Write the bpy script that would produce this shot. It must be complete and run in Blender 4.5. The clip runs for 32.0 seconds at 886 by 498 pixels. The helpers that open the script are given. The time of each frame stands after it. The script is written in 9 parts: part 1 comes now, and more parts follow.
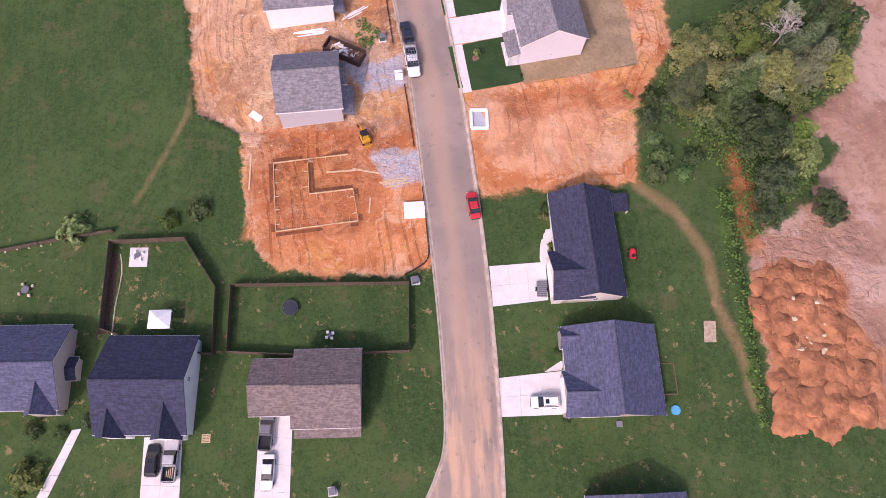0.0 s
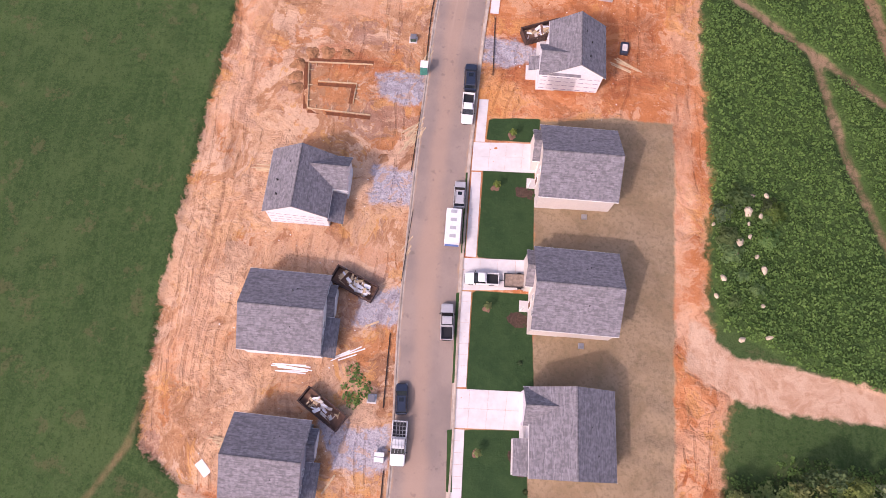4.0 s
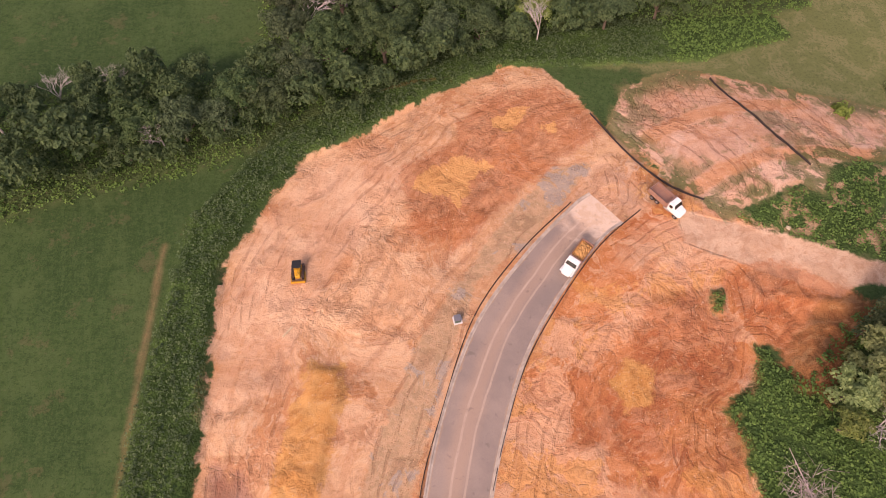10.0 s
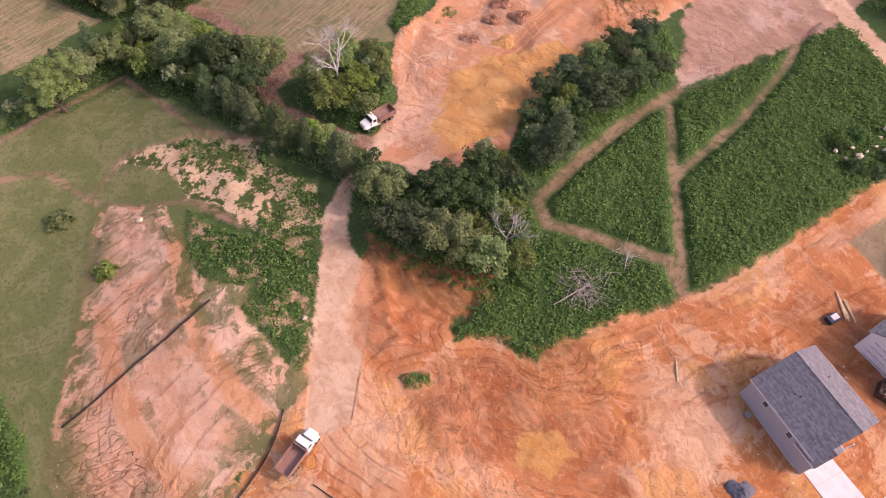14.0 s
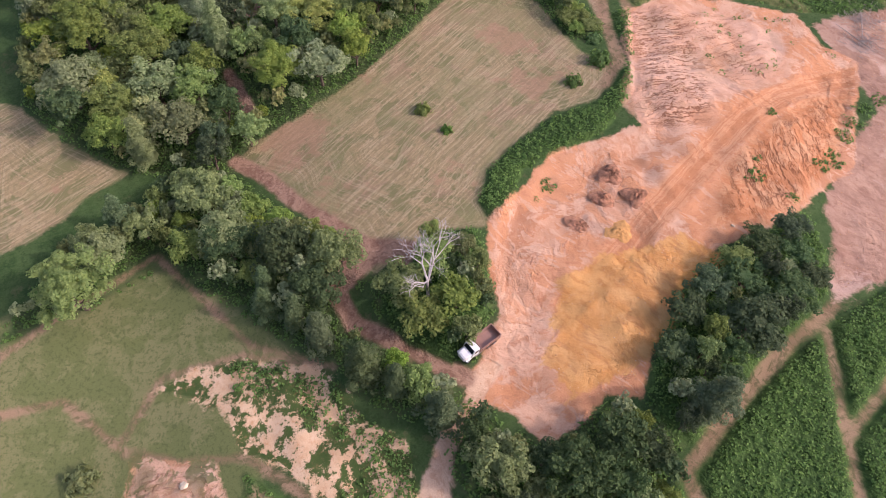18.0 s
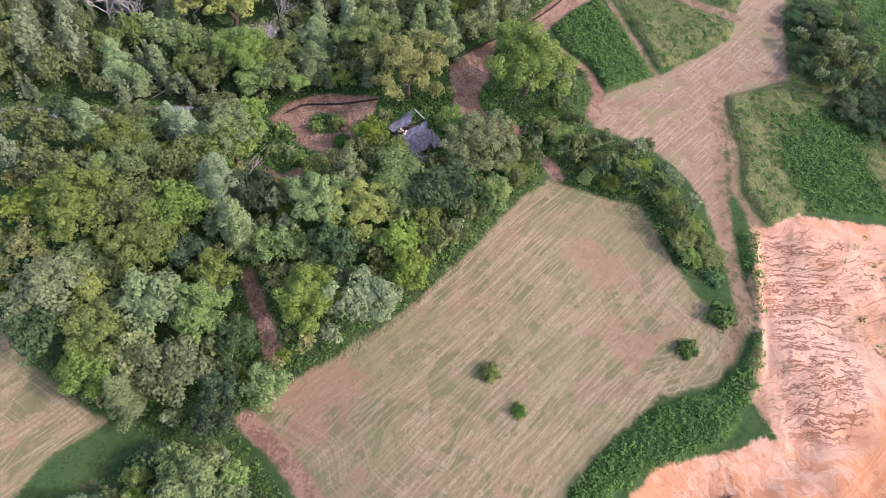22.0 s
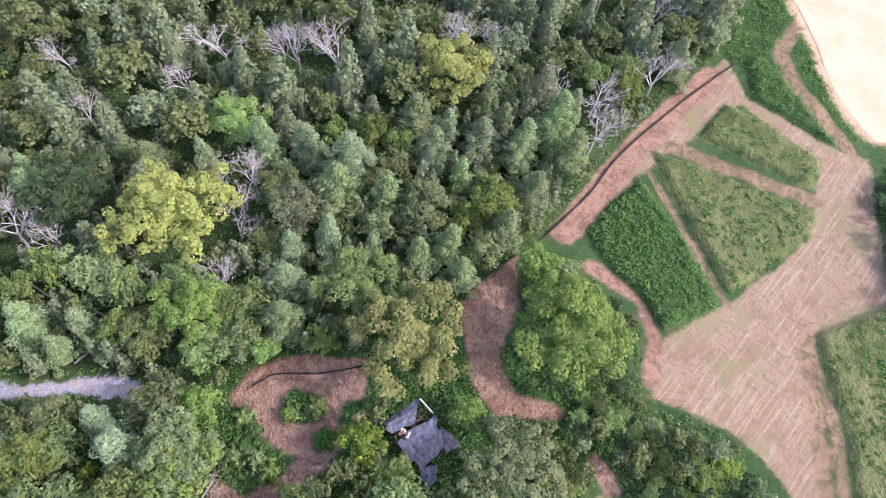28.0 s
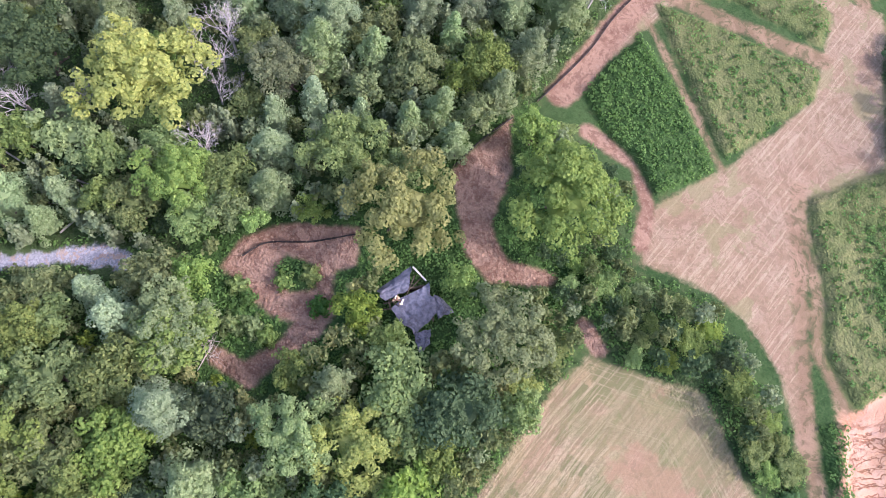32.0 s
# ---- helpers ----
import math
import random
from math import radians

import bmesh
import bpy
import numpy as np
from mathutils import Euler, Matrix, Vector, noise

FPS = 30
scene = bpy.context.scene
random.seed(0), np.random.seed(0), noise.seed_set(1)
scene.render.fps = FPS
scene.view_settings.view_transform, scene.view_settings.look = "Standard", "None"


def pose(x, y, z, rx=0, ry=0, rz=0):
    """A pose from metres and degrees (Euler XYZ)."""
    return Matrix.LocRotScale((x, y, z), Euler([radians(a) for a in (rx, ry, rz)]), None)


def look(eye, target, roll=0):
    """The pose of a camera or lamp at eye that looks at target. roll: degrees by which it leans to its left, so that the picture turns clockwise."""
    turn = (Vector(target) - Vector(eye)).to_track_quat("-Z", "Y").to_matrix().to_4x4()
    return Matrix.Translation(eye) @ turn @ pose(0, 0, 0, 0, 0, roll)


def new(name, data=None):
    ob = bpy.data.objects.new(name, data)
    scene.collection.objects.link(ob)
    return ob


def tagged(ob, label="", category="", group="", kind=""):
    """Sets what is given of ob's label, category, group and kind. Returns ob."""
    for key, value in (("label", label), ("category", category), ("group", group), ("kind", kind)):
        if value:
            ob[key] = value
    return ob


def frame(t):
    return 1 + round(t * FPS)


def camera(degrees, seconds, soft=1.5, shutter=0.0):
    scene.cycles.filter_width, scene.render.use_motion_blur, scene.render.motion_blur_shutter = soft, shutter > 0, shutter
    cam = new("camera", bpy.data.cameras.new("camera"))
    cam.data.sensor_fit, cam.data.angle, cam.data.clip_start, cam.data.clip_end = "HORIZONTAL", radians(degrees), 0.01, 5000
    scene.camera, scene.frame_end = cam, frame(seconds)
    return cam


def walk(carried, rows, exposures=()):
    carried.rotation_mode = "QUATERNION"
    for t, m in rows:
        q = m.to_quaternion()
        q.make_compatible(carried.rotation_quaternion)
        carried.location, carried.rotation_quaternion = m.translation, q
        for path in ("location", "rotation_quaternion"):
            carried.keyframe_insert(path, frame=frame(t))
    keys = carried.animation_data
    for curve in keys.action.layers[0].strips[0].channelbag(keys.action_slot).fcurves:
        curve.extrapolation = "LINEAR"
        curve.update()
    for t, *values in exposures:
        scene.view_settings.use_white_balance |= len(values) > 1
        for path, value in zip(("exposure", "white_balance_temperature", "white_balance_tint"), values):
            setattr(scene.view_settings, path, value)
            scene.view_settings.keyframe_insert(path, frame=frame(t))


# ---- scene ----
cam = camera(67.82, 32.0, 0.8)
METRES, EYE, TILT, LEAN, TURN = 360.0, 90.5, 0.0, 0.0, 0.0
ROWS = [
    (0.0, 0.00019, 0.00011, -0.00004, 6.29, -70.00, -2.26),
    (0.5, 0.00024, 0.02227, 0.00079, 6.16, -70.12, -2.10),
    (1.0, -0.00006, 0.04418, 0.00168, 6.06, -70.14, -1.98),
    (1.5, 0.00018, 0.06632, 0.00247, 11.74, -70.50, -2.18),
    (2.0, -0.00174, 0.08891, 0.00258, 18.62, -71.13, -2.64),
    (2.5, -0.00444, 0.11066, 0.00258, 19.15, -71.33, -2.57),
    (3.0, -0.00736, 0.13266, 0.00312, 19.21, -71.55, -2.36),
    (3.5, -0.01102, 0.15522, 0.00394, 19.35, -71.98, -2.21),
    (5.5, -0.03045, 0.24136, 0.00171, 18.49, -72.94, -2.07),
    (6.0, -0.03476, 0.26249, 0.00135, 18.33, -73.14, -1.81),
    (6.5, -0.03829, 0.28360, 0.00129, 18.27, -73.34, -1.34),
    (7.0, -0.04241, 0.30451, 0.00119, 18.25, -73.60, -0.97),
    (7.5, -0.04790, 0.32487, 0.00025, 16.00, -73.76, -0.84),
    (8.0, -0.05255, 0.34406, -0.00171, 9.67, -73.53, -0.57),
    (8.5, -0.06022, 0.36574, -0.00303, 9.42, -71.53, -1.08),
    (9.0, -0.06663, 0.38677, -0.00431, 10.36, -63.35, -1.13),
    (9.5, -0.07329, 0.40569, -0.00702, 8.60, -61.35, -1.25),
    (10.0, -0.07938, 0.42819, -0.00879, 0.69, -61.69, -1.46),
    (10.5, -0.08428, 0.45128, -0.00894, -1.08, -62.54, -1.72),
    (11.0, -0.08587, 0.47443, -0.01028, -13.02, -62.79, -1.78),
    (11.5, -0.08610, 0.49694, -0.01277, -52.36, -61.31, -2.22),
    (12.0, -0.08651, 0.51943, -0.01322, -87.13, -59.35, -2.55),
    (12.5, -0.08077, 0.53632, -0.01537, -100.15, -58.35, -2.29),
    (13.0, -0.07168, 0.54917, -0.01623, -105.59, -57.95, -2.27),
    (13.5, -0.06159, 0.55836, -0.01710, -106.94, -57.64, -2.30),
    (14.0, -0.04963, 0.56482, -0.01729, -107.68, -57.53, -2.28),
    (14.5, -0.03671, 0.57039, -0.01727, -107.87, -57.44, -2.49),
    (16.5, 0.02149, 0.57989, -0.01741, -107.12, -56.94, -3.34),
    (17.0, 0.03768, 0.58055, -0.01770, -106.97, -56.86, -3.60),
    (17.5, 0.05435, 0.58049, -0.01813, -107.05, -56.72, -3.86),
    (18.0, 0.07132, 0.57984, -0.01799, -107.24, -56.66, -4.11),
    (18.5, 0.08876, 0.57875, -0.01774, -107.45, -56.67, -4.38),
    (19.0, 0.10607, 0.57713, -0.01758, -107.64, -56.66, -4.58),
    (19.5, 0.12369, 0.57486, -0.01729, -107.81, -56.74, -4.73),
    (20.0, 0.14192, 0.57226, -0.01719, -107.97, -56.90, -4.90),
    (20.5, 0.16066, 0.56956, -0.01669, -107.46, -57.18, -5.18),
    (21.0, 0.17835, 0.56741, -0.01603, -101.74, -57.93, -5.75),
    (21.5, 0.19638, 0.56479, -0.01573, -100.77, -58.25, -5.84),
    (22.0, 0.21517, 0.56199, -0.01567, -101.27, -58.56, -5.82),
    (22.5, 0.23412, 0.55976, -0.01554, -101.80, -58.86, -5.81),
    (23.0, 0.25288, 0.55726, -0.01522, -102.06, -59.15, -5.85),
    (23.5, 0.27002, 0.55481, -0.01523, -102.30, -59.31, -5.87),
    (24.0, 0.28891, 0.55179, -0.01507, -102.45, -59.59, -5.92),
    (24.5, 0.30731, 0.54841, -0.01490, -102.53, -59.89, -5.87),
    (25.0, 0.32444, 0.54583, -0.01508, -102.63, -60.08, -5.94),
    (25.5, 0.33844, 0.54360, -0.01509, -102.68, -60.22, -5.94),
    (26.0, 0.34925, 0.54169, -0.01484, -102.81, -60.38, -5.83),
    (26.5, 0.35560, 0.54099, -0.01582, -102.90, -60.32, -5.74),
    (28.5, 0.36482, 0.53713, -0.01753, -103.08, -60.25, -5.46),
    (29.0, 0.36614, 0.53603, -0.01813, -103.31, -60.21, -5.42),
    (29.5, 0.36639, 0.53573, -0.01836, -103.38, -62.12, -5.46),
    (30.0, 0.36710, 0.53632, -0.01886, -103.41, -64.61, -5.67),
    (30.5, 0.36808, 0.53715, -0.01929, -103.48, -66.97, -5.94),
    (31.0, 0.36927, 0.53797, -0.01971, -103.57, -69.19, -6.23),
    (31.5, 0.36983, 0.53851, -0.02016, -103.67, -71.18, -6.42),
    (32.0, 0.37064, 0.53901, -0.02023, -103.67, -72.84, -6.60),
]
walk(cam, [(t, pose(0, 0, EYE, TILT, LEAN, TURN) @ pose(METRES * x, METRES * y, METRES * z, 90 + pitch, roll, yaw)) for t, x, y, z, yaw, pitch, roll in ROWS],
     [(0.0, 0.49, 6500, 39), (3.0, 0.54, 6600, 38), (6.0, 0.49, 7100, 34), (9.0, 0.44, 7900, 36), (12.0, 0.50, 7400, 39), (14.0, 0.58, 7050, 37), (19.0, 0.72, 6350, 27), (24.0, 1.16, 5950, 23), (28.0, 1.30, 5800, 23), (32.0, 1.37, 5750, 25)])

# ---- world and sun ----
SUN_DIR = Vector((-0.50, -1.04, 1.0)).normalized()
world = bpy.data.worlds.new("sky")
scene.world = world
world.use_nodes = True
wn = world.node_tree
sky = wn.nodes.new("ShaderNodeTexSky")
sky.sky_type, sky.sun_disc = "NISHITA", False
sky.sun_elevation = math.asin(SUN_DIR.z)
sky.sun_rotation = math.atan2(SUN_DIR.x, SUN_DIR.y)
sky.dust_density, sky.air_density = 4.0, 1.2
wn.links.new(sky.outputs["Color"], wn.nodes["Background"].inputs["Color"])
wn.nodes["Background"].inputs["Strength"].default_value = 0.15
sun = new("sun", bpy.data.lights.new("sun", "SUN"))
sun.data.energy, sun.data.angle, sun.data.color = 1.38, radians(1.2), (1.0, 0.96, 0.92)
sun.matrix_world = look(SUN_DIR * 400, (0, 0, 0))

rng = np.random.default_rng(7)


# ---- shader helper ----
class Shade:
    """Builds one procedural material."""

    def __init__(self, name, rough=0.9, spec=0.3):
        self.mat = bpy.data.materials.new(name)
        self.mat.use_nodes = True
        self.t = self.mat.node_tree
        self.b = self.t.nodes["Principled BSDF"]
        self.b.inputs["Roughness"].default_value = rough
        self.b.inputs["Specular IOR Level"].default_value = spec
        self.pos = self.node("ShaderNodeTexCoord").outputs["Object"]

    def node(self, kind, **props):
        n = self.t.nodes.new(kind)
        for k, v in props.items():
            setattr(n, k, v)
        return n

    def put(self, socket, v):
        if isinstance(v, bpy.types.NodeSocket):
            self.t.links.new(v, socket)
        else:
            socket.default_value = (*v, 1.0) if isinstance(v, tuple) and len(v) == 3 and socket.type == "RGBA" else v

    def noise(self, scale, detail=3.0, vec=None, rough=0.6, lac=2.0):
        n = self.node("ShaderNodeTexNoise")
        self.put(n.inputs["Vector"], vec or self.pos)
        n.inputs["Scale"].default_value, n.inputs["Detail"].default_value = scale, detail
        n.inputs["Roughness"].default_value, n.inputs["Lacunarity"].default_value = rough, lac
        return n.outputs["Fac"]

    def stretch(self, angle, sx, sy, sz=1.0, vec=None):
        """Coordinates turned by angle and scaled, for streaks along the turned y axis."""
        m = self.node("ShaderNodeMapping", vector_type="TEXTURE")
        self.put(m.inputs["Vector"], vec or self.pos)
        m.inputs["Rotation"].default_value = (0, 0, radians(angle))
        m.inputs["Scale"].default_value = (sx, sy, sz)
        return m.outputs["Vector"]

    def bent(self, *layers, vec=None):
        """Coordinates pushed about by noise, given as pairs of scale and reach in metres."""
        v = vec or self.pos
        for scale, reach in layers:
            n = self.node("ShaderNodeTexNoise")
            self.put(n.inputs["Vector"], self.pos)
            n.inputs["Scale"].default_value, n.inputs["Detail"].default_value = scale, 2.0
            c = self.node("ShaderNodeVectorMath", operation="SUBTRACT")
            self.put(c.inputs[0], n.outputs["Color"])
            c.inputs[1].default_value = (0.5, 0.5, 0.5)
            k = self.node("ShaderNodeVectorMath", operation="SCALE")
            self.put(k.inputs[0], c.outputs[0])
            k.inputs["Scale"].default_value = reach * 2
            a = self.node("ShaderNodeVectorMath", operation="ADD")
            self.put(a.inputs[0], v), self.put(a.inputs[1], k.outputs[0])
            v = a.outputs[0]
        return v

    def voronoi(self, scale, feature="F1", vec=None, out="Distance"):
        n = self.node("ShaderNodeTexVoronoi", feature=feature)
        self.put(n.inputs["Vector"], vec or self.pos)
        n.inputs["Scale"].default_value = scale
        return n.outputs[out]

    def m(self, op, a, b=0.0, clamp=False):
        n = self.node("ShaderNodeMath", operation=op, use_clamp=clamp)
        self.put(n.inputs[0], a), self.put(n.inputs[1], b)
        return n.outputs[0]

    def step(self, v, lo, hi):
        n = self.node("ShaderNodeMapRange", interpolation_type="SMOOTHSTEP")
        self.put(n.inputs["Value"], v)
        n.inputs["From Min"].default_value, n.inputs["From Max"].default_value = lo, hi
        return n.outputs["Result"]

    def mix(self, f, a, b, blend="MIX"):
        n = self.node("ShaderNodeMix", data_type="RGBA", blend_type=blend)
        self.put(n.inputs[0], f), self.put(n.inputs[6], a), self.put(n.inputs[7], b)
        return n.outputs[2]

    def attr(self, name):
        return self.node("ShaderNodeAttribute", attribute_name=name).outputs["Fac"]

    def island(self):
        return self.node("ShaderNodeNewGeometry").outputs["Random Per Island"]

    def random(self):
        return self.node("ShaderNodeObjectInfo").outputs["Random"]

    def bump(self, height, strength=0.5, dist=0.05):
        n = self.node("ShaderNodeBump")
        n.inputs["Strength"].default_value, n.inputs["Distance"].default_value = strength, dist
        self.put(n.inputs["Height"], height)
        self.put(self.b.inputs["Normal"], n.outputs["Normal"])

    def done(self, color, rough=None, metal=0.0):
        self.put(self.b.inputs["Base Color"], color)
        if rough is not None:
            self.put(self.b.inputs["Roughness"], rough)
        self.b.inputs["Metallic"].default_value = metal
        return self.mat


def simple(name, c, rough=0.6, metal=0.0, var=0.18, scale=3.0, bump=0.0, spec=0.4, grain=25.0):
    """Paint, plastic, timber and the like: one colour with two scales of variation."""
    s = Shade(name, rough, spec)
    a = s.noise(scale, 4)
    g = s.noise(grain, 2)
    dark = tuple(v * (1 - var) for v in c)
    light = tuple(min(1.0, v * (1 + var * 0.6)) for v in c)
    col = s.mix(s.step(a, 0.3, 0.7), dark, light)
    col = s.mix(s.m("MULTIPLY", s.step(g, 0.45, 0.75), var), col, tuple(v * 0.6 for v in c))
    if bump:
        s.bump(g, bump, 0.02)
    return s.done(col, None, metal)


# ---- plan ----
ROAD_LEFT = [(-1.1, -10.6), (0.6, -4.5), (2.7, 1.8), (3.4, 7.0), (1.8, 17.4), (-0.9, 30.5), (-4.8, 46.5), (-8.9, 63.2), (-14.3, 80.7), (-20.1, 103.1), (-22.6, 113.6),
             (-26.8, 132.4), (-28.9, 146.9), (-29.6, 154.9), (-28.8, 165.2), (-26.5, 177.0), (-21.9, 189.6), (-14.6, 200.7), (-6.5, 210.0), (-3.3, 212.7)]
ROAD_RIGHT = [(13.4, -10.6), (12.5, -4.6), (11.8, 1.8), (11.1, 6.9), (9.3, 18.2), (6.7, 31.8), (3.1, 47.9), (-1.3, 65.2), (-6.1, 82.0), (-11.7, 102.7), (-14.3, 113.7),
              (-18.5, 132.8), (-20.7, 146.9), (-21.4, 155.8), (-20.5, 165.4), (-18.3, 174.9), (-14.9, 185.2), (-9.2, 195.1), (-2.5, 204.2), (1.2, 207.3)]
DIRT_WEST = [(-1.0, 31.3), (-6.5, 29.0), (-17.4, 28.2), (-25.3, 28.9), (-28.8, 31.3), (-31.9, 41.1), (-34.4, 50.1), (-41.9, 52.8), (-44.4, 59.0), (-47.8, 70.8), (-50.6, 82.7),
             (-54.1, 98.8), (-56.9, 112.8), (-59.4, 127.3), (-61.7, 141.1), (-63.4, 150.3), (-63.5, 155.8), (-61.8, 160.2), (-58.5, 165.0), (-58.1, 171.4), (-59.2, 182.9),
             (-60.2, 198.3), (-54.7, 210.6), (-50.6, 218.9), (-40.4, 225.1), (-29.1, 234.1), (-15.7, 241.2), (-9.2, 241.3), (-4.7, 235.9), (-1.4, 230.6), (4.8, 219.1),
             (4.8, 210.2), (-9.5, 199.4), (-22.5, 170.5), (-25.3, 150.6), (-20.6, 124.5), (-14.2, 93.5)]
DIRT_EAST = [(-9.5, 199.4), (4.8, 210.2), (11.2, 213.6), (17.3, 208.6), (25.9, 203.5), (34.6, 201.7), (34.0, 196.0), (28.8, 195.0), (21.5, 185.9), (17.4, 187.0), (15.5, 181.1),
             (11.4, 176.8), (10.5, 172.4), (12.7, 169.5), (13.3, 163.4), (12.8, 159.4), (13.7, 150.3), (16.0, 136.6), (19.2, 127.0), (22.7, 113.4), (24.6, 103.2), (26.9, 94.3),
             (32.6, 85.3), (31.7, 81.5), (33.7, 72.2), (30.7, 67.9), (27.5, 59.6), (28.2, 47.9), (24.3, 47.0), (5.6, 43.3), (-6.5, 56.2), (-14.2, 93.5), (-20.6, 124.5),
             (-25.3, 150.6), (-22.5, 170.5)]
MULCH = [(-5.5, 116.9), (6.6, 121.7), (15.1, 123.6), (20.5, 101.8), (24.5, 84.3), (28.2, 68.6), (9.7, 63.0), (6.1, 77.9), (1.0, 95.0)]
SOD = [[(-12.2, 115.2), (-4.6, 117.6), (-3.8, 113.5), (-11.5, 111.4)], [(-10.4, 106.6), (-2.9, 108.6), (1.1, 95.0), (-6.9, 93.0)],
       [(-5.9, 88.2), (2.2, 90.3), (6.7, 77.0), (-2.3, 74.6)], [(-1.0, 69.5), (7.0, 72.1), (10.0, 63.5), (1.6, 61.0)]]
ACCESS = [(24.8, 94.2), (31.4, 91.2), (39.5, 92.2), (53.2, 93.5), (75.5, 93.3), (74.7, 88.1), (53.8, 88.8), (40.6, 85.9), (32.6, 85.3), (25.2, 86.9)]
QUARRY = [(122.9, 132.3), (124.6, 123.7), (119.8, 109.6), (112.6, 98.4), (102.7, 99.2), (96.9, 94.6), (73.2, 114.4), (68.0, 128.3), (65.7, 138.0), (64.9, 145.2), (61.8, 153.7),
          (54.2, 162.5), (46.4, 168.3), (47.5, 172.7), (46.0, 176.8), (43.7, 182.8), (49.2, 185.2), (52.0, 189.5), (53.5, 190.8), (59.3, 186.3), (63.5, 182.2), (71.9, 181.3),
          (80.3, 178.1), (85.1, 170.7), (89.8, 163.8), (90.4, 153.8), (90.7, 146.7), (98.2, 144.8), (105.8, 140.0)]
OCHRE = [[(65.8, 171.9), (68.4, 163.9), (68.1, 149.7), (63.3, 145.7), (58.6, 155.4), (51.8, 163.5), (49.2, 172.0), (49.0, 177.4), (54.5, 178.9), (58.7, 175.6)],
         [(-44.8, 183.4), (-40.7, 183.1), (-40.0, 178.3), (-41.5, 167.2), (-44.1, 156.7), (-48.2, 151.6), (-49.0, 161.6), (-47.4, 173.3)],
         
         [(-4.5, 181.1), (-1.0, 184.5), (2.5, 183.3), (1.5, 177.8), (-2.6, 176.9)]]
HAUL = [(52.5, 60.9), (60.2, 57.3), (56.2, 50.1), (51.6, 44.0), (46.4, 40.7), (44.6, 36.1), (46.8, 25.4), (48.4, 14.6), (49.5, 13.2), (63.2, 15.1), (88.5, 15.0), (110.6, 58.1), (109.4, 97.0),
        (84.2, 100.2), (77.2, 114.7), (67.9, 124.3), (57.9, 129.3), (51.4, 134.0), (52.2, 125.5), (54.5, 114.7), (56.4, 101.2), (61.1, 89.7), (65.2, 80.7), (62.0, 68.8)]
MOUNDS = [(44.6, 35.2), (51.3, 37.7), (58.7, 36.8), (59.0, 30.0), (64.1, 25.7), (63.2, 15.1), (49.5, 13.2), (48.1, 17.6), (46.8, 25.4)]
HAY = [(106.5, 215.1), (110.9, 211.0), (113.6, 201.7), (117.4, 193.6), (124.5, 182.2), (133.3, 171.5), (138.3, 163.3), (134.4, 157.0), (130.3, 149.8), (121.1, 148.5), (113.9, 147.8),
       (107.6, 144.9), (102.2, 147.4), (99.7, 150.2), (98.9, 159.1), (94.2, 168.4), (90.3, 174.4), (84.4, 178.4), (79.3, 177.9), (78.8, 181.3), (78.9, 186.7), (77.7, 192.5),
       (76.3, 197.3), (78.1, 198.3), (84.8, 199.7), (89.9, 204.7), (95.3, 207.7), (99.1, 207.9), (104.1, 213.7)]
TAN_FIELD = [(151.4, 150.9), (156.8, 146.9), (160.0, 134.7), (168.3, 115.8), (174.1, 111.6), (182.8, 105.6), (181.3, 96.8), (169.8, 102.6), (154.2, 110.0), (151.7, 125.8),
             (143.2, 128.5), (131.7, 133.9), (120.1, 138.0), (120.7, 140.5), (129.4, 138.6), (138.2, 140.3), (144.7, 145.5), (148.7, 152.0)]
TAN_STRIP = [(177.1, 156.2), (190.6, 140.9), (202.8, 123.5), (209.1, 110.8), (199.2, 111.7), (186.9, 103.4), (181.3, 96.8), (181.5, 106.3), (197.8, 113.6), (190.0, 130.0),
             (185.8, 138.3), (178.2, 151.7)]
CLEARING = [[(168.4, 173.9), (175.3, 163.0), (166.6, 165.6), (158.7, 170.8), (153.4, 169.9), (149.6, 163.7), (148.2, 164.9), (151.0, 173.7), (156.3, 175.5)],
            [(162.0, 208.0), (165.4, 204.4), (166.1, 198.7), (162.5, 188.3), (157.4, 190.1), (157.4, 193.2), (151.3, 194.4), (148.8, 197.1), (147.0, 201.9), (144.4, 206.7),
             (149.3, 211.2), (151.3, 210.2), (148.2, 206.9), (149.9, 201.4), (151.8, 199.6), (153.3, 202.4)]]
GRAY_TRACK = [(176.1, 260.8), (170.6, 237.3), (169.9, 231.2), (169.3, 223.6), (166.1, 219.2), (164.7, 220.5), (167.5, 228.3), (168.9, 237.4), (173.1, 260.8)]
POND = [(187.4, 84.1), (184.2, 86.7), (185.6, 91.9), (190.0, 92.9), (196.7, 93.4), (203.3, 92.3), (209.3, 90.7), (219.9, 89.1), (234.7, 87.4), (240.1, 70.6), (229.8, 53.1), (205.7, 53.2), (193.1, 64.6)]
MEADOW = [(76.4, 253.5), (82.8, 243.1), (91.9, 229.5), (70.2, 217.1), (70.5, 229.5), (63.4, 235.9), (70.0, 243.0), (69.1, 253.1)]
FAR_FIELD = [(134.2, 254.7), (131.8, 250.5), (125.5, 246.9), (120.7, 243.6), (114.5, 236.7), (111.0, 233.0), (107.4, 240.1), (103.0, 243.1), (98.5, 251.0), (98.0, 262.0), (134.0, 262.0)]
SAND = [(67.7, 230.6), (69.2, 226.1), (68.4, 218.2), (63.0, 206.7), (56.3, 205.5), (49.5, 199.5), (42.5, 200.5), (41.2, 207.8), (46.1, 212.3), (51.8, 215.4), (55.7, 220.6),
        (62.4, 222.4), (65.1, 226.4)]
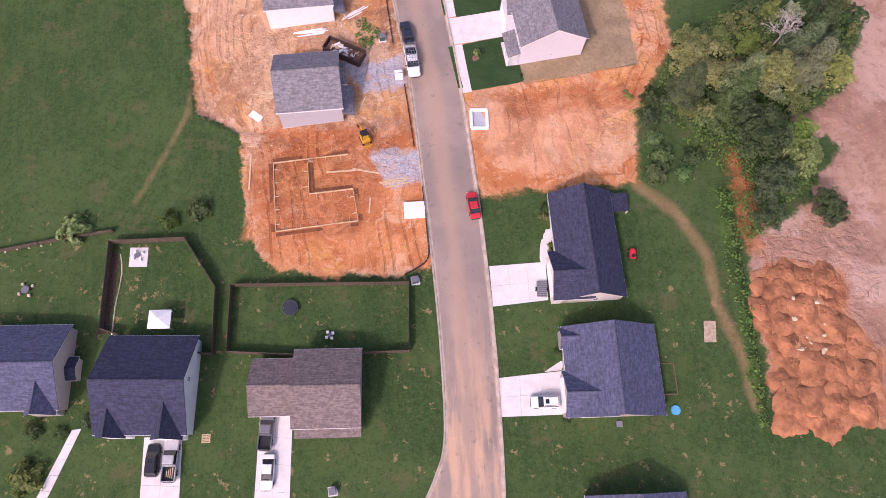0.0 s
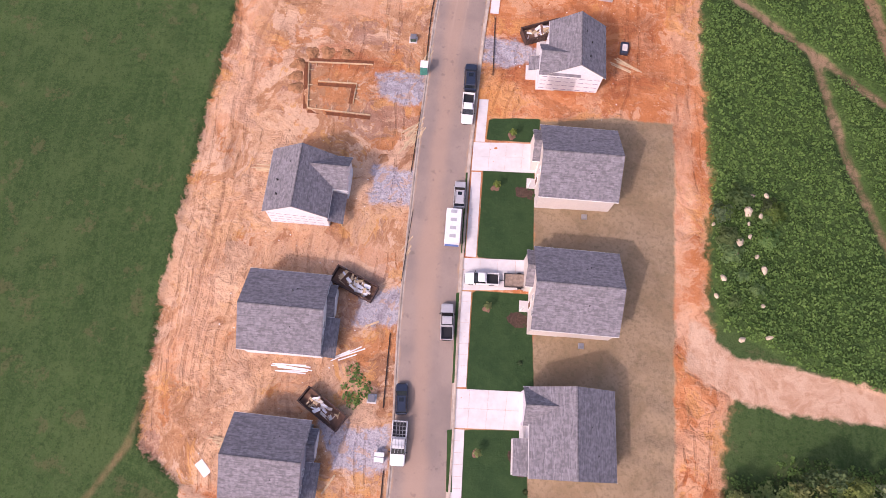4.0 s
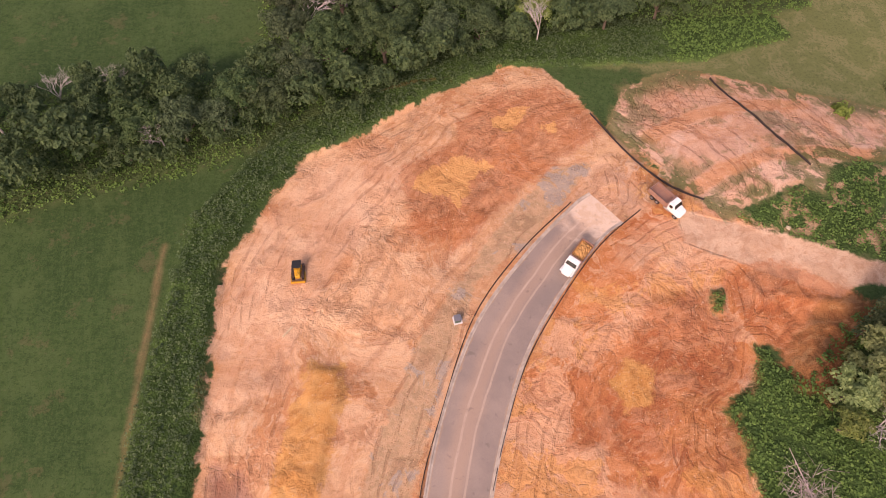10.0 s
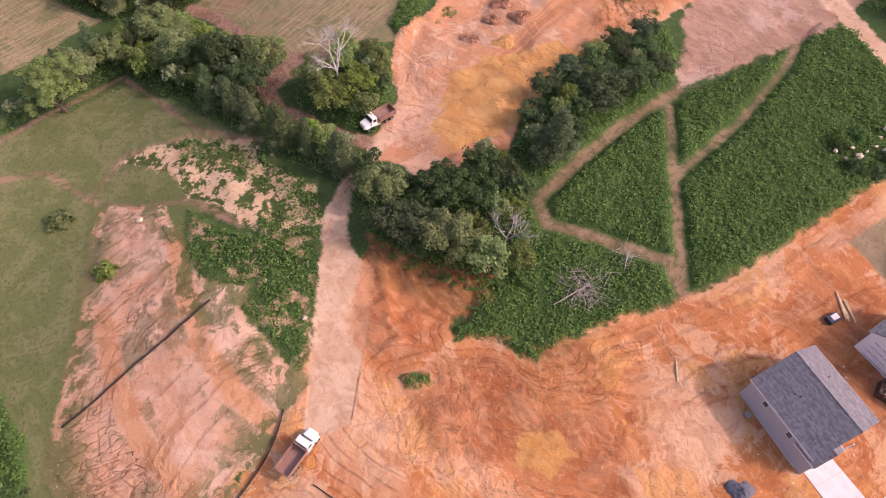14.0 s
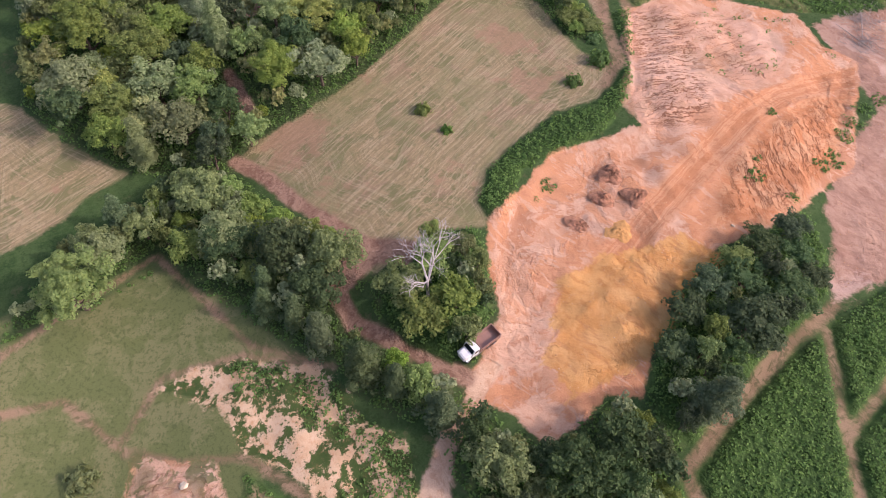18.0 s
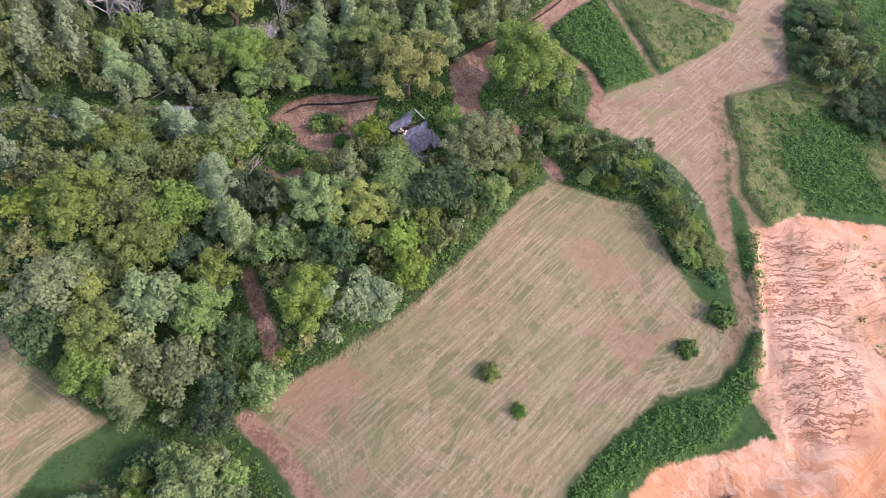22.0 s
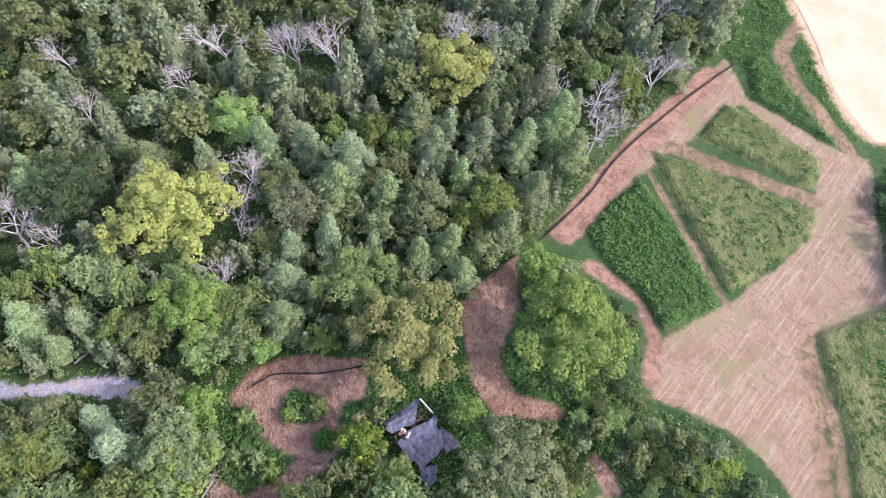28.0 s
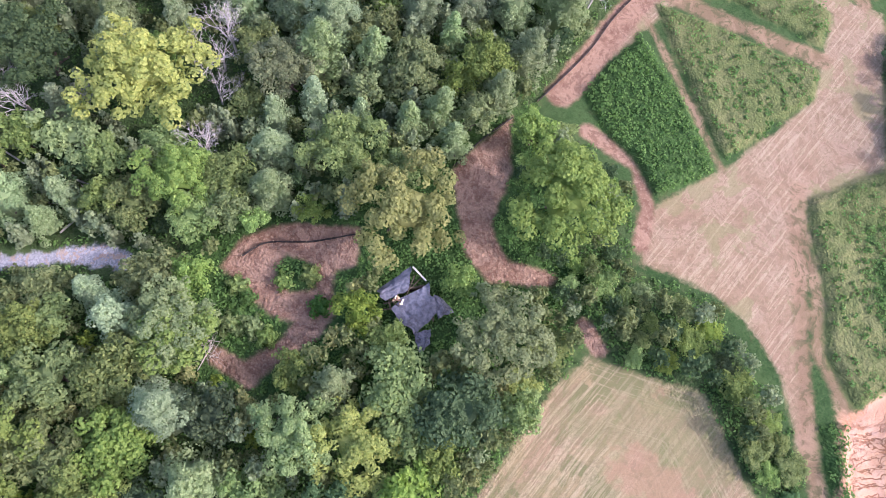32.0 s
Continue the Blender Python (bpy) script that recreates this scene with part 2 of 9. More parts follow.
DIRT_ROAD = [(10.1, 209.5), (25.7, 204.9), (43.2, 199.9), (48.5, 196.4), (53.0, 190.9), (58.3, 186.6), (56.5, 184.5), (51.2, 189.7), (46.1, 194.6), (40.6, 197.0), (35.5, 196.9),
             (31.8, 195.0), (23.6, 197.6), (10.0, 203.5)]
RILLS = [(21.9, 240.9), (37.8, 237.0), (54.7, 235.7), (59.5, 234.0), (55.0, 223.3), (37.2, 220.6), (33.2, 219.0), (17.5, 209.3), (13.1, 211.5), (1.0, 227.1), (5.1, 236.6), (14.6, 241.2)]
CUT = [(37.7, 193.6), (31.1, 186.0), (26.0, 179.2), (21.0, 179.8), (20.1, 186.9), (16.3, 190.4), (14.7, 198.0), (21.6, 200.4), (30.9, 197.5)]
GREEN_PATCH = [(53.0, 220.4), (45.9, 214.9), (42.1, 209.9), (41.5, 201.4), (34.4, 202.1), (27.4, 204.4), (21.6, 205.3), (18.2, 207.6), (23.6, 211.1), (30.8, 214.4), (34.2, 212.2), (36.2, 218.1), (42.2, 221.5)]
POND_BANK = [(184.0, 96.0), (196.0, 95.5), (220.0, 92.0), (245.0, 90.0), (245.0, 108.0), (222.0, 104.0), (209.0, 111.0), (198.0, 101.0), (186.0, 101.0)]
CORNER = [(25.5, 180.5), (19.6, 171.0), (12.8, 169.5), (12.6, 175.4), (16.0, 180.9), (19.0, 184.6)]
CLEAR_EDGE = [(142.0, 161.0), (176.0, 159.0), (178.0, 176.0), (168.0, 190.0), (167.0, 212.0), (146.0, 213.0), (142.0, 200.0), (140.0, 175.0)]
RILLS_EAST = [(44.3, 222.3), (36.2, 218.1), (33.9, 212.8), (30.8, 214.4), (23.6, 211.1), (17.1, 207.7), (14.0, 210.4), (12.3, 213.6), (19.6, 216.6), (27.6, 219.4), (35.6, 222.2), (45.0, 226.0)]
BANK_GREEN = [(-66.9, 150.7), (-62.0, 158.9), (-57.9, 165.9), (-59.4, 183.3), (-60.9, 197.7), (-55.2, 211.0), (-50.5, 219.7), (-40.3, 225.6), (-28.9, 234.6), (-15.5, 241.4), (-7.3, 241.6), (20.3, 244.1), (40.9, 252.4), (37.1, 258.7),
              (5.9, 253.1), (-19.4, 247.7), (-39.8, 234.0), (-55.3, 224.2), (-66.6, 207.1), (-67.8, 181.2), (-67.4, 160.8)]
BRUSH = [(12.4, 170.2), (13.9, 157.6), (14.5, 149.9), (16.8, 136.4), (20.0, 126.9), (23.5, 113.3), (26.4, 101.0), (28.2, 95.0), (39.7, 92.9), (56.3, 92.5), (60.5, 97.2), (54.8, 109.0), (52.8, 119.4), (49.7, 131.6),
         (46.1, 146.1), (40.3, 158.6), (36.2, 166.9), (33.2, 173.2), (24.2, 176.4)]
GREEN_EAST = [(152.7, 125.9), (155.3, 109.3), (169.3, 101.4), (179.5, 94.7), (180.2, 85.7), (174.0, 61.0), (99.6, 58.4), (113.5, 97.0), (122.3, 109.6), (125.5, 122.1), (123.0, 132.1), (131.8, 132.9), (142.8, 127.7)]
BRUSH_MORE = [[(177.4, 151.0), (185.1, 138.6), (170.8, 135.9), (160.2, 136.1), (157.8, 146.5), (163.4, 147.1), (170.4, 150.4)], [(190.8, 134.2), (185.9, 127.2), (172.9, 112.7), (168.3, 115.8), (161.5, 134.0), (171.8, 134.5)],
              [(198.3, 116.4), (194.5, 112.7), (182.8, 105.6), (177.2, 110.4), (192.0, 124.5)], [(208.5, 107.3), (209.8, 104.1), (194.2, 100.6), (183.4, 100.5), (198.2, 110.9)],
              [(93.8, 168.6), (98.0, 159.5), (98.7, 150.7), (107.7, 141.3), (122.4, 137.9), (122.9, 131.9), (111.9, 137.2), (98.6, 144.1), (91.2, 153.7), (88.6, 169.0), (79.8, 174.5), (79.8, 178.2), (84.3, 178.0), (90.2, 174.0)],
              [(80.3, 187.6), (79.8, 179.9), (73.1, 180.6), (64.1, 183.2), (62.2, 187.1), (58.0, 190.9), (63.5, 196.0), (69.9, 198.1)],
              [(19.2, 187.2), (19.2, 180.3), (11.3, 175.8), (10.9, 177.7), (15.6, 181.3), (17.4, 185.9)], [(15.1, 196.3), (14.3, 191.6), (12.0, 191.4), (12.2, 195.3)],
              [(159.5, 201.0), (161.5, 199.0), (159.0, 195.5), (155.5, 196.0), (156.0, 199.5)],
              [(40.2, 48.0), (42.6, 48.0), (43.4, 41.5), (44.0, 35.3), (45.0, 30.0), (46.2, 22.0), (47.4, 14.0), (46.0, 13.0), (44.6, 22.0), (43.0, 30.9), (42.0, 35.3), (41.3, 41.3)],
              [(46.0, 167.6), (53.6, 161.8), (61.0, 153.2), (64.2, 145.0), (65.0, 138.0), (67.0, 129.0), (60.0, 129.5), (50.0, 136.0), (44.0, 150.0), (38.0, 165.0)]]
RILL_FOOT = [(0.6, 227.0), (13.7, 211.5), (18.2, 209.4), (10, 204), (4, 210), (-3, 228)]
RED_MUD = [[(-56.7, 169.8), (-52.1, 168.8), (-49.3, 162.4), (-48.5, 154.5), (-51.7, 145.2), (-56.3, 156.3), (-57.4, 164.3)],
           [(4.9, 194.6), (12.7, 196.0), (15.9, 189.6), (13.0, 177.1), (12.0, 169.4), (-2.7, 170.8), (-10.7, 172.7), (-4.8, 180.9)],
           [(-42.2, 119.4), (-39.1, 121.4), (-30.1, 119.4), (-29.1, 117.9), (-42.2, 114.4)], [(-31.2, 50.1), (-14.1, 52.5), (-8.0, 50.4), (-13.0, 34.5), (-27.1, 32.1), (-31.2, 40.7)],
           [(6.9, 60.3), (27.6, 66.0), (29.6, 61.9), (7.9, 56.3)], [(-11.2, 137.9), (-2.2, 139.7), (8.9, 141.5), (11.9, 129.8), (6.0, 124.2), (-14.0, 121.4)], [(42.9, 48.0), (43.6, 43.0), (44.6, 37.6), (46.6, 37.6), (46.3, 43.4), (46.9, 46.3), (46.0, 50.0), (43.4, 55.0), (41.6, 54.0)]]
OLIVE = [(-8.9, 217.9), (-2.0, 219.2), (-13.5, 203.3), (-21.9, 196.0), (-26.8, 181.7), (-29.6, 169.3), (-32.0, 157.5), (-35.8, 153.8), (-37.6, 164.5), (-34.2, 175.6), (-29.7, 188.2),
         (-20.9, 203.0)]
GRAVEL = [[(-13.1, 48.1), (-9.0, 49.8), (-5.7, 49.6), (-4.4, 44.6), (-9.3, 43.2), (-12.0, 45.5)], [(-19.2, 64.0), (-10.3, 66.9), (-9.1, 60.8), (-16.0, 58.3)],
          [(-21.1, 82.6), (-15.4, 85.0), (-14.1, 79.7), (-20.1, 77.7)], [(-26.6, 101.9), (-19.6, 103.4), (-18.1, 97.9), (-24.7, 95.9)],
          [(-31.6, 117.3), (-23.8, 119.9), (-22.4, 115.0), (-25.3, 113.2), (-29.7, 113.5)], [(-17.8, 129.1), (-12.6, 130.4), (-7.0, 129.3), (-6.8, 126.8), (-11.7, 125.3), (-16.5, 124.5)],
          [(-18.6, 161.4), (-14.7, 162.7), (-13.0, 159.9), (-18.1, 158.2)], [(-19.8, 156.4), (-15.8, 156.9), (-13.8, 154.8), (-18.1, 154.2)]]
PALE = [[(-7.3, 210.3), (-2.2, 220.4), (4.0, 217.1), (5.7, 210.5), (0.1, 206.5)], [(1.9, 58.3), (11.8, 60.2), (25.7, 59.9), (26.1, 50.0), (19.7, 47.6), (7.9, 47.3)], [(-58.8, 176.1), (-48.6, 179.0), (-45.6, 191.3), (-38.3, 206.5), (-30.0, 213.5), (-38.2, 223.0), (-50.5, 216.1), (-58.9, 197.7)],
        [(-52.5, 100.7), (-47.2, 101.5), (-50.2, 118.5), (-54.5, 132.6), (-57.7, 145.6), (-60.6, 140.6), (-56.3, 118.5)], [(-44.2, 122.4), (-32.1, 128.4), (-33.2, 140.4), (-40.4, 147.5), (-47.5, 138.5)],
        [(-5.3, 154.6), (4.9, 157.6), (5.9, 165.9), (-4.1, 168.3), (-10.2, 162.2)], [(15.9, 129.8), (19.4, 118.0), (22.8, 102.1), (24.3, 92.0), (22.3, 91.0), (18.9, 104.1), (15.9, 118.1), (12.9, 129.8)],
        [(-30.2, 88.5), (-20.1, 90.9), (-19.1, 86.5), (-28.7, 84.0)], [(-45.4, 62.6), (-38.3, 63.6), (-39.3, 76.5), (-46.4, 78.6)], [(2.1, 205.9), (10.1, 208.6), (12.9, 201.2), (6.1, 197.6), (-3.0, 197.9)]]
PATHS = [([(151.2, 127.8), (138.9, 130.9), (129.5, 132.2), (122.2, 131.1)], 0.9), ([(51.3, 133.7), (47.1, 145.5), (40.9, 158.3), (35.9, 167.0), (31.5, 167.5), (26.1, 159.9), (19.7, 152.1), (13.8, 152.9)], 1.3), ([(47.9, 137.5), (34.2, 143.7), (14.7, 152.5)], 1.0),
         ([(34.1, 143.2), (41.3, 127.4), (50.8, 111.9), (57.2, 104.5)], 1.0), ([(190.9, 130.7), (182.6, 120.8), (174.7, 111.2)], 1.9), ([(187.6, 136.5), (172.0, 135.4), (160.0, 134.7)], 0.8),
         ([(221.7, 82.0), (213.8, 94.2), (208.3, 99.8), (200.8, 100.7), (192.0, 99.8), (183.8, 99.1)], 1.7), ([(150.8, 126.3), (139.5, 128.7), (131.4, 132.3), (123.3, 131.8)], 1.2),
         ([(77.5, 253.6), (84.1, 243.1), (91.9, 229.5), (70.2, 217.1), (63.0, 206.7)], 0.9), ([(70.1, 263.2), (70.0, 243.0), (61.4, 236.0), (69.4, 229.6), (68.9, 218.1), (63.0, 206.7)], 0.9),
         ([(60.2, 235.2), (56.2, 227.1), (54.4, 219.9), (46.1, 212.3)], 1.0), ([(102.3, 147.8), (108.0, 142.1), (121.1, 138.6), (138.2, 131.9), (154.7, 124.7)], 1.5)]
BARE = [([(139.0, 161.4), (142.5, 162.4)], 1.1), ([(177.5, 154.5), (184.5, 145.5), (191.5, 137.0), (199.0, 126.0), (205.5, 115.5)], 2.3), ([(107.5, 214.6), (101.5, 209.8), (95.0, 206.6), (88.0, 201.6), (82.5, 197.8)], 1.3), ([(170.2, 152.5), (163.4, 147.1), (156.9, 147.8), (151.4, 150.9)], 1.2), ([(76.7, 203.1), (80.7, 196.9), (76.4, 188.4)], 2.4), ([(130.0, 213.1), (121.4, 211.1), (115.7, 210.2)], 1.2),
        ([(75.4, 203.9), (68.8, 202.3), (61.6, 195.0), (56.2, 190.0)], 1.4)]
TRAILS = [([(-67.6, 140.6), (-66.9, 158.8), (-68.3, 176.1), (-69.7, 202.0)], 0.35), ([(-48.4, 36.7), (-43.4, 52.5), (-44.4, 60.5)], 0.2), ([(28.6, 47.0), (34.7, 43.0), (38.9, 37.2), (40.4, 29.7), (44.3, 21.9), (45.7, 15.8)], 0.8)]
RUST = [(-21.1, 233.2), (-8.5, 237.0), (-3.1, 232.4), (0.7, 227.4), (-2.7, 222.7), (-8.0, 219.4), (-12.7, 215.5), (-17.7, 209.9), (-21.8, 204.5), (-25.0, 202.3), (-32.4, 204.0), (-33.1, 209.6), (-33.6, 217.6), (-29.6, 220.8), (-25.5, 223.4)]
PUDDLES = [[(-32.0, 213.2), (-28.9, 217.8), (-24.2, 220.6), (-19.3, 218.0), (-22.4, 215.0), (-24.5, 210.2), (-28.7, 212.1)], [(-18.4, 228.2), (-15.0, 231.8), (-12.2, 231.5), (-13.4, 229.0), (-15.4, 226.0), (-18.0, 226.8)], [(-10.5, 226.8), (-7.6, 228.1), (-8.0, 225.1)]]
PEACH = [(-62, 158), (-61, 200), (-51, 220), (-35, 232), (-15, 242), (0, 236), (5, 222), (-8, 205), (-22, 185), (-33, 158)]
QUARRY_TRACK = [(93.4, 88.0), (93.4, 106.6), (91.3, 117.9), (87.7, 127.1), (83.3, 135.1), (79.1, 142.9), (74.6, 150.5), (69.0, 159.5), (62.0, 172.0)]
QUARRY_BANK = [(79.0, 137.5), (84.7, 125.8), (90.4, 110.7), (90.0, 102.1), (74.9, 117.8), (68.9, 126.6), (66.5, 137.4), (69.0, 144.1)]
QUARRY_BENCH = [(124.0, 133.0), (119.2, 121.2), (98.4, 127.3), (86.5, 134.0), (87.0, 141.6), (90.0, 147.0), (106.0, 141.0)]
QUARRY_PIT = [(84.0, 168.6), (88.3, 158.8), (88.9, 147.2), (84.6, 141.0), (79.8, 147.7), (74.0, 158.0), (73.0, 168.0), (78.0, 172.0)]
QUARRY_WEEDS = [(-16.2, 69.3, 2.4), (-17.6, 71.5, 1.2), (26.6, 62.4, 0.9), (30.1, 62.1, 1.0), (27.5, 60.0, 0.7), (86.1, 98.0, 1.8), (85.1, 103.2, 2.0), (82.5, 107.5, 1.8), (79.9, 111.6, 1.6), (75.7, 117.3, 1.6), (74.6, 120.5, 1.2), (87.0, 122.7, 0.7), (75.5, 133.0, 1.1), (78.0, 131.0, 0.7), (84.5, 166.0, 1.3), (82.0, 169.5, 1.0), (99.5, 118.5, 0.8), (105.0, 124.0, 0.7), (69.5, 129.5, 0.9)]
BANDS = [[(46.7, 223.0), (36.4, 221.7), (26.4, 220.0), (18.7, 217.3), (13.2, 213.1)], [(37.3, 233.8), (27.0, 232.5), (19.9, 231.0), (13.5, 228.0), (8.3, 224.8)]]
RUTS = [[(-54.2, 172.2), (-54.8, 161.3), (-53.5, 147.0), (-52.3, 127.6), (-52.3, 112.9)], [(-51.2, 140.0), (-50.9, 129.0), (-50.6, 113.0), (-48.4, 98.1), (-45.5, 86.2), (-43.0, 70.0)],
        [(-38.2, 234.6), (-26.5, 237.8), (-17.5, 226.3), (-21.2, 217.5), (-29.6, 209.6), (-34.4, 200.1), (-37.4, 191.3)], [(-43.1, 172.1), (-40.7, 178.9), (-34.2, 187.1), (-25.5, 198.1), (-16.7, 207.4), (-10.9, 214.1)],
        [(7.3, 170.2), (8.9, 155.8), (10.4, 142.6), (13.9, 132.0), (15.7, 121.7)], [(9.0, 172.0), (10.6, 156.5), (12.2, 143.0), (15.4, 132.6), (17.3, 122.0)]]
BERM = [(-49.0, 158.7), (-47.4, 173.3), (-45.2, 182.3)]
WOODS = [[(87.4, 246.9), (93.8, 243.2), (101.2, 232.7), (106.0, 226.6), (103.0, 215.5), (97.4, 212.7), (88.6, 207.4), (82.8, 200.4), (76.6, 198.7), (73.2, 204.1), (67.0, 202.6),
          (62.4, 198.0), (53.9, 191.5), (52.2, 192.8), (54.6, 200.2), (61.4, 204.0), (70.2, 212.1), (79.2, 218.2), (88.5, 225.2), (90.3, 230.6), (86.0, 238.6), (82.0, 250.5)],
         [(239.9, 299.5), (250.8, 248.6), (220.1, 237.4), (207.0, 253.5), (179.1, 252.4), (132.3, 249.2), (116.9, 238.6), (111.9, 232.1), (105.1, 217.9), (108.1, 211.1), (111.5, 207.8),
          (112.9, 199.0), (117.6, 190.2), (124.5, 180.3), (135.3, 168.3), (140.7, 163.4), (146.6, 166.8), (149.8, 174.5), (156.6, 183.5), (157.6, 189.3), (149.9, 194.3), (144.1, 205.3), (152.1, 211.3), (162.8, 209.1),
          (166.0, 218.9), (174.1, 260.8)],
         [(248.8, 248.7), (279.6, 199.5), (269.2, 109.9), (220.3, 102.4), (203.4, 120.6), (192.6, 139.2), (176.6, 158.7), (168.2, 175.3), (162.0, 188.7), (164.2, 200.9), (162.9, 207.1), (166.8, 219.8),
          (171.8, 237.7), (178.1, 260.8)],
         [(174.5, 164.0), (170.4, 154.9), (158.7, 150.8), (147.8, 155.1), (140.7, 145.2), (136.2, 143.9), (127.2, 142.0), (116.5, 141.3), (119.4, 151.5), (127.5, 152.3), (135.7, 157.4),
          (138.2, 161.9), (144.7, 166.2), (149.9, 166.2), (154.5, 171.5), (163.6, 167.2)],
         [(39.9, 167.2), (46.7, 166.0), (56.2, 154.8), (59.6, 143.8), (62.7, 131.5), (48.2, 137.4), (45.4, 148.5), (40.3, 159.4)],
         [(51.9, 190.4), (46.0, 187.9), (43.3, 183.0), (47.2, 176.4), (44.3, 170.6), (36.9, 169.1), (30.3, 173.0), (22.9, 172.7), (23.7, 179.3), (27.3, 185.1), (31.6, 189.2),
          (38.2, 193.0), (46.8, 194.1)],
         [(32.8, 73.4), (39.0, 75.2), (41.8, 78.8), (64.0, 83.9), (64.9, 75.2), (58.7, 66.1), (49.8, 60.0), (54.4, 53.9), (55.1, 51.2), (49.1, 46.9), (48.0, 41.5), (44.8, 41.2),
          (44.3, 50.9), (37.8, 55.8), (35.3, 60.4), (32.8, 65.1)],
         [(-126.9, 198.5), (-100.9, 204.7), (-84.0, 212.4), (-75.5, 215.1), (-66.5, 217.9), (-54.7, 223.4), (-42.4, 226.1), (-31.2, 236.0), (-17.8, 241.8), (-4.1, 245.5), (9.1, 251.0), (46.2, 262.6), (41.4, 285.6),
          (-5.9, 291.1), (-49.1, 286.8), (-63.3, 266.0), (-59.0, 241.1), (-67.4, 236.1), (-84.3, 236.2), (-127.2, 219.0)],
         [(176.3, 103.4), (175.8, 95.1), (169.9, 86.3), (149.4, 94.3), (151.7, 107.1), (155.3, 110.3), (168.4, 103.3)],
         [(151.7, 110.0), (150.3, 58.3), (113.1, 72.3), (119.8, 87.3), (129.4, 93.1), (138.2, 102.3)],
         [(73.1, 197.0), (78.8, 188.1), (76.3, 181.3), (65.6, 182.9), (59.1, 186.7), (59.3, 193.5), (64.5, 199.1)]]


# ---- ground form ----
def squeeze(v, a, b):
    m, h = (a + b) / 2, (b - a) / 2
    u = (v - m) / h
    return m + h * u / (1 + np.abs(u) ** 6) ** (1 / 6)


def lie(x, y):
    """The lie of the land: a broad swell with the spoil hill by the quarry."""
    u, v = squeeze(x, -75, 205) / 100, (squeeze(y, -25, 270) - 125) / 100
    def hump(a, b, k):
        return np.exp(-((x - a) ** 2 + (y - b) ** 2) / k)
    return (1.04 + 3.62 * u + 0.29 * v - 2.99 * u * u - 3.01 * u * v - 3.58 * v * v + 3.1 * hump(88, 134, 500) - 4.0 * hump(100, 226, 600)
            + 2.2 * hump(28, 217, 250) - 2.2 * hump(60, 238, 300) + 1.8 * hump(158, 177, 600) + 1.5 * hump(57, 168, 300))


def value_noise(x, y, seed=0):
    xi, yi = np.floor(x).astype(np.int64), np.floor(y).astype(np.int64)
    fx, fy = x - xi, y - yi
    fx, fy = fx * fx * (3 - 2 * fx), fy * fy * (3 - 2 * fy)

    def h(i, j):
        n = (i * 374761393 + j * 668265263 + seed * 974634541) & 0xFFFFFFFF
        n = ((n ^ (n >> 13)) * 1274126177) & 0xFFFFFFFF
        return ((n ^ (n >> 16)) & 0xFFFF) / 65535.0 * 2 - 1
    a, b, c, d = h(xi, yi), h(xi + 1, yi), h(xi, yi + 1), h(xi + 1, yi + 1)
    return (a * (1 - fx) + b * fx) * (1 - fy) + (c * (1 - fx) + d * fx) * fy


def line_dist(x, y, pts, closed=False):
    best = np.full(x.shape, 1e9)
    ends = zip(pts, pts[1:] + pts[:1]) if closed else zip(pts, pts[1:])
    for (ax, ay), (bx, by) in ends:
        ex, ey = bx - ax, by - ay
        k = np.clip(((x - ax) * ex + (y - ay) * ey) / max(ex * ex + ey * ey, 1e-6), 0, 1)
        best = np.minimum(best, np.hypot(x - ax - k * ex, y - ay - k * ey))
    return best


def area(x, y, pts):
    """Signed distance to the edge of an area, positive inside."""
    inside = np.zeros(x.shape, bool)
    for (ax, ay), (bx, by) in zip(pts, pts[1:] + pts[:1]):
        if ay != by:
            inside ^= ((ay > y) != (by > y)) & (x < (bx - ax) * (y - ay) / (by - ay) + ax)
    d = line_dist(x, y, pts, True)
    return np.where(inside, d, -d)


def areas(x, y, many):
    return np.max([area(x, y, p) for p in many], axis=0)


def spline(pts, n=8):
    """A smooth line through points."""
    out = []
    for i in range(len(pts) - 1):
        p = [np.array(pts[min(max(j, 0), len(pts) - 1)], float) for j in (i - 1, i, i + 1, i + 2)]
        for k in range(n):
            t = k / n
            out.append(0.5 * (2 * p[1] + (p[2] - p[0]) * t + (2 * p[0] - 5 * p[1] + 4 * p[2] - p[3]) * t * t + (3 * p[1] - p[0] - 3 * p[2] + p[3]) * t ** 3))
    out.append(np.array(pts[-1], float))
    return np.array(out)


X0, X1, Y0, Y1, STEP = -126.0, 262.0, -16.0, 288.0, 0.6
far = [60, 130, 260, 500, 1000, 2400]
gx = np.array([X0 - f for f in far[::-1]] + list(np.arange(X0, X1 + 0.1, STEP)) + [X1 + f for f in far])
gy = np.array([Y0 - f for f in far[::-1]] + list(np.arange(Y0, Y1 + 0.1, STEP)) + [Y1 + f for f in far])
GX, GY = np.meshgrid(gx, gy)
ROAD_AREA = [tuple(p) for p in ROAD_LEFT] + [tuple(p) for p in ROAD_RIGHT[::-1]]
HOUSE_SPOTS = [(11.8, 73.1), (7.4, 91.4), (2.6, 109.8), (-2.9, 128.0), (-6.0, 145.8), (-23.9, 57.5), (-29.0, 75.9), (-33.3, 94.5), (-13.5, 11.6), (-21.9, 12.2), (-38.5, 9.6), (-55.5, 10.3), (20.7, 36.1), (25.1, 18.2), (29.5, -3.2)]
F = {}
F["road"] = area(GX, GY, ROAD_AREA)
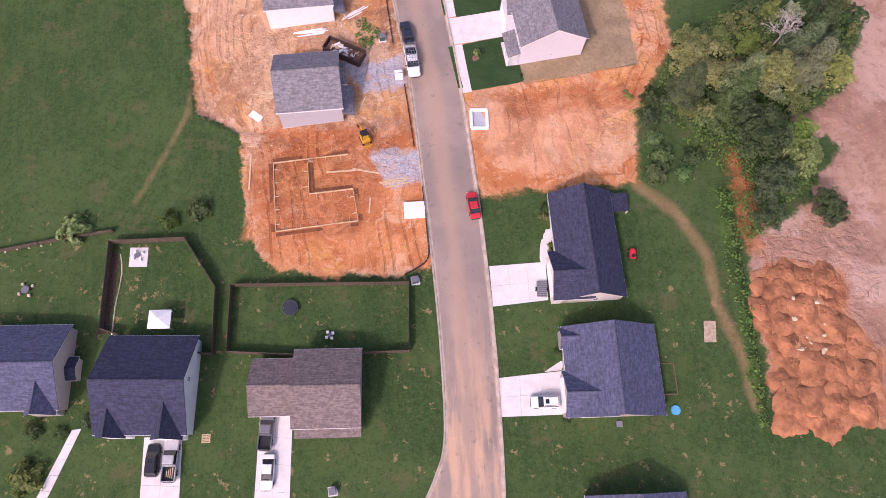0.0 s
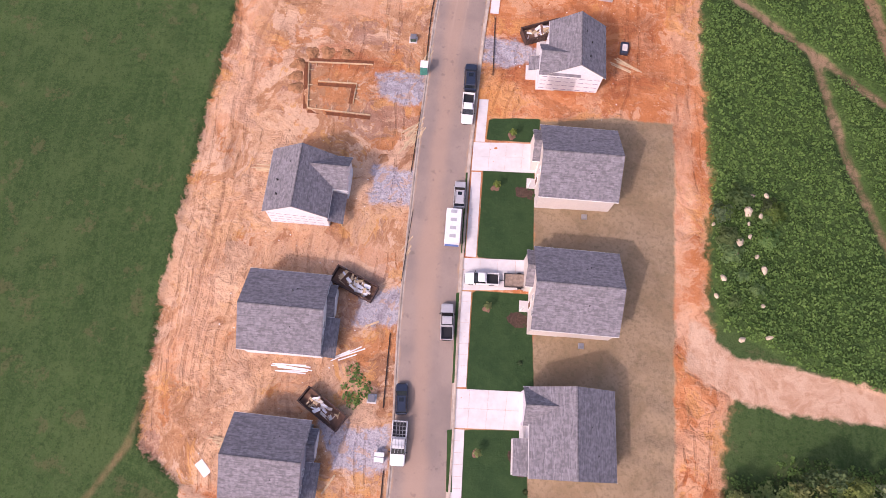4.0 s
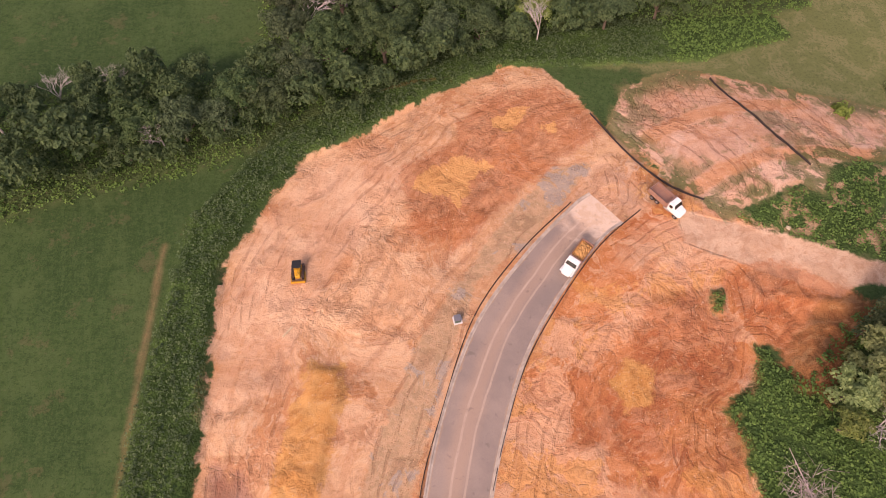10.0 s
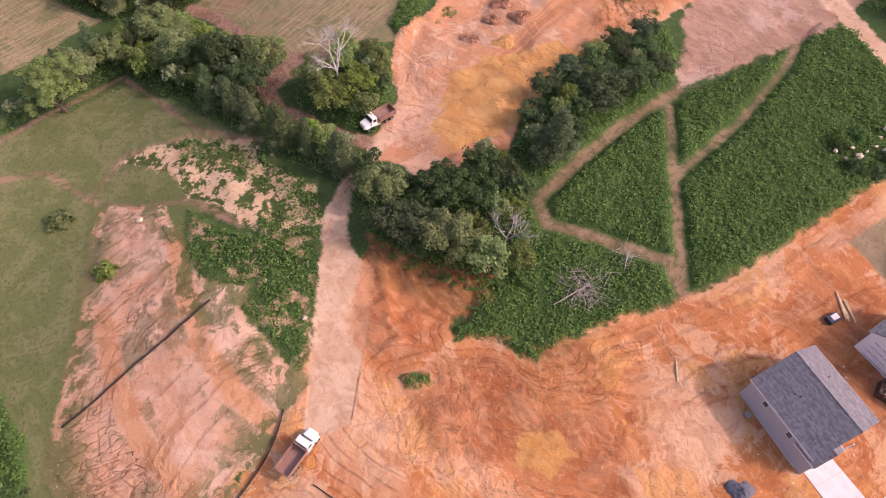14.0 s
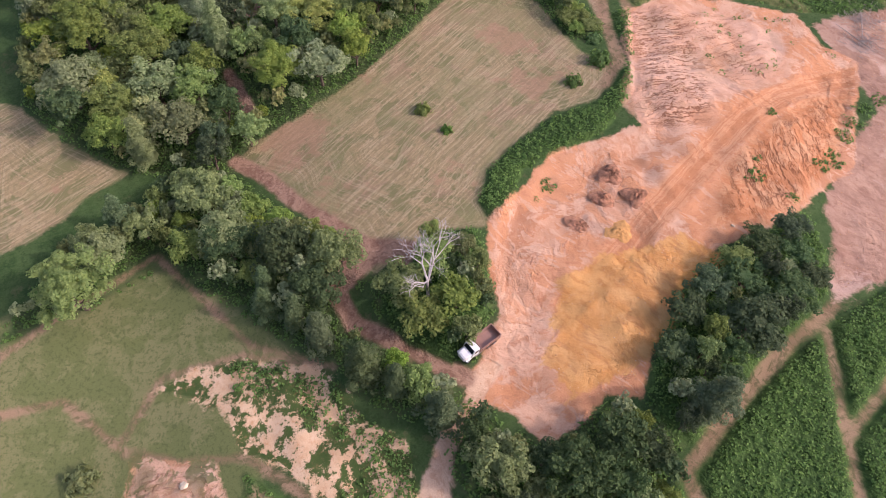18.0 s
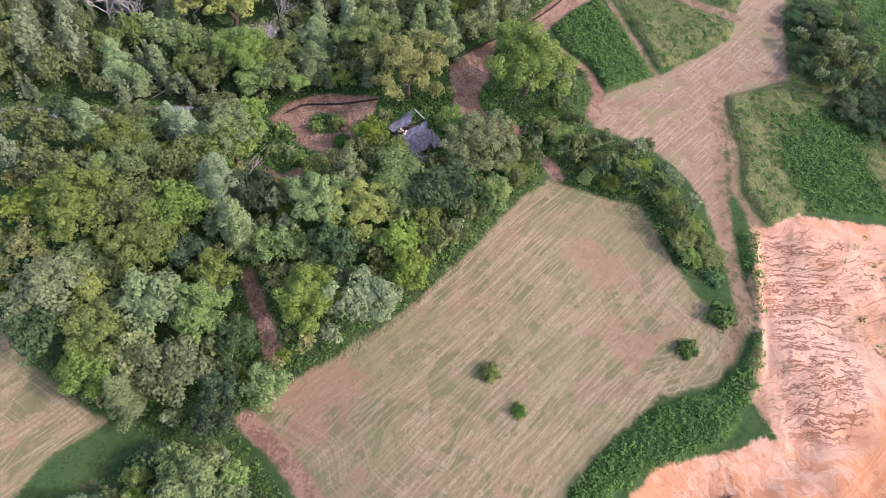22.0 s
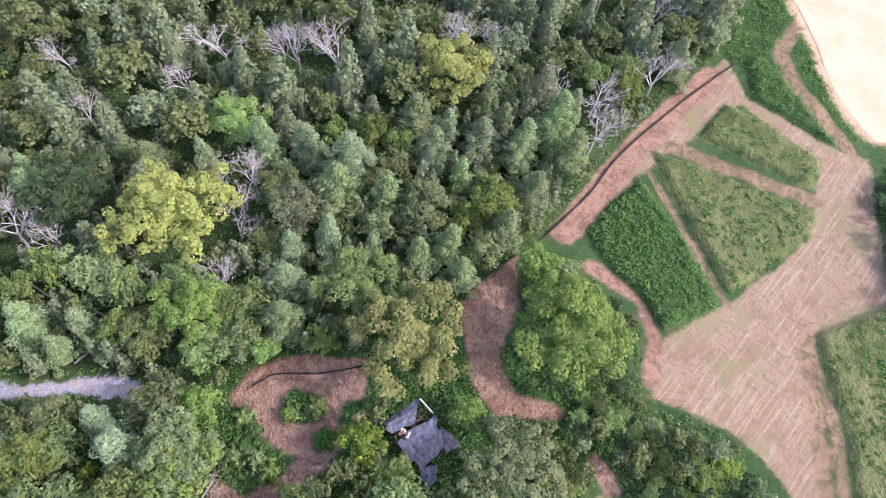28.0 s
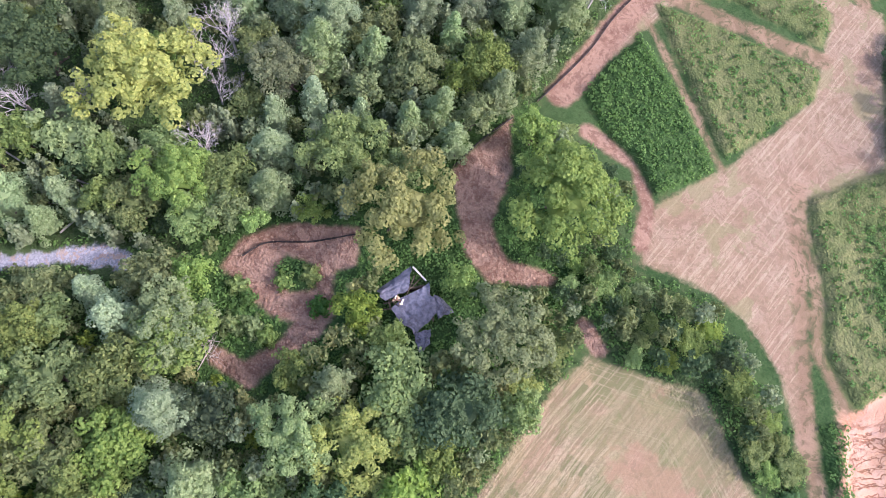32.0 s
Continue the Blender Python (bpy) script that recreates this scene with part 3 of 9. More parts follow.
F["dirt"] = np.maximum(areas(GX, GY, [DIRT_WEST, DIRT_EAST, RILLS, RILLS_EAST, RILL_FOOT]), area(GX, GY, MOUNDS))
F["mound"] = area(GX, GY, MOUNDS)
F["orange"] = areas(GX, GY, [DIRT_EAST, [(-31, 51.5), (-6, 53), (-1, 31), (-8, 29), (-25, 29), (-30, 33)]])
F["pale"] = areas(GX, GY, PALE)
F["lane"] = areas(GX, GY, [ACCESS, DIRT_ROAD])
F["haulway"] = 2.6 - line_dist(GX, GY, QUARRY_TRACK)
F["bank"], F["bench"] = area(GX, GY, QUARRY_BANK), area(GX, GY, QUARRY_BENCH)
F["qweed"] = np.max([r - np.hypot(GX - x, (GY - y)) for x, y, r in QUARRY_WEEDS], axis=0)
F["band"] = np.max([1.5 - line_dist(GX, GY, p) for p in BANDS], axis=0)
F["rust"] = area(GX, GY, RED_MUD[0])
F["red"] = areas(GX, GY, RED_MUD + [CUT, RUST])
F["ochre"] = areas(GX, GY, OCHRE)
F["quarry"] = area(GX, GY, QUARRY)
F["haul"] = area(GX, GY, HAUL)
F["mulch"] = area(GX, GY, MULCH)
F["sod"] = areas(GX, GY, SOD)
F["gravel"] = areas(GX, GY, GRAVEL + [GRAY_TRACK])
F["hay"] = areas(GX, GY, [HAY, TAN_FIELD, TAN_STRIP, FAR_FIELD])
F["bare"] = np.maximum(areas(GX, GY, CLEARING), np.max([w - line_dist(GX, GY, p) for p, w in BARE], axis=0))
F["path"] = np.max([w - line_dist(GX, GY, p) for p, w in PATHS], axis=0)
F["trail"] = np.max([w - line_dist(GX, GY, p) for p, w in TRAILS], axis=0)
F["beside"] = -line_dist(GX, GY, [tuple((np.array(a) + b) / 2) for a, b in zip(ROAD_LEFT, ROAD_RIGHT)])
F["rut"] = np.max([0.45 - line_dist(GX, GY, p) for p in RUTS], axis=0)
F["peach"], F["puddle"] = area(GX, GY, PEACH), areas(GX, GY, PUDDLES)
F["sand"] = area(GX, GY, SAND)
F["brush"] = areas(GX, GY, [BRUSH, BANK_GREEN, GREEN_EAST, GREEN_PATCH, CLEAR_EDGE, CORNER, POND_BANK] + BRUSH_MORE)
F["tan"] = areas(GX, GY, [TAN_FIELD, TAN_STRIP])
F["dry"] = np.maximum(areas(GX, GY, BRUSH_MORE[1:3]), np.minimum(area(GX, GY, GREEN_EAST), 6 * value_noise(GX * 0.07, GY * 0.07, 58) + 0.5))
F["shore"] = area(GX, GY, POND) + 2.2
F["patchy"] = area(GX, GY, GREEN_PATCH)
F["meadow"] = np.maximum(area(GX, GY, MEADOW), np.minimum(area(GX, GY, [(-5, 243), (20, 240), (46, 224), (60, 208), (75, 215), (91, 231), (82, 262), (72, 300), (-5, 300)]), 4))
MORE = areas(GX, GY, BRUSH_MORE)
for k in ("dirt", "red", "orange", "hay", "bare"):
    F[k] = np.minimum(F[k], -MORE)
F["woods"] = areas(GX, GY, WOODS)
F["olive"] = area(GX, GY, OLIVE)
F["rill"] = np.maximum(areas(GX, GY, [RILLS, RILLS_EAST]), area(GX, GY, [(96, 148), (104, 143), (121, 135), (124, 126), (118, 112), (108, 104), (96, 112), (92, 130), (90, 146)]))

SM = lambda v, a, b: np.clip((v - a) / (b - a), 0, 1) ** 2 * (3 - 2 * np.clip((v - a) / (b - a), 0, 1))
flat = SM(-F["road"], 0.6, 5.0) * SM(np.min([np.hypot(GX - a, GY - b) for a, b in HOUSE_SPOTS], axis=0), 8.5, 13)
rough_dirt = SM(np.maximum(F["dirt"], F["haul"]), 0, 3) * flat
relief = rough_dirt * (0.28 * value_noise(GX * 0.13, GY * 0.13, 1) + 0.14 * value_noise(GX * 0.4, GY * 0.4, 2) + 0.09 * value_noise(GX * 0.95, GY * 0.95, 3))
relief += SM(F["quarry"], 0, 4) * (0.9 * value_noise(GX * 0.08, GY * 0.08, 4) + 0.35 * value_noise(GX * 0.3, GY * 0.3, 5) + 0.12 * value_noise(GX * 0.9, GY * 0.9, 6) - 0.5)
ridge = 1 - np.abs(value_noise(GX * 0.33, GY * 0.33, 7))
relief += SM(area(GX, GY, MOUNDS), 0, 2) * (0.4 * ridge ** 2 - 0.2 + 0.3 * value_noise(GX * 1.1, GY * 1.1, 8))
relief -= 0.35 * SM(area(GX, GY, QUARRY_PIT) + 0.9 * value_noise(GX * 0.35, GY * 0.35, 15), 0, 3.0) * (1 + 0.6 * value_noise(GX * 0.5, GY * 0.5, 17))
relief += SM(F["bank"], 0, 3) * (0.7 - 0.3 * np.abs(value_noise(GX * 0.15, GY * 0.75, 16)))
relief -= 0.3 * SM(F["haulway"], 0, 1.5)
relief += SM(area(GX, GY, CUT), 0, 3) * (1.3 * (1 - np.abs(value_noise(GX * 0.25, GY * 0.25, 9))) - 1.0 + 0.5 * np.abs(value_noise(GX * 0.7 + GY * 0.3, GY * 0.25, 57)))
relief += 0.7 * np.exp(-(line_dist(GX, GY, BERM) / 1.4) ** 2) + 0.8 * SM(area(GX, GY, OCHRE[1]) + 0.6 * value_noise(GX * 0.4, GY * 0.4, 56), 0, 1.3)
relief += SM(F["sand"], 0, 2) * (0.5 * value_noise(GX * 0.3, GY * 0.3, 10) - 0.3)
relief += SM(F["woods"], 0, 4) * 0.5 * value_noise(GX * 0.1, GY * 0.1, 11)
relief += 0.05 * value_noise(GX * 0.2, GY * 0.2, 12) * flat
bushy = np.minimum(areas(GX, GY, [BRUSH, BANK_GREEN, GREEN_EAST, CORNER] + BRUSH_MORE), -F["path"])
relief += SM(np.minimum(bushy, -F["dirt"]), 0.1, 0.9) * (0.75 + 0.25 * value_noise(GX * 0.25, GY * 0.25, 18) + 0.18 * value_noise(GX * 0.8, GY * 0.8, 19))
wx, wy = GX + 3 * value_noise(GX * 0.09, GY * 0.09, 51), GY + 3 * value_noise(GX * 0.09, GY * 0.09, 52)
churned = SM(value_noise(wx * 0.05, wy * 0.05, 53), -0.2, 0.5) * SM(np.maximum(F["dirt"], F["quarry"]), 0.5, 3) * flat
relief += churned * 0.5 * (0.45 * np.abs(value_noise(wx * 0.22, wy * 0.22, 54)) + 0.22 * np.abs(value_noise(wx * 0.6, wy * 0.6, 55)) - 0.2)
edge = np.where(GX < -30, line_dist(GX, GY, DIRT_WEST[6:27]), 99)
relief += np.where(F["dirt"] > 0, -0.5, 0.35) * SM(-edge, -5, 0) * (GY > 50) * (0.7 + 0.5 * value_noise(GX * 0.35, GY * 0.35, 13))
relief -= 0.25 * SM(F["road"], -0.1, 0.5)
GZ = lie(GX, GY) + relief
POND_Z = float(np.mean([lie(*p) for p in POND])) - 0.15
shore = area(GX, GY, POND)
for level, k in ((POND_Z + 0.25, SM(shore, -10.0, -2.5)), (POND_Z - 0.35, SM(shore, -2.0, 1.2))):
    GZ = GZ * (1 - k) + level * k


def top(x, y):
    """Height of the ground at a place."""
    i, j = (x - X0) / STEP + len(far), (y - Y0) / STEP + len(far)
    i0, j0 = int(min(max(i, 0), len(gx) - 2)), int(min(max(j, 0), len(gy) - 2))
    u, v = min(max(i - i0, 0), 1), min(max(j - j0, 0), 1)
    return float((GZ[j0, i0] * (1 - u) + GZ[j0, i0 + 1] * u) * (1 - v) + (GZ[j0 + 1, i0] * (1 - u) + GZ[j0 + 1, i0 + 1] * u) * v)


def field(name, x, y):
    """Distance into an area of the ground at a place."""
    i, j = int(round((x - X0) / STEP)) + len(far), int(round((y - Y0) / STEP)) + len(far)
    return float(F[name][min(max(j, 0), len(gy) - 1), min(max(i, 0), len(gx) - 1)])


def raw_mesh(name, verts, faces, mat=None, smooth=False):
    me = bpy.data.meshes.new(name)
    me.from_pydata(verts if isinstance(verts, list) else verts.tolist(), [], faces if isinstance(faces, list) else faces.tolist())
    if mat:
        me.materials.append(mat)
    if smooth:
        me.polygons.foreach_set("use_smooth", np.ones(len(me.polygons), bool))
    return me


# ---- ground material ----
def ground_material():
    s = Shade("soil_and_grass", 0.95, 0.15)
    big, mid, fine, grain = s.noise(0.045, 4), s.noise(0.32, 5), s.noise(1.7, 6, None, 0.68), s.noise(9.0, 3, None, 0.7)
    bent = s.bent((0.06, 7.0), (0.35, 1.6))
    frac = s.noise(0.20, 9, bent, 0.68)
    frac2 = s.noise(0.075, 9, bent, 0.66)
    blot = s.noise(0.75, 8, bent, 0.70)
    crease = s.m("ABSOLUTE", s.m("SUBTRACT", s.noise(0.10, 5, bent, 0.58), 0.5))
    crease2 = s.m("ABSOLUTE", s.m("SUBTRACT", s.noise(0.30, 4, s.bent((0.2, 2.0)), 0.56), 0.5))
    churn = s.step(s.noise(0.040, 5, bent, 0.6), 0.49, 0.58)
    sep = s.node("ShaderNodeSeparateXYZ")
    s.put(sep.inputs[0], s.pos)

    def along(name, across, length):
        """Coordinates that run beside an edge: streaks follow it round its bends."""
        c = s.node("ShaderNodeCombineXYZ")
        s.put(c.inputs[0], s.m("MULTIPLY", s.m("ADD", s.attr(name), s.m("MULTIPLY", mid, 0.8)), across))
        s.put(c.inputs[1], s.m("MULTIPLY", sep.outputs[1], length))
        s.put(c.inputs[2], s.m("MULTIPLY", sep.outputs[0], length * 0.4))
        return c.outputs[0]

    tracks = s.noise(1.0, 5, along("beside", 0.60, 0.09), 0.66)
    ruts = s.noise(1.0, 4, along("beside", 1.9, 0.06), 0.6)
    streak_ew = s.noise(1.0, 5, s.stretch(-62, 1.1, 5.0, 1.0, s.bent((0.07, 3.0))), 0.62)
    streak_ns = s.noise(1.0, 4, s.stretch(15, 1.1, 16.0))
    hayrow = s.noise(1.0, 5, along("hay", 1.9, 0.045), 0.66)
    hayline = s.noise(1.0, 5, s.stretch(34, 0.45, 9.0), 0.66)
    cells = s.voronoi(0.055, "F1", s.bent((0.08, 3.0)))
    cc = s.node("ShaderNodeCombineXYZ")
    s.put(cc.inputs[0], s.m("MULTIPLY", cells, 17.0)), s.put(cc.inputs[1], s.m("MULTIPLY", sep.outputs[0], 0.10)), s.put(cc.inputs[2], s.m("MULTIPLY", sep.outputs[1], 0.10))
    arcs = s.noise(1.0, 5, cc.outputs[0], 0.66)
    wob = s.m("ADD", s.m("MULTIPLY", s.m("SUBTRACT", frac, 0.5), 5.0), s.m("MULTIPLY", s.m("SUBTRACT", fine, 0.5), 1.2))

    def tone(a, b, c, f1=mid, lo=0.35, hi=0.65, f2=fine, lo2=0.5, hi2=0.72, k2=0.7):
        return s.mix(s.m("MULTIPLY", s.step(f2, lo2, hi2), k2), s.mix(s.step(f1, lo, hi), a, b), c)

    def over(col, name, c, amp=1.0, soft=0.5, shift=0.0, k=1.0):
        d = s.m("ADD", s.m("ADD", s.attr(name), shift), s.m("MULTIPLY", wob, amp))
        f = s.step(d, -soft, soft)
        return s.mix(s.m("MULTIPLY", f, k) if k < 1 else f, col, c)

    def spots(col, f, lo, hi, k, c):
        return s.mix(s.m("MULTIPLY", s.step(f, lo, hi), k), col, c)

    # pasture and lawns
    col = tone((0.034, 0.072, 0.021), (0.049, 0.095, 0.028), (0.066, 0.107, 0.036), big, 0.42, 0.58, fine, 0.46, 0.60, 0.6)
    col = spots(col, streak_ns, 0.48, 0.60, 0.45, (0.063, 0.107, 0.036))
    col = spots(col, s.noise(0.9, 7, None, 0.72), 0.50, 0.56, 0.5, (0.027, 0.059, 0.017))
    col = spots(col, s.noise(0.10, 8, None, 0.72), 0.50, 0.56, 0.5, (0.073, 0.118, 0.039))
    col = spots(col, s.noise(0.22, 8, None, 0.72), 0.57, 0.61, 0.45, (0.122, 0.106, 0.052))
    col = spots(col, s.noise(1.6, 6, None, 0.75), 0.53, 0.58, 0.55, (0.022, 0.051, 0.015))
    col = spots(col, s.noise(4.5, 3, None, 0.7), 0.50, 0.66, 0.5, (0.078, 0.122, 0.044))
    col = spots(col, s.m("MULTIPLY", s.noise(0.55, 7, None, 0.72), s.step(sep.outputs[1], 52.0, 30.0)), 0.60, 0.64, 0.7, (0.300, 0.210, 0.115))
    col = over(col, "trail", tone((0.300, 0.180, 0.095), (0.360, 0.220, 0.125), (0.110, 0.110, 0.048)), 0.35, 0.7, 0.0, 0.6)
    col = over(col, "meadow", tone((0.135, 0.155, 0.058), (0.185, 0.185, 0.082), (0.085, 0.112, 0.038), frac, 0.46, 0.55, s.noise(1.9, 6, None, 0.75), 0.52, 0.58, 0.7), 1.0, 1.2)
    col = over(col, "woods", tone((0.055, 0.090, 0.030), (0.085, 0.125, 0.042), (0.110, 0.098, 0.056)), 1.0, 1.0, 1.0)
    col = over(col, "brush", tone((0.050, 0.098, 0.025), (0.072, 0.132, 0.034), (0.038, 0.074, 0.020), frac, 0.44, 0.56, blot, 0.52, 0.60, 0.6), 0.9, 0.7)
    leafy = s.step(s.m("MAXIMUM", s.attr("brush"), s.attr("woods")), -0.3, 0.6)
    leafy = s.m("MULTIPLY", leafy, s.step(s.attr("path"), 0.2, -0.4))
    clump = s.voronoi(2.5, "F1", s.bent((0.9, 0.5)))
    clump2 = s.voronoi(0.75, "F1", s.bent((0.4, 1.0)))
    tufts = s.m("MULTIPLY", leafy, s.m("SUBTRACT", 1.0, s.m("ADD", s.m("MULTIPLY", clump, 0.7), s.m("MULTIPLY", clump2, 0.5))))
    # shade between leaf clumps, put into the ground colour as darker green
    gap_shade = s.m("MULTIPLY", leafy, s.m("MAXIMUM", s.step(clump, 0.46, 0.66), s.m("MULTIPLY", s.step(clump2, 0.55, 0.75), 0.7)))
    col = s.mix(s.m("MULTIPLY", gap_shade, 0.5), col, (0.020, 0.042, 0.012))
    # lit clump tops, put in as a lighter green
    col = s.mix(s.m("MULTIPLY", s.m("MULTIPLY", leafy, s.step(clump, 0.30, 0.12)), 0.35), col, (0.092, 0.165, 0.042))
    hay = tone((0.320, 0.240, 0.132), (0.245, 0.196, 0.098), (0.140, 0.146, 0.062), hayrow, 0.46, 0.53, frac, 0.50, 0.54, 0.8)
    hay = spots(hay, frac2, 0.53, 0.58, 0.6, (0.300, 0.185, 0.125))
    hay = spots(hay, hayrow, 0.53, 0.565, 0.5, (0.450, 0.345, 0.220))
    hay = spots(hay, hayline, 0.52, 0.57, 0.45, (0.440, 0.340, 0.215))
    hay = spots(hay, hayline, 0.475, 0.43, 0.42, (0.185, 0.165, 0.078))
    hay = spots(hay, s.noise(2.4, 6, None, 0.75), 0.53, 0.58, 0.5, (0.165, 0.140, 0.072))
    hay = spots(hay, s.noise(0.045, 6, None, 0.62), 0.48, 0.58, 0.5, (0.210, 0.200, 0.092))
    hay = spots(hay, s.noise(0.06, 7, None, 0.66), 0.56, 0.62, 0.55, (0.340, 0.190, 0.125))
    hay = spots(hay, blot, 0.54, 0.62, 0.4, (0.180, 0.140, 0.078))
    hay = spots(hay, grain, 0.5, 0.7, 0.3, (0.400, 0.315, 0.200))
    shorn = tone((0.300, 0.196, 0.130), (0.355, 0.242, 0.168), (0.232, 0.148, 0.095), frac, 0.46, 0.54, blot, 0.52, 0.56, 0.7)
    shorn = spots(shorn, hayline, 0.54, 0.57, 0.45, (0.480, 0.370, 0.250))
    shorn = spots(shorn, s.noise(2.4, 6, None, 0.75), 0.53, 0.57, 0.5, (0.215, 0.165, 0.090))
    shorn = spots(shorn, s.noise(0.09, 8, bent, 0.66), 0.53, 0.56, 0.6, (0.240, 0.220, 0.105))
    hay = s.mix(s.m("MULTIPLY", s.step(s.attr("tan"), -1.0, 1.0), 0.85), hay, shorn)
    col = over(col, "hay", hay, 0.7, 0.5)
    col = over(col, "dry", tone((0.150, 0.165, 0.060), (0.190, 0.185, 0.078), (0.105, 0.130, 0.044), frac, 0.45, 0.55, blot, 0.50, 0.58, 0.6), 1.0, 0.6, 0.0, 0.8)
    bald = s.m("MULTIPLY", s.step(s.attr("patchy"), 0.0, 2.0), s.step(s.noise(0.16, 8, None, 0.72), 0.505, 0.535))
    col = s.mix(s.m("MULTIPLY", bald, 0.85), col, tone((0.430, 0.255, 0.145), (0.500, 0.330, 0.205), (0.250, 0.150, 0.075)))
    col = over(col, "path", tone((0.245, 0.155, 0.096), (0.330, 0.210, 0.135), (0.130, 0.110, 0.056), frac, 0.45, 0.56, blot, 0.50, 0.58, 0.8), 0.5, 0.55, -0.35, 0.85)
    col = over(col, "shore", tone((0.400, 0.270, 0.165), (0.460, 0.320, 0.210), (0.250, 0.190, 0.100), frac, 0.45, 0.55, blot, 0.50, 0.58, 0.6), 1.2, 0.9)
    # bare earth
    dirt = tone((0.425, 0.222, 0.115), (0.540, 0.315, 0.180), (0.310, 0.148, 0.082), frac, 0.47, 0.53, frac2, 0.54, 0.57, 0.75)
    dirt = spots(dirt, s.noise(0.10, 9, bent, 0.66), 0.525, 0.545, 0.8, (0.500, 0.205, 0.078))
    dirt = spots(dirt, s.noise(0.13, 9, bent, 0.66), 0.545, 0.560, 0.8, (0.640, 0.435, 0.295))
    dirt = spots(dirt, s.noise(0.16, 9, bent, 0.66), 0.550, 0.565, 0.7, (0.350, 0.200, 0.145))
    dirt = spots(dirt, s.noise(0.19, 9, bent, 0.66), 0.565, 0.580, 0.7, (0.600, 0.310, 0.110))
    dirt = spots(dirt, s.noise(0.040, 9, bent, 0.58), 0.510, 0.522, 0.6, (0.600, 0.390, 0.245))
    dirt = spots(dirt, blot, 0.555, 0.585, 0.45, (0.640, 0.430, 0.285))
    dirt = spots(dirt, blot, 0.43, 0.405, 0.4, (0.300, 0.130, 0.066))
    arcs = s.m("ADD", 0.5, s.m("MULTIPLY", s.m("SUBTRACT", arcs, 0.5), s.m("MULTIPLY", s.step(s.noise(0.05, 4, bent), 0.53, 0.60), s.step(cells, 0.62, 0.45))))
    dirt = spots(dirt, arcs, 0.56, 0.58, 0.35, (0.620, 0.380, 0.225))
    dirt = spots(dirt, arcs, 0.44, 0.42, 0.45, (0.300, 0.130, 0.062))
    dirt = spots(dirt, ruts, 0.62, 0.64, 0.25, (0.600, 0.380, 0.235))
    dirt = spots(dirt, s.noise(2.6, 7, None, 0.75), 0.57, 0.61, 0.5, (0.200, 0.090, 0.046))
    def rims(col, f, at, w, k, c):
        """Thin broken lines along the edges of crusts and ruts."""
        line = s.step(s.m("ABSOLUTE", s.m("SUBTRACT", f, at)), w, w * 0.3)
        return s.mix(s.m("MULTIPLY", s.m("MULTIPLY", line, s.step(mid, 0.42, 0.56)), k), col, c)

    for f, at in ((frac2, 0.50),):
        dirt = rims(dirt, f, at, 0.006, 0.3, (0.210, 0.092, 0.046))
    peach = tone((0.590, 0.325, 0.175), (0.650, 0.395, 0.230), (0.490, 0.215, 0.095), frac, 0.47, 0.53, frac2, 0.53, 0.55, 0.8)
    peach = spots(peach, blot, 0.55, 0.58, 0.4, (0.690, 0.470, 0.310))
    peach = spots(peach, blot, 0.42, 0.395, 0.35, (0.400, 0.180, 0.088))
    peach = spots(peach, arcs, 0.55, 0.59, 0.4, (0.680, 0.430, 0.260))
    peach = spots(peach, tracks, 0.58, 0.60, 0.35, (0.440, 0.190, 0.085))
    peach = rims(peach, frac2, 0.53, 0.006, 0.35, (0.330, 0.140, 0.070))
    dirt = over(dirt, "peach", peach, 1.5, 1.5, 0.0, 0.75)
    col = over(col, "dirt", dirt, 0.9, 0.3)
    orange = tone((0.500, 0.180, 0.066), (0.580, 0.240, 0.100), (0.420, 0.135, 0.050), frac, 0.46, 0.54, frac2, 0.54, 0.565, 0.7)
    orange = spots(orange, s.noise(0.040, 9, bent, 0.58), 0.555, 0.570, 0.75, (0.630, 0.340, 0.195))
    orange = spots(orange, s.noise(0.14, 9, bent, 0.66), 0.53, 0.55, 0.8, (0.640, 0.365, 0.215))
    orange = spots(orange, s.noise(0.08, 9, bent, 0.66), 0.545, 0.565, 0.7, (0.620, 0.290, 0.090))
    orange = spots(orange, blot, 0.56, 0.585, 0.4, (0.670, 0.395, 0.240))
    orange = spots(orange, blot, 0.42, 0.395, 0.35, (0.360, 0.110, 0.044))
    orange = spots(orange, arcs, 0.57, 0.59, 0.3, (0.640, 0.330, 0.180))
    orange = spots(orange, arcs, 0.43, 0.41, 0.4, (0.380, 0.120, 0.046))
    orange = spots(orange, ruts, 0.63, 0.65, 0.25, (0.640, 0.350, 0.200))
    orange = spots(orange, s.noise(2.2, 7, None, 0.75), 0.57, 0.61, 0.5, (0.260, 0.085, 0.035))
    for f, at in ((frac2, 0.52),):
        orange = rims(orange, f, at, 0.006, 0.3, (0.270, 0.085, 0.036))
    col = over(col, "orange", orange, 1.2, 1.0, 0.0, 0.92)
    haul = tone((0.330, 0.195, 0.140), (0.420, 0.260, 0.185), (0.260, 0.130, 0.088), frac, 0.40, 0.60, streak_ew, 0.5, 0.66, 0.5)
    haul = spots(haul, frac2, 0.50, 0.58, 0.65, (0.520, 0.365, 0.295))
    haul = spots(haul, blot, 0.56, 0.64, 0.5, (0.240, 0.120, 0.085))
    col = over(col, "haul", haul, 1.2, 0.6)
    mound = tone((0.360, 0.150, 0.072), (0.460, 0.225, 0.115), (0.260, 0.095, 0.048), blot, 0.42, 0.58, frac, 0.5, 0.60, 0.7)
    col = over(col, "mound", mound, 1.2, 0.7)
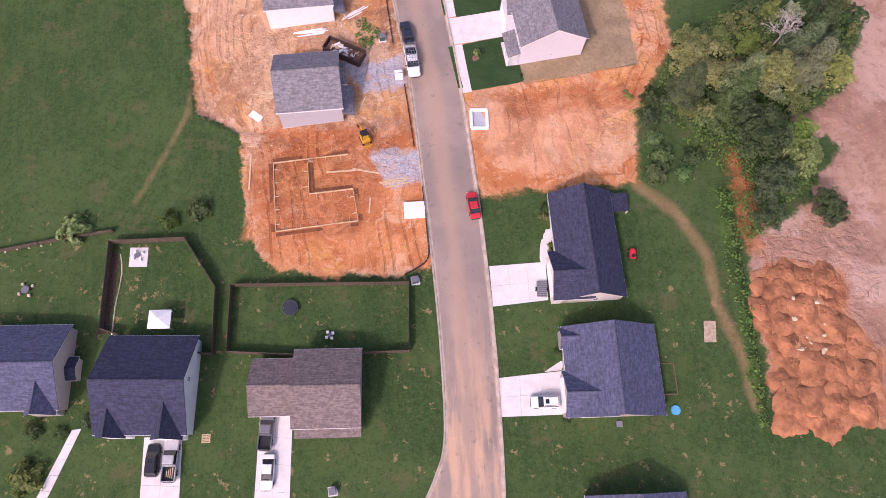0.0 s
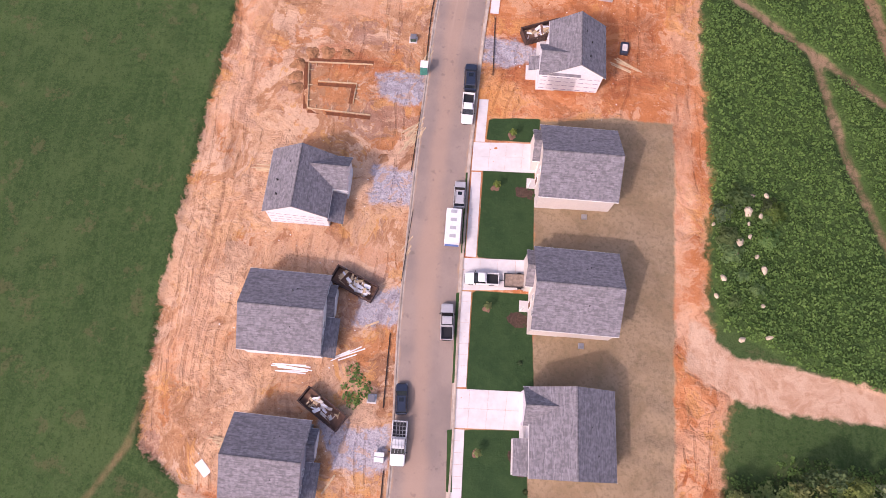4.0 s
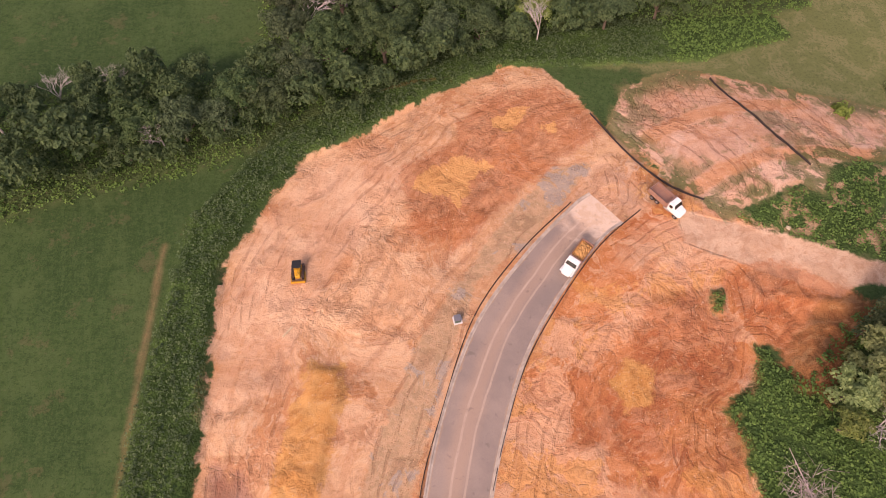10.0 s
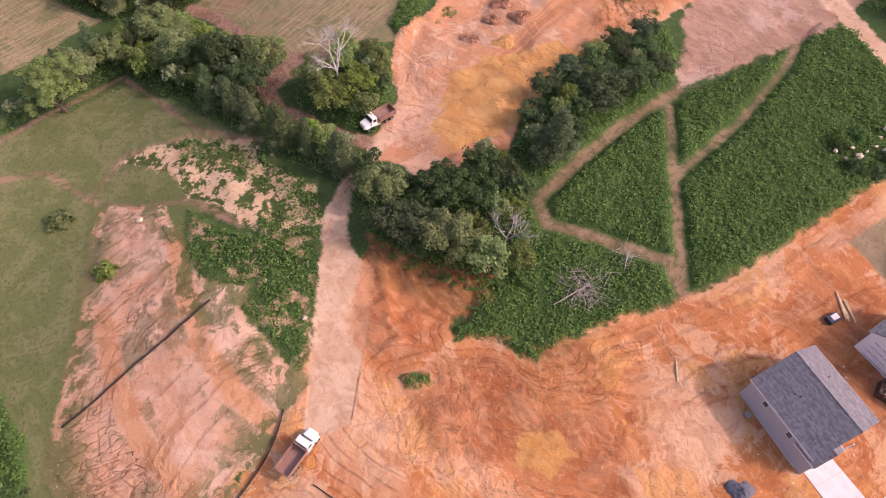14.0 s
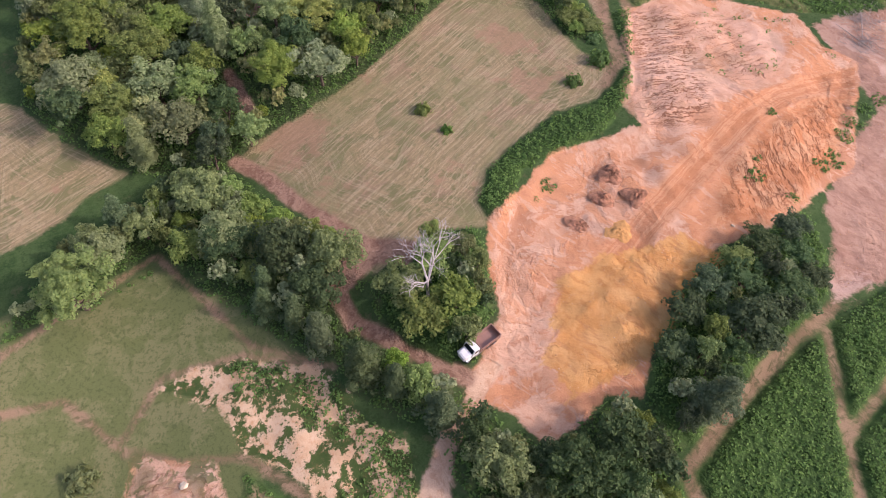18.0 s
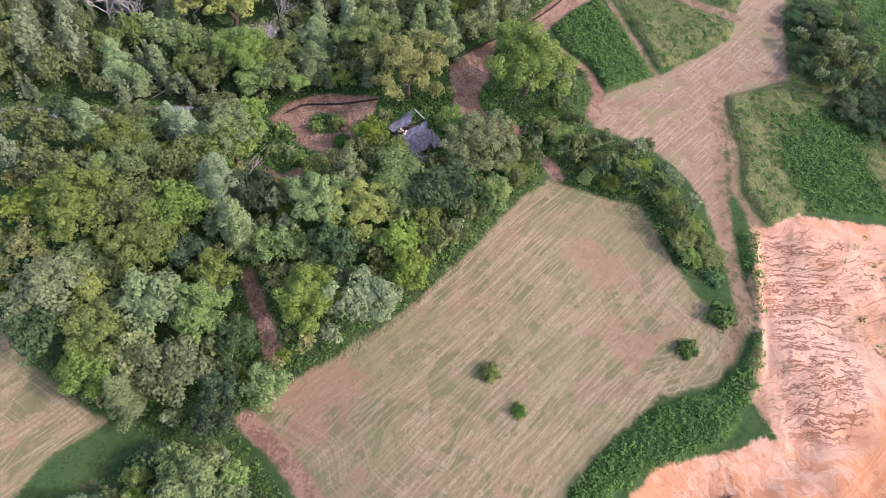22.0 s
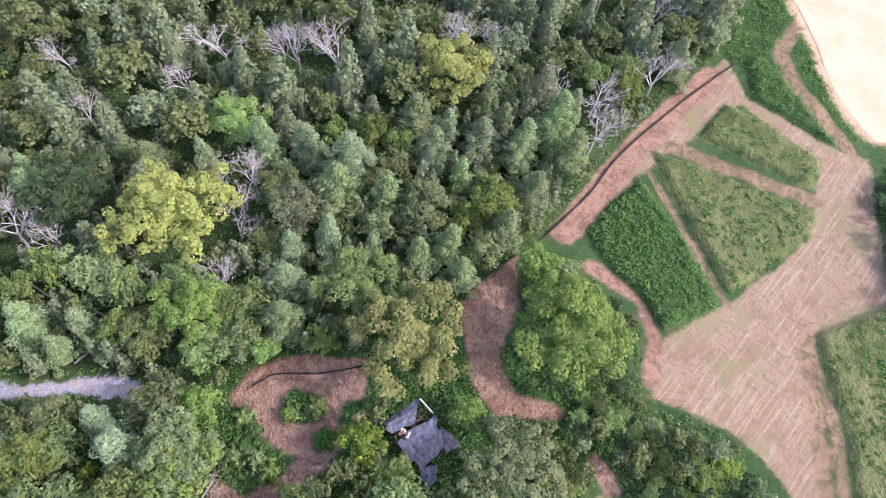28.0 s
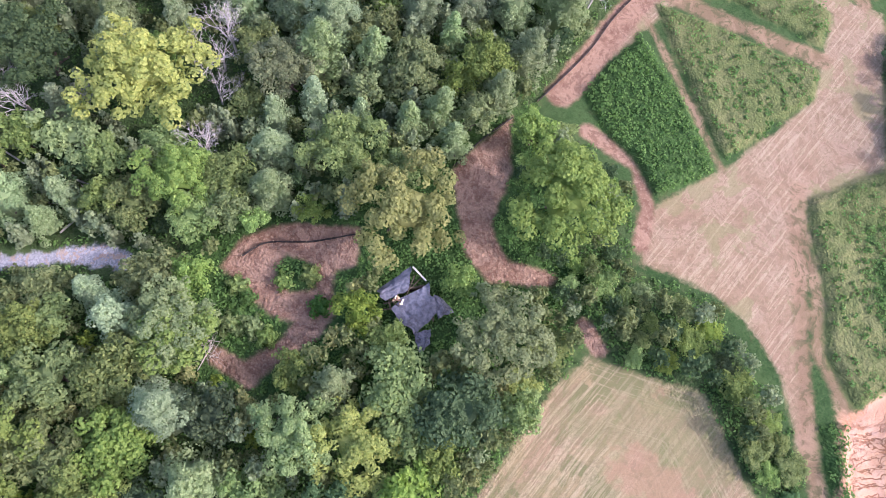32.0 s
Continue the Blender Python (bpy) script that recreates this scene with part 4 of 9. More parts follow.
    quarry = tone((0.540, 0.295, 0.180), (0.600, 0.365, 0.245), (0.470, 0.210, 0.105), frac, 0.46, 0.54, s.noise(0.11, 9, bent, 0.66), 0.53, 0.55, 0.7)
    quarry = spots(quarry, frac2, 0.51, 0.54, 0.75, (0.580, 0.265, 0.130))
    quarry = spots(quarry, blot, 0.55, 0.58, 0.5, (0.470, 0.205, 0.110))
    quarry = spots(quarry, streak_ew, 0.57, 0.60, 0.5, (0.620, 0.410, 0.285))
    quarry = rims(quarry, frac2, 0.52, 0.006, 0.4, (0.280, 0.120, 0.066))
    col = over(col, "quarry", quarry, 0.7, 0.35)
    col = over(col, "bank", tone((0.540, 0.230, 0.105), (0.600, 0.310, 0.165), (0.460, 0.170, 0.070), frac, 0.44, 0.56, blot, 0.50, 0.56, 0.5), 1.2, 0.8, 0.0, 0.9)
    col = over(col, "bench", tone((0.570, 0.310, 0.190), (0.620, 0.375, 0.255), (0.520, 0.245, 0.130), frac, 0.44, 0.56, frac2, 0.50, 0.54, 0.6), 1.2, 0.8, 0.0, 0.85)
    way = tone((0.470, 0.205, 0.098), (0.560, 0.285, 0.155), (0.390, 0.150, 0.068), s.noise(1.0, 5, along("haulway", 1.3, 0.06), 0.66), 0.45, 0.55, blot, 0.52, 0.58, 0.5)
    col = over(col, "haulway", s.mix(s.step(s.attr("quarry"), 0.0, 1.0), col, way), 0.35, 0.6, 0.0, 0.85)
    pale = tone((0.620, 0.375, 0.235), (0.690, 0.455, 0.310), (0.560, 0.295, 0.160), frac, 0.42, 0.6, tracks, 0.5, 0.62, 0.6)
    pale = spots(pale, blot, 0.56, 0.63, 0.45, (0.500, 0.230, 0.110))
    col = over(col, "pale", pale, 1.8, 1.2, 0.0, 0.45)
    col = s.mix(s.m("MULTIPLY", s.m("MULTIPLY", s.step(s.m("ADD", s.attr("rut"), s.m("MULTIPLY", wob, 0.35)), -0.2, 0.3), s.step(frac, 0.30, 0.48)), 0.32), col, (0.250, 0.110, 0.055))
    red = tone((0.370, 0.120, 0.048), (0.470, 0.175, 0.072), (0.260, 0.085, 0.038), frac, 0.42, 0.6, tracks, 0.5, 0.62, 0.6)
    red = spots(red, blot, 0.58, 0.64, 0.5, (0.600, 0.310, 0.170))
    lane = tone((0.540, 0.345, 0.225), (0.610, 0.415, 0.285), (0.430, 0.230, 0.130), frac, 0.44, 0.56, blot, 0.52, 0.58, 0.5)
    col = over(col, "lane", spots(lane, grain, 0.5, 0.66, 0.3, (0.400, 0.260, 0.170)), 0.7, 0.4)
    for f, at in ((frac, 0.50), (streak_ew, 0.52), (frac2, 0.49)):
        red = rims(red, f, at, 0.012, 0.6, (0.190, 0.075, 0.036))
    red = spots(red, streak_ew, 0.54, 0.58, 0.45, (0.540, 0.270, 0.140))
    red = s.mix(s.step(s.attr("rust"), -1.0, 0.5), red, tone((0.260, 0.120, 0.085), (0.340, 0.175, 0.130), (0.200, 0.085, 0.058), frac, 0.46, 0.54, blot, 0.53, 0.57, 0.6))
    col = over(col, "red", red, 1.8, 0.9, 0.0, 0.7)
    ochre = tone((0.560, 0.265, 0.080), (0.630, 0.340, 0.120), (0.430, 0.180, 0.052), frac, 0.42, 0.6, streak_ew, 0.5, 0.62, 0.6)
    ochre = spots(ochre, blot, 0.57, 0.63, 0.4, (0.650, 0.400, 0.190))
    col = over(col, "ochre", ochre, 1.5, 0.45, 0.0, 0.85)
    pud = tone((0.640, 0.345, 0.135), (0.600, 0.305, 0.110), (0.520, 0.235, 0.085), blot, 0.45, 0.56, streak_ew, 0.54, 0.58, 0.5)
    col = over(col, "puddle", pud, 1.3, 0.18, 0.0, 0.9)
    olive = tone((0.500, 0.320, 0.190), (0.400, 0.265, 0.155), (0.340, 0.295, 0.255), blot, 0.45, 0.56, frac, 0.53, 0.56, 0.85)
    olive = spots(olive, s.noise(1.4, 6, None, 0.75), 0.55, 0.60, 0.5, (0.560, 0.390, 0.255))
    col = over(col, "olive", olive, 0.8, 0.4, 0.0, 0.9)
    mulch = tone((0.260, 0.185, 0.108), (0.330, 0.240, 0.150), (0.185, 0.142, 0.078), frac, 0.4, 0.6, fine, 0.48, 0.62, 0.6)
    mulch = spots(mulch, grain, 0.48, 0.66, 0.4, (0.420, 0.330, 0.220))
    col = over(col, "mulch", mulch, 0.35, 0.3)
    col = over(col, "sand", s.mix(s.step(s.noise(0.35, 9, None, 0.72), 0.47, 0.52), tone((0.570, 0.375, 0.225), (0.630, 0.450, 0.300), (0.470, 0.240, 0.110)), tone((0.045, 0.080, 0.022), (0.070, 0.105, 0.030), (0.20, 0.13, 0.06))), 1.0, 0.4)
    bare = tone((0.255, 0.145, 0.098), (0.350, 0.212, 0.146), (0.180, 0.096, 0.064), frac, 0.45, 0.55, blot, 0.50, 0.56, 0.7)
    bare = spots(bare, s.noise(2.2, 6, None, 0.75), 0.53, 0.58, 0.45, (0.420, 0.285, 0.205))
    bare = spots(bare, grain, 0.52, 0.68, 0.25, (0.400, 0.285, 0.205))
    col = over(col, "bare", bare, 0.4, 0.5)
    # rain-cut rills on the bare slopes
    col = over(col, "rill", tone((0.620, 0.375, 0.260), (0.560, 0.300, 0.185), (0.660, 0.440, 0.330), frac, 0.42, 0.58, frac2, 0.48, 0.56, 0.8), 1.0, 0.8, -0.5, 0.75)
    col = over(col, "band", tone((0.560, 0.270, 0.135), (0.480, 0.210, 0.095), (0.600, 0.340, 0.195), frac, 0.46, 0.54, blot, 0.53, 0.57, 0.6), 0.6, 0.5, 0.0, 0.8)
    wv = s.node("ShaderNodeVectorMath", operation="ADD")
    dv = s.node("ShaderNodeTexNoise")
    s.put(dv.inputs["Vector"], s.pos)
    dv.inputs["Scale"].default_value = 0.5
    sc = s.node("ShaderNodeVectorMath", operation="SCALE")
    s.put(sc.inputs[0], dv.outputs["Color"])
    sc.inputs["Scale"].default_value = 1.8
    s.put(wv.inputs[0], s.pos), s.put(wv.inputs[1], sc.outputs[0])
    rv = s.stretch(10, 0.95, 6.0, 1.0, wv.outputs[0])
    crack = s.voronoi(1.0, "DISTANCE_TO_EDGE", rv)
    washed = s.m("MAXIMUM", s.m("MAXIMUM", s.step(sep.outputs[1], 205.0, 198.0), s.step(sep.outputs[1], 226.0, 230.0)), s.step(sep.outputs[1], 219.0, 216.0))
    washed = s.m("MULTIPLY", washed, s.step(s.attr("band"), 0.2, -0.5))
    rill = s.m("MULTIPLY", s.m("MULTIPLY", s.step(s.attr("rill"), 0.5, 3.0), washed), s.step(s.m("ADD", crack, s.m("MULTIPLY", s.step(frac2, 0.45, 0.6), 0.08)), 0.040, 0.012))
    # the shade down in each rill is put in as a dark colour line
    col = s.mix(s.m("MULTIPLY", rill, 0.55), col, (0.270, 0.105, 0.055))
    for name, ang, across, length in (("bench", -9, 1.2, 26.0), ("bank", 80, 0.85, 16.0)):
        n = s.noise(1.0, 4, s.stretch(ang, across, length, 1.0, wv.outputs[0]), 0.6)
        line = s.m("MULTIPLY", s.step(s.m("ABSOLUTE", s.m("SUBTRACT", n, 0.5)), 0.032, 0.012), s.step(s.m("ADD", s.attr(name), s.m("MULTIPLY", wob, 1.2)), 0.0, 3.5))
        # same painted shade for the long rills of bench and bank
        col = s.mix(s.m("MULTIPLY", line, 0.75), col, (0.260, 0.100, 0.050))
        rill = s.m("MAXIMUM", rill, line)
    weeds = s.m("MULTIPLY", s.step(s.attr("rill"), 0.0, 2.0), s.step(s.noise(0.11, 9, None, 0.72), 0.485, 0.55))
    weeds = s.m("MULTIPLY", weeds, s.m("ADD", 0.3, s.m("MULTIPLY", s.step(sep.outputs[1], 185.0, 200.0), 0.7)))
    weeds = s.m("MULTIPLY", weeds, s.step(s.attr("band"), 0.2, -0.5))
    col = s.mix(s.m("MULTIPLY", weeds, 0.6), col, tone((0.165, 0.145, 0.062), (0.250, 0.175, 0.092), (0.090, 0.108, 0.038), frac, 0.45, 0.55, blot, 0.50, 0.56, 0.8))
    margin = s.m("MULTIPLY", s.m("MULTIPLY", s.step(s.attr("rill"), 6.0, 1.0), s.step(s.attr("rill"), -1.5, 0.0)), s.m("MULTIPLY", s.step(sep.outputs[1], 200.0, 210.0), s.step(frac, 0.46, 0.52)))
    col = s.mix(s.m("MULTIPLY", margin, 0.85), col, tone((0.085, 0.115, 0.038), (0.130, 0.145, 0.055), (0.170, 0.125, 0.062)))
    # sod and broken stone
    col = over(col, "sod", tone((0.026, 0.060, 0.022), (0.034, 0.072, 0.026), (0.044, 0.082, 0.032)), 0.04, 0.1)
    stone = s.node("ShaderNodeSeparateColor")
    s.put(stone.inputs[0], s.voronoi(5.0, "F1", None, "Color"))
    stone = stone.outputs[0]
    grav = s.mix(s.step(fine, 0.3, 0.7), (0.265, 0.250, 0.285), (0.390, 0.370, 0.405))
    grav = s.mix(s.m("MULTIPLY", s.step(stone, 0.2, 0.8), 0.55), grav, (0.560, 0.540, 0.575))
    grav = spots(grav, blot, 0.53, 0.57, 0.6, (0.520, 0.330, 0.210))
    col = over(col, "gravel", grav, 1.1, 0.5)
    col = s.mix(s.m("MULTIPLY", s.step(grain, 0.40, 0.70), 0.35), col, s.mix(1.0, col, (0.55, 0.52, 0.50), "MULTIPLY"))
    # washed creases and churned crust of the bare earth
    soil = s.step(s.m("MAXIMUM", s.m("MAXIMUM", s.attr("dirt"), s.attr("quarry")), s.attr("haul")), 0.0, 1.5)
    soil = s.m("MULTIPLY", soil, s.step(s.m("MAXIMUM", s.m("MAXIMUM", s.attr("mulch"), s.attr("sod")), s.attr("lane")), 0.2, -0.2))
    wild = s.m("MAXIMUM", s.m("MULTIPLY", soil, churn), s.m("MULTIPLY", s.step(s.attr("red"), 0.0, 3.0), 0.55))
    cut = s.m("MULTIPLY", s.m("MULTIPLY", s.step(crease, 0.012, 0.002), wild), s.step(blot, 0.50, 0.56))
    # shade inside the creases, multiplied into the soil colour
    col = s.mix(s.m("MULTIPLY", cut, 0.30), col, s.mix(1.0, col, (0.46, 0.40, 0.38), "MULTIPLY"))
    hump = s.m("ADD", s.m("MULTIPLY", s.step(crease, 0.0, 0.12), 1.1), s.m("MULTIPLY", s.step(crease2, 0.0, 0.12), 0.7))
    hump = s.m("MULTIPLY", hump, s.m("ADD", s.m("MULTIPLY", wild, 0.38), s.m("MULTIPLY", soil, 0.06)))
    # wheel tracks in pairs: beside the street, along the edges of the lots, and in turning circles
    treads = None
    for f, period, gauge, seen in ((s.attr("beside"), 4.3, 0.19, s.noise(1.0, 3, along("beside", 0.16, 0.022), 0.5)),
                                   (s.attr("dirt"), 3.1, 0.22, s.noise(0.045, 4, s.bent((0.03, 20.0)), 0.5)),
                                   (s.attr("quarry"), 3.4, 0.20, s.noise(0.05, 4, bent, 0.5))):
        u = s.m("ADD", s.m("DIVIDE", f, period), s.m("MULTIPLY", s.noise(0.05, 2), 2.0))
        u = s.m("ABSOLUTE", s.m("SUBTRACT", s.m("ABSOLUTE", s.m("SUBTRACT", s.m("FRACT", u), 0.5)), gauge))
        line = s.m("MULTIPLY", s.step(u, 0.075, 0.035), s.m("MULTIPLY", s.step(seen, 0.50, 0.56), s.step(s.noise(0.8, 5), 0.36, 0.52)))
        treads = line if treads is None else s.m("MAXIMUM", treads, line)
    treads = s.m("MULTIPLY", treads, s.m("MULTIPLY", soil, s.step(s.attr("dirt"), -8.1, 1.0)))
    col = s.mix(s.m("MULTIPLY", treads, 0.42), col, s.mix(1.0, col, (0.50, 0.42, 0.40), "MULTIPLY"))
    h = s.m("ADD", s.m("MULTIPLY", fine, 0.30), s.m("ADD", s.m("MULTIPLY", grain, 0.15), s.m("MULTIPLY", s.m("MULTIPLY", arcs, soil), 0.25)))
    h = s.m("ADD", s.m("ADD", h, s.m("MULTIPLY", blot, 0.38)), hump)
    h = s.m("ADD", h, s.m("MULTIPLY", treads, -0.22))
    h = s.m("ADD", h, s.m("MULTIPLY", tufts, 0.9))
    s.bump(s.m("SUBTRACT", h, s.m("ADD", s.m("MULTIPLY", rill, 0.9), s.m("MULTIPLY", cut, 0.3))), 0.8, 0.36)
    return s.done(col)


# ---- simple materials ----
CONCRETE = simple("concrete", (0.62, 0.60, 0.59), 0.85, 0, 0.08, 0.8, 0.2)
KERB = simple("kerb_concrete", (0.42, 0.35, 0.29), 0.85, 0, 0.25, 0.9, 0.2)
WHITE = simple("white_paint", (0.78, 0.78, 0.78), 0.5, 0, 0.06)
CREAM = simple("cream_siding", (0.66, 0.60, 0.55), 0.6, 0, 0.08)
GREYSIDE = simple("grey_siding", (0.42, 0.43, 0.47), 0.6, 0, 0.08)
WRAPM = simple("house_wrap", (0.76, 0.76, 0.80), 0.45, 0, 0.06)
WRAPINK = simple("wrap_print", (0.25, 0.22, 0.36), 0.5, 0, 0.1)
GLASS = simple("dark_window_glass", (0.015, 0.02, 0.025), 0.08, 0, 0.2, 1.0, 0, 0.6)
RUBBER = simple("tyre_rubber", (0.018, 0.018, 0.018), 0.85, 0, 0.2)
STEEL = simple("bare_steel", (0.42, 0.42, 0.43), 0.4, 0.8, 0.15)
BLACKP = simple("black_plastic", (0.02, 0.02, 0.022), 0.5, 0, 0.2)
RUST = simple("rusty_dark_steel", (0.085, 0.05, 0.042), 0.75, 0.2, 0.4)
TIMBER = simple("pale_timber", (0.56, 0.42, 0.26), 0.8, 0, 0.2, 2.0, 0.2)
DARKWOOD = simple("weathered_fence_wood", (0.115, 0.085, 0.062), 0.85, 0, 0.3, 2.0, 0.3)
DECKWOOD = simple("brown_deck_wood", (0.20, 0.11, 0.075), 0.8, 0, 0.25, 2.0, 0.2)
SILT = simple("black_silt_fabric", (0.040, 0.030, 0.026), 0.9, 0, 0.3)
YELLOW = simple("machine_yellow", (0.60, 0.30, 0.02), 0.5, 0, 0.2)
LAMPRED = simple("red_lens", (0.35, 0.01, 0.01), 0.2, 0, 0.1)
LAMPWHITE = simple("clear_lens", (0.75, 0.75, 0.72), 0.1, 0, 0.1)
BARK = simple("tree_bark", (0.13, 0.095, 0.07), 0.95, 0, 0.35, 3.0, 0.6)
DEADWOOD = simple("bleached_dead_wood", (0.52, 0.47, 0.45), 0.9, 0, 0.25, 3.0, 0.4)
ROCK = simple("pale_boulder", (0.58, 0.48, 0.35), 0.9, 0, 0.25, 1.2, 0.6)
SPOIL = simple("loose_clay", (0.52, 0.27, 0.095), 0.95, 0, 0.3, 1.0, 0.8)
TARP = simple("weathered_slate_roofing", (0.165, 0.160, 0.200), 0.75, 0, 0.4, 1.8, 0.8)


def shingles(name, c):
    s = Shade(name, 0.92, 0.2)
    sx = s.node("ShaderNodeSeparateXYZ")
    s.put(sx.inputs[0], s.pos)
    b = s.node("ShaderNodeTexBrick")
    b.offset, b.inputs["Scale"].default_value = 0.5, 1.0
    cv = s.node("ShaderNodeTexCoord").outputs["UV"]
    s.put(b.inputs["Vector"], cv)
    b.inputs["Brick Width"].default_value, b.inputs["Row Height"].default_value, b.inputs["Mortar Size"].default_value = 0.95, 0.145, 0.012
    b.inputs["Color1"].default_value, b.inputs["Color2"].default_value = (*[v * 0.5 for v in c], 1), (*[min(1, v * 1.4) for v in c], 1)
    b.inputs["Mortar"].default_value = (*[v * 0.4 for v in c], 1)
    mott = s.node("ShaderNodeTexNoise")
    s.put(mott.inputs["Vector"], s.pos)
    mott.inputs["Scale"].default_value, mott.inputs["Detail"].default_value = 2.2, 3.0
    col = s.mix(0.55, b.outputs["Color"], s.mix(s.step(mott.outputs["Fac"], 0.44, 0.58), tuple(v * 0.74 for v in c), tuple(v * 1.22 for v in c)))
    col = s.mix(s.m("MULTIPLY", s.step(s.noise(30, 2), 0.4, 0.7), 0.3), col, tuple(v * 0.6 for v in c))
    s.bump(b.outputs["Fac"], 0.5, -0.01)
    return s.done(col)


ROOF_GREY = shingles("grey_shingles", (0.215, 0.205, 0.225))
ROOF_NAVY = shingles("charcoal_shingles", (0.050, 0.054, 0.092))
ROOF_SLATE = shingles("slate_shingles", (0.096, 0.104, 0.165))
ROOF_BROWN = shingles("brown_shingles", (0.200, 0.160, 0.155))


def siding(name, c):
    s = Shade(name, 0.55, 0.3)
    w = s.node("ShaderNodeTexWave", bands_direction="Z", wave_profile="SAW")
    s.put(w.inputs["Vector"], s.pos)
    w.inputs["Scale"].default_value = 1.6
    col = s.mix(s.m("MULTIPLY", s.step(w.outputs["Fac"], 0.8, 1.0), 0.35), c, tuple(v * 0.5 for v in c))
    col = s.mix(s.m("MULTIPLY", s.step(s.noise(1.2, 4), 0.4, 0.7), 0.15), col, tuple(v * 0.75 for v in c))
    s.bump(w.outputs["Fac"], 0.6, 0.02)
    return s.done(col)


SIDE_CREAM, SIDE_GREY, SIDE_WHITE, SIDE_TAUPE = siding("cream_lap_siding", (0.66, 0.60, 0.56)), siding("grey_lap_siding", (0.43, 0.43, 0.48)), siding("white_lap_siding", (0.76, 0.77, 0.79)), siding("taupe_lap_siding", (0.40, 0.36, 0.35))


def leaf_material(name, a, b, c):
    s = Shade(name, 0.65, 0.25)
    r, o = s.island(), s.random()
    col = s.mix(r, a, b)
    col = s.mix(s.m("MULTIPLY", s.step(s.noise(0.5, 3), 0.4, 0.65), 0.55), col, c)
    v = s.node("ShaderNodeHueSaturation")
    s.put(v.inputs["Hue"], s.m("ADD", 0.480, s.m("MULTIPLY", o, 0.034)))
    s.put(v.inputs["Value"], s.m("ADD", 0.80, s.m("MULTIPLY", o, 0.5)))
    s.put(v.inputs["Saturation"], s.m("ADD", 0.86, s.m("MULTIPLY", s.m("FRACT", s.m("MULTIPLY", o, 7.3)), 0.3)))
    s.put(v.inputs["Color"], col)
    mat = s.done(v.outputs["Color"])
    tr = s.node("ShaderNodeBsdfTranslucent")
    s.put(tr.inputs["Color"], v.outputs["Color"])
    mx = s.node("ShaderNodeMixShader")
    mx.inputs[0].default_value = 0.46
    s.put(mx.inputs[1], s.b.outputs[0]), s.put(mx.inputs[2], tr.outputs[0])
    s.put(s.t.nodes["Material Output"].inputs["Surface"], mx.outputs[0])
    return mat


LEAF = {"o": leaf_material("green_leaves", (0.146, 0.211, 0.071), (0.299, 0.367, 0.122), (0.189, 0.260, 0.084)),
        "g": leaf_material("grey_green_leaves", (0.177, 0.231, 0.101), (0.333, 0.382, 0.177), (0.227, 0.283, 0.133)),
        "l": leaf_material("bright_green_leaves", (0.169, 0.257, 0.067), (0.319, 0.410, 0.106), (0.213, 0.312, 0.080)),
        "y": leaf_material("yellow_green_leaves", (0.257, 0.292, 0.086), (0.443, 0.439, 0.132), (0.323, 0.345, 0.104)),
        "m": leaf_material("olive_leaves", (0.218, 0.253, 0.095), (0.400, 0.407, 0.152), (0.284, 0.314, 0.114)),
        "d": leaf_material("dark_green_leaves", (0.055, 0.097, 0.045), (0.121, 0.173, 0.072), (0.081, 0.128, 0.055)),
        "c": leaf_material("cedar_needles", (0.195, 0.262, 0.125), (0.345, 0.408, 0.210), (0.252, 0.320, 0.157)),
        "e": leaf_material("dark_cedar_needles", (0.085, 0.130, 0.062), (0.165, 0.220, 0.102), (0.118, 0.168, 0.078)),
        "s": leaf_material("weed_leaves", (0.092, 0.168, 0.055), (0.175, 0.270, 0.084), (0.122, 0.205, 0.067))}


# ---- mesh helpers ----
def part(name, bm, mat, parent=None, label="", smooth=False):
    """One bmesh as one mesh object under a thing or a part."""
    me = bpy.data.meshes.new(name)
    bm.to_mesh(me)
    bm.free()
    if mat:
        me.materials.append(mat)
    if smooth:
        me.polygons.foreach_set("use_smooth", np.ones(len(me.polygons), bool))
    ob = new(name, me)
    if parent:
        ob.parent = parent
    if label:
        ob["label"] = label
    return ob


def empty(name, x, y, z, yaw, label, category, group="", kind=""):
    ob = new(name)
    ob.empty_display_size = 0.3
    ob.matrix_world = pose(x, y, z, 0, 0, yaw)
    return tagged(ob, label, category, group, kind)


def box(bm, x0, x1, y0, y1, z0, z1, bevel=0.0, m=None):
    r = bmesh.ops.create_cube(bm, size=1.0)
    bmesh.ops.transform(bm, matrix=Matrix.Translation(((x0 + x1) / 2, (y0 + y1) / 2, (z0 + z1) / 2)) @ Matrix.Diagonal((x1 - x0, y1 - y0, z1 - z0, 1)), verts=r["verts"])
    vs = r["verts"]
    if bevel:
        es = list({e for v in vs for e in v.link_edges})
        o = bmesh.ops.bevel(bm, geom=es, offset=bevel, segments=1, affect="EDGES")
        vs = list({v for f in o["faces"] for v in f.verts} | {v for v in vs if v.is_valid})
    if m is not None:
        bmesh.ops.transform(bm, matrix=m, verts=vs)
    return vs


def boxes(*specs, bevel=0.0):
    bm = bmesh.new()
    for s in specs:
        box(bm, *s, bevel=bevel)
    return bm


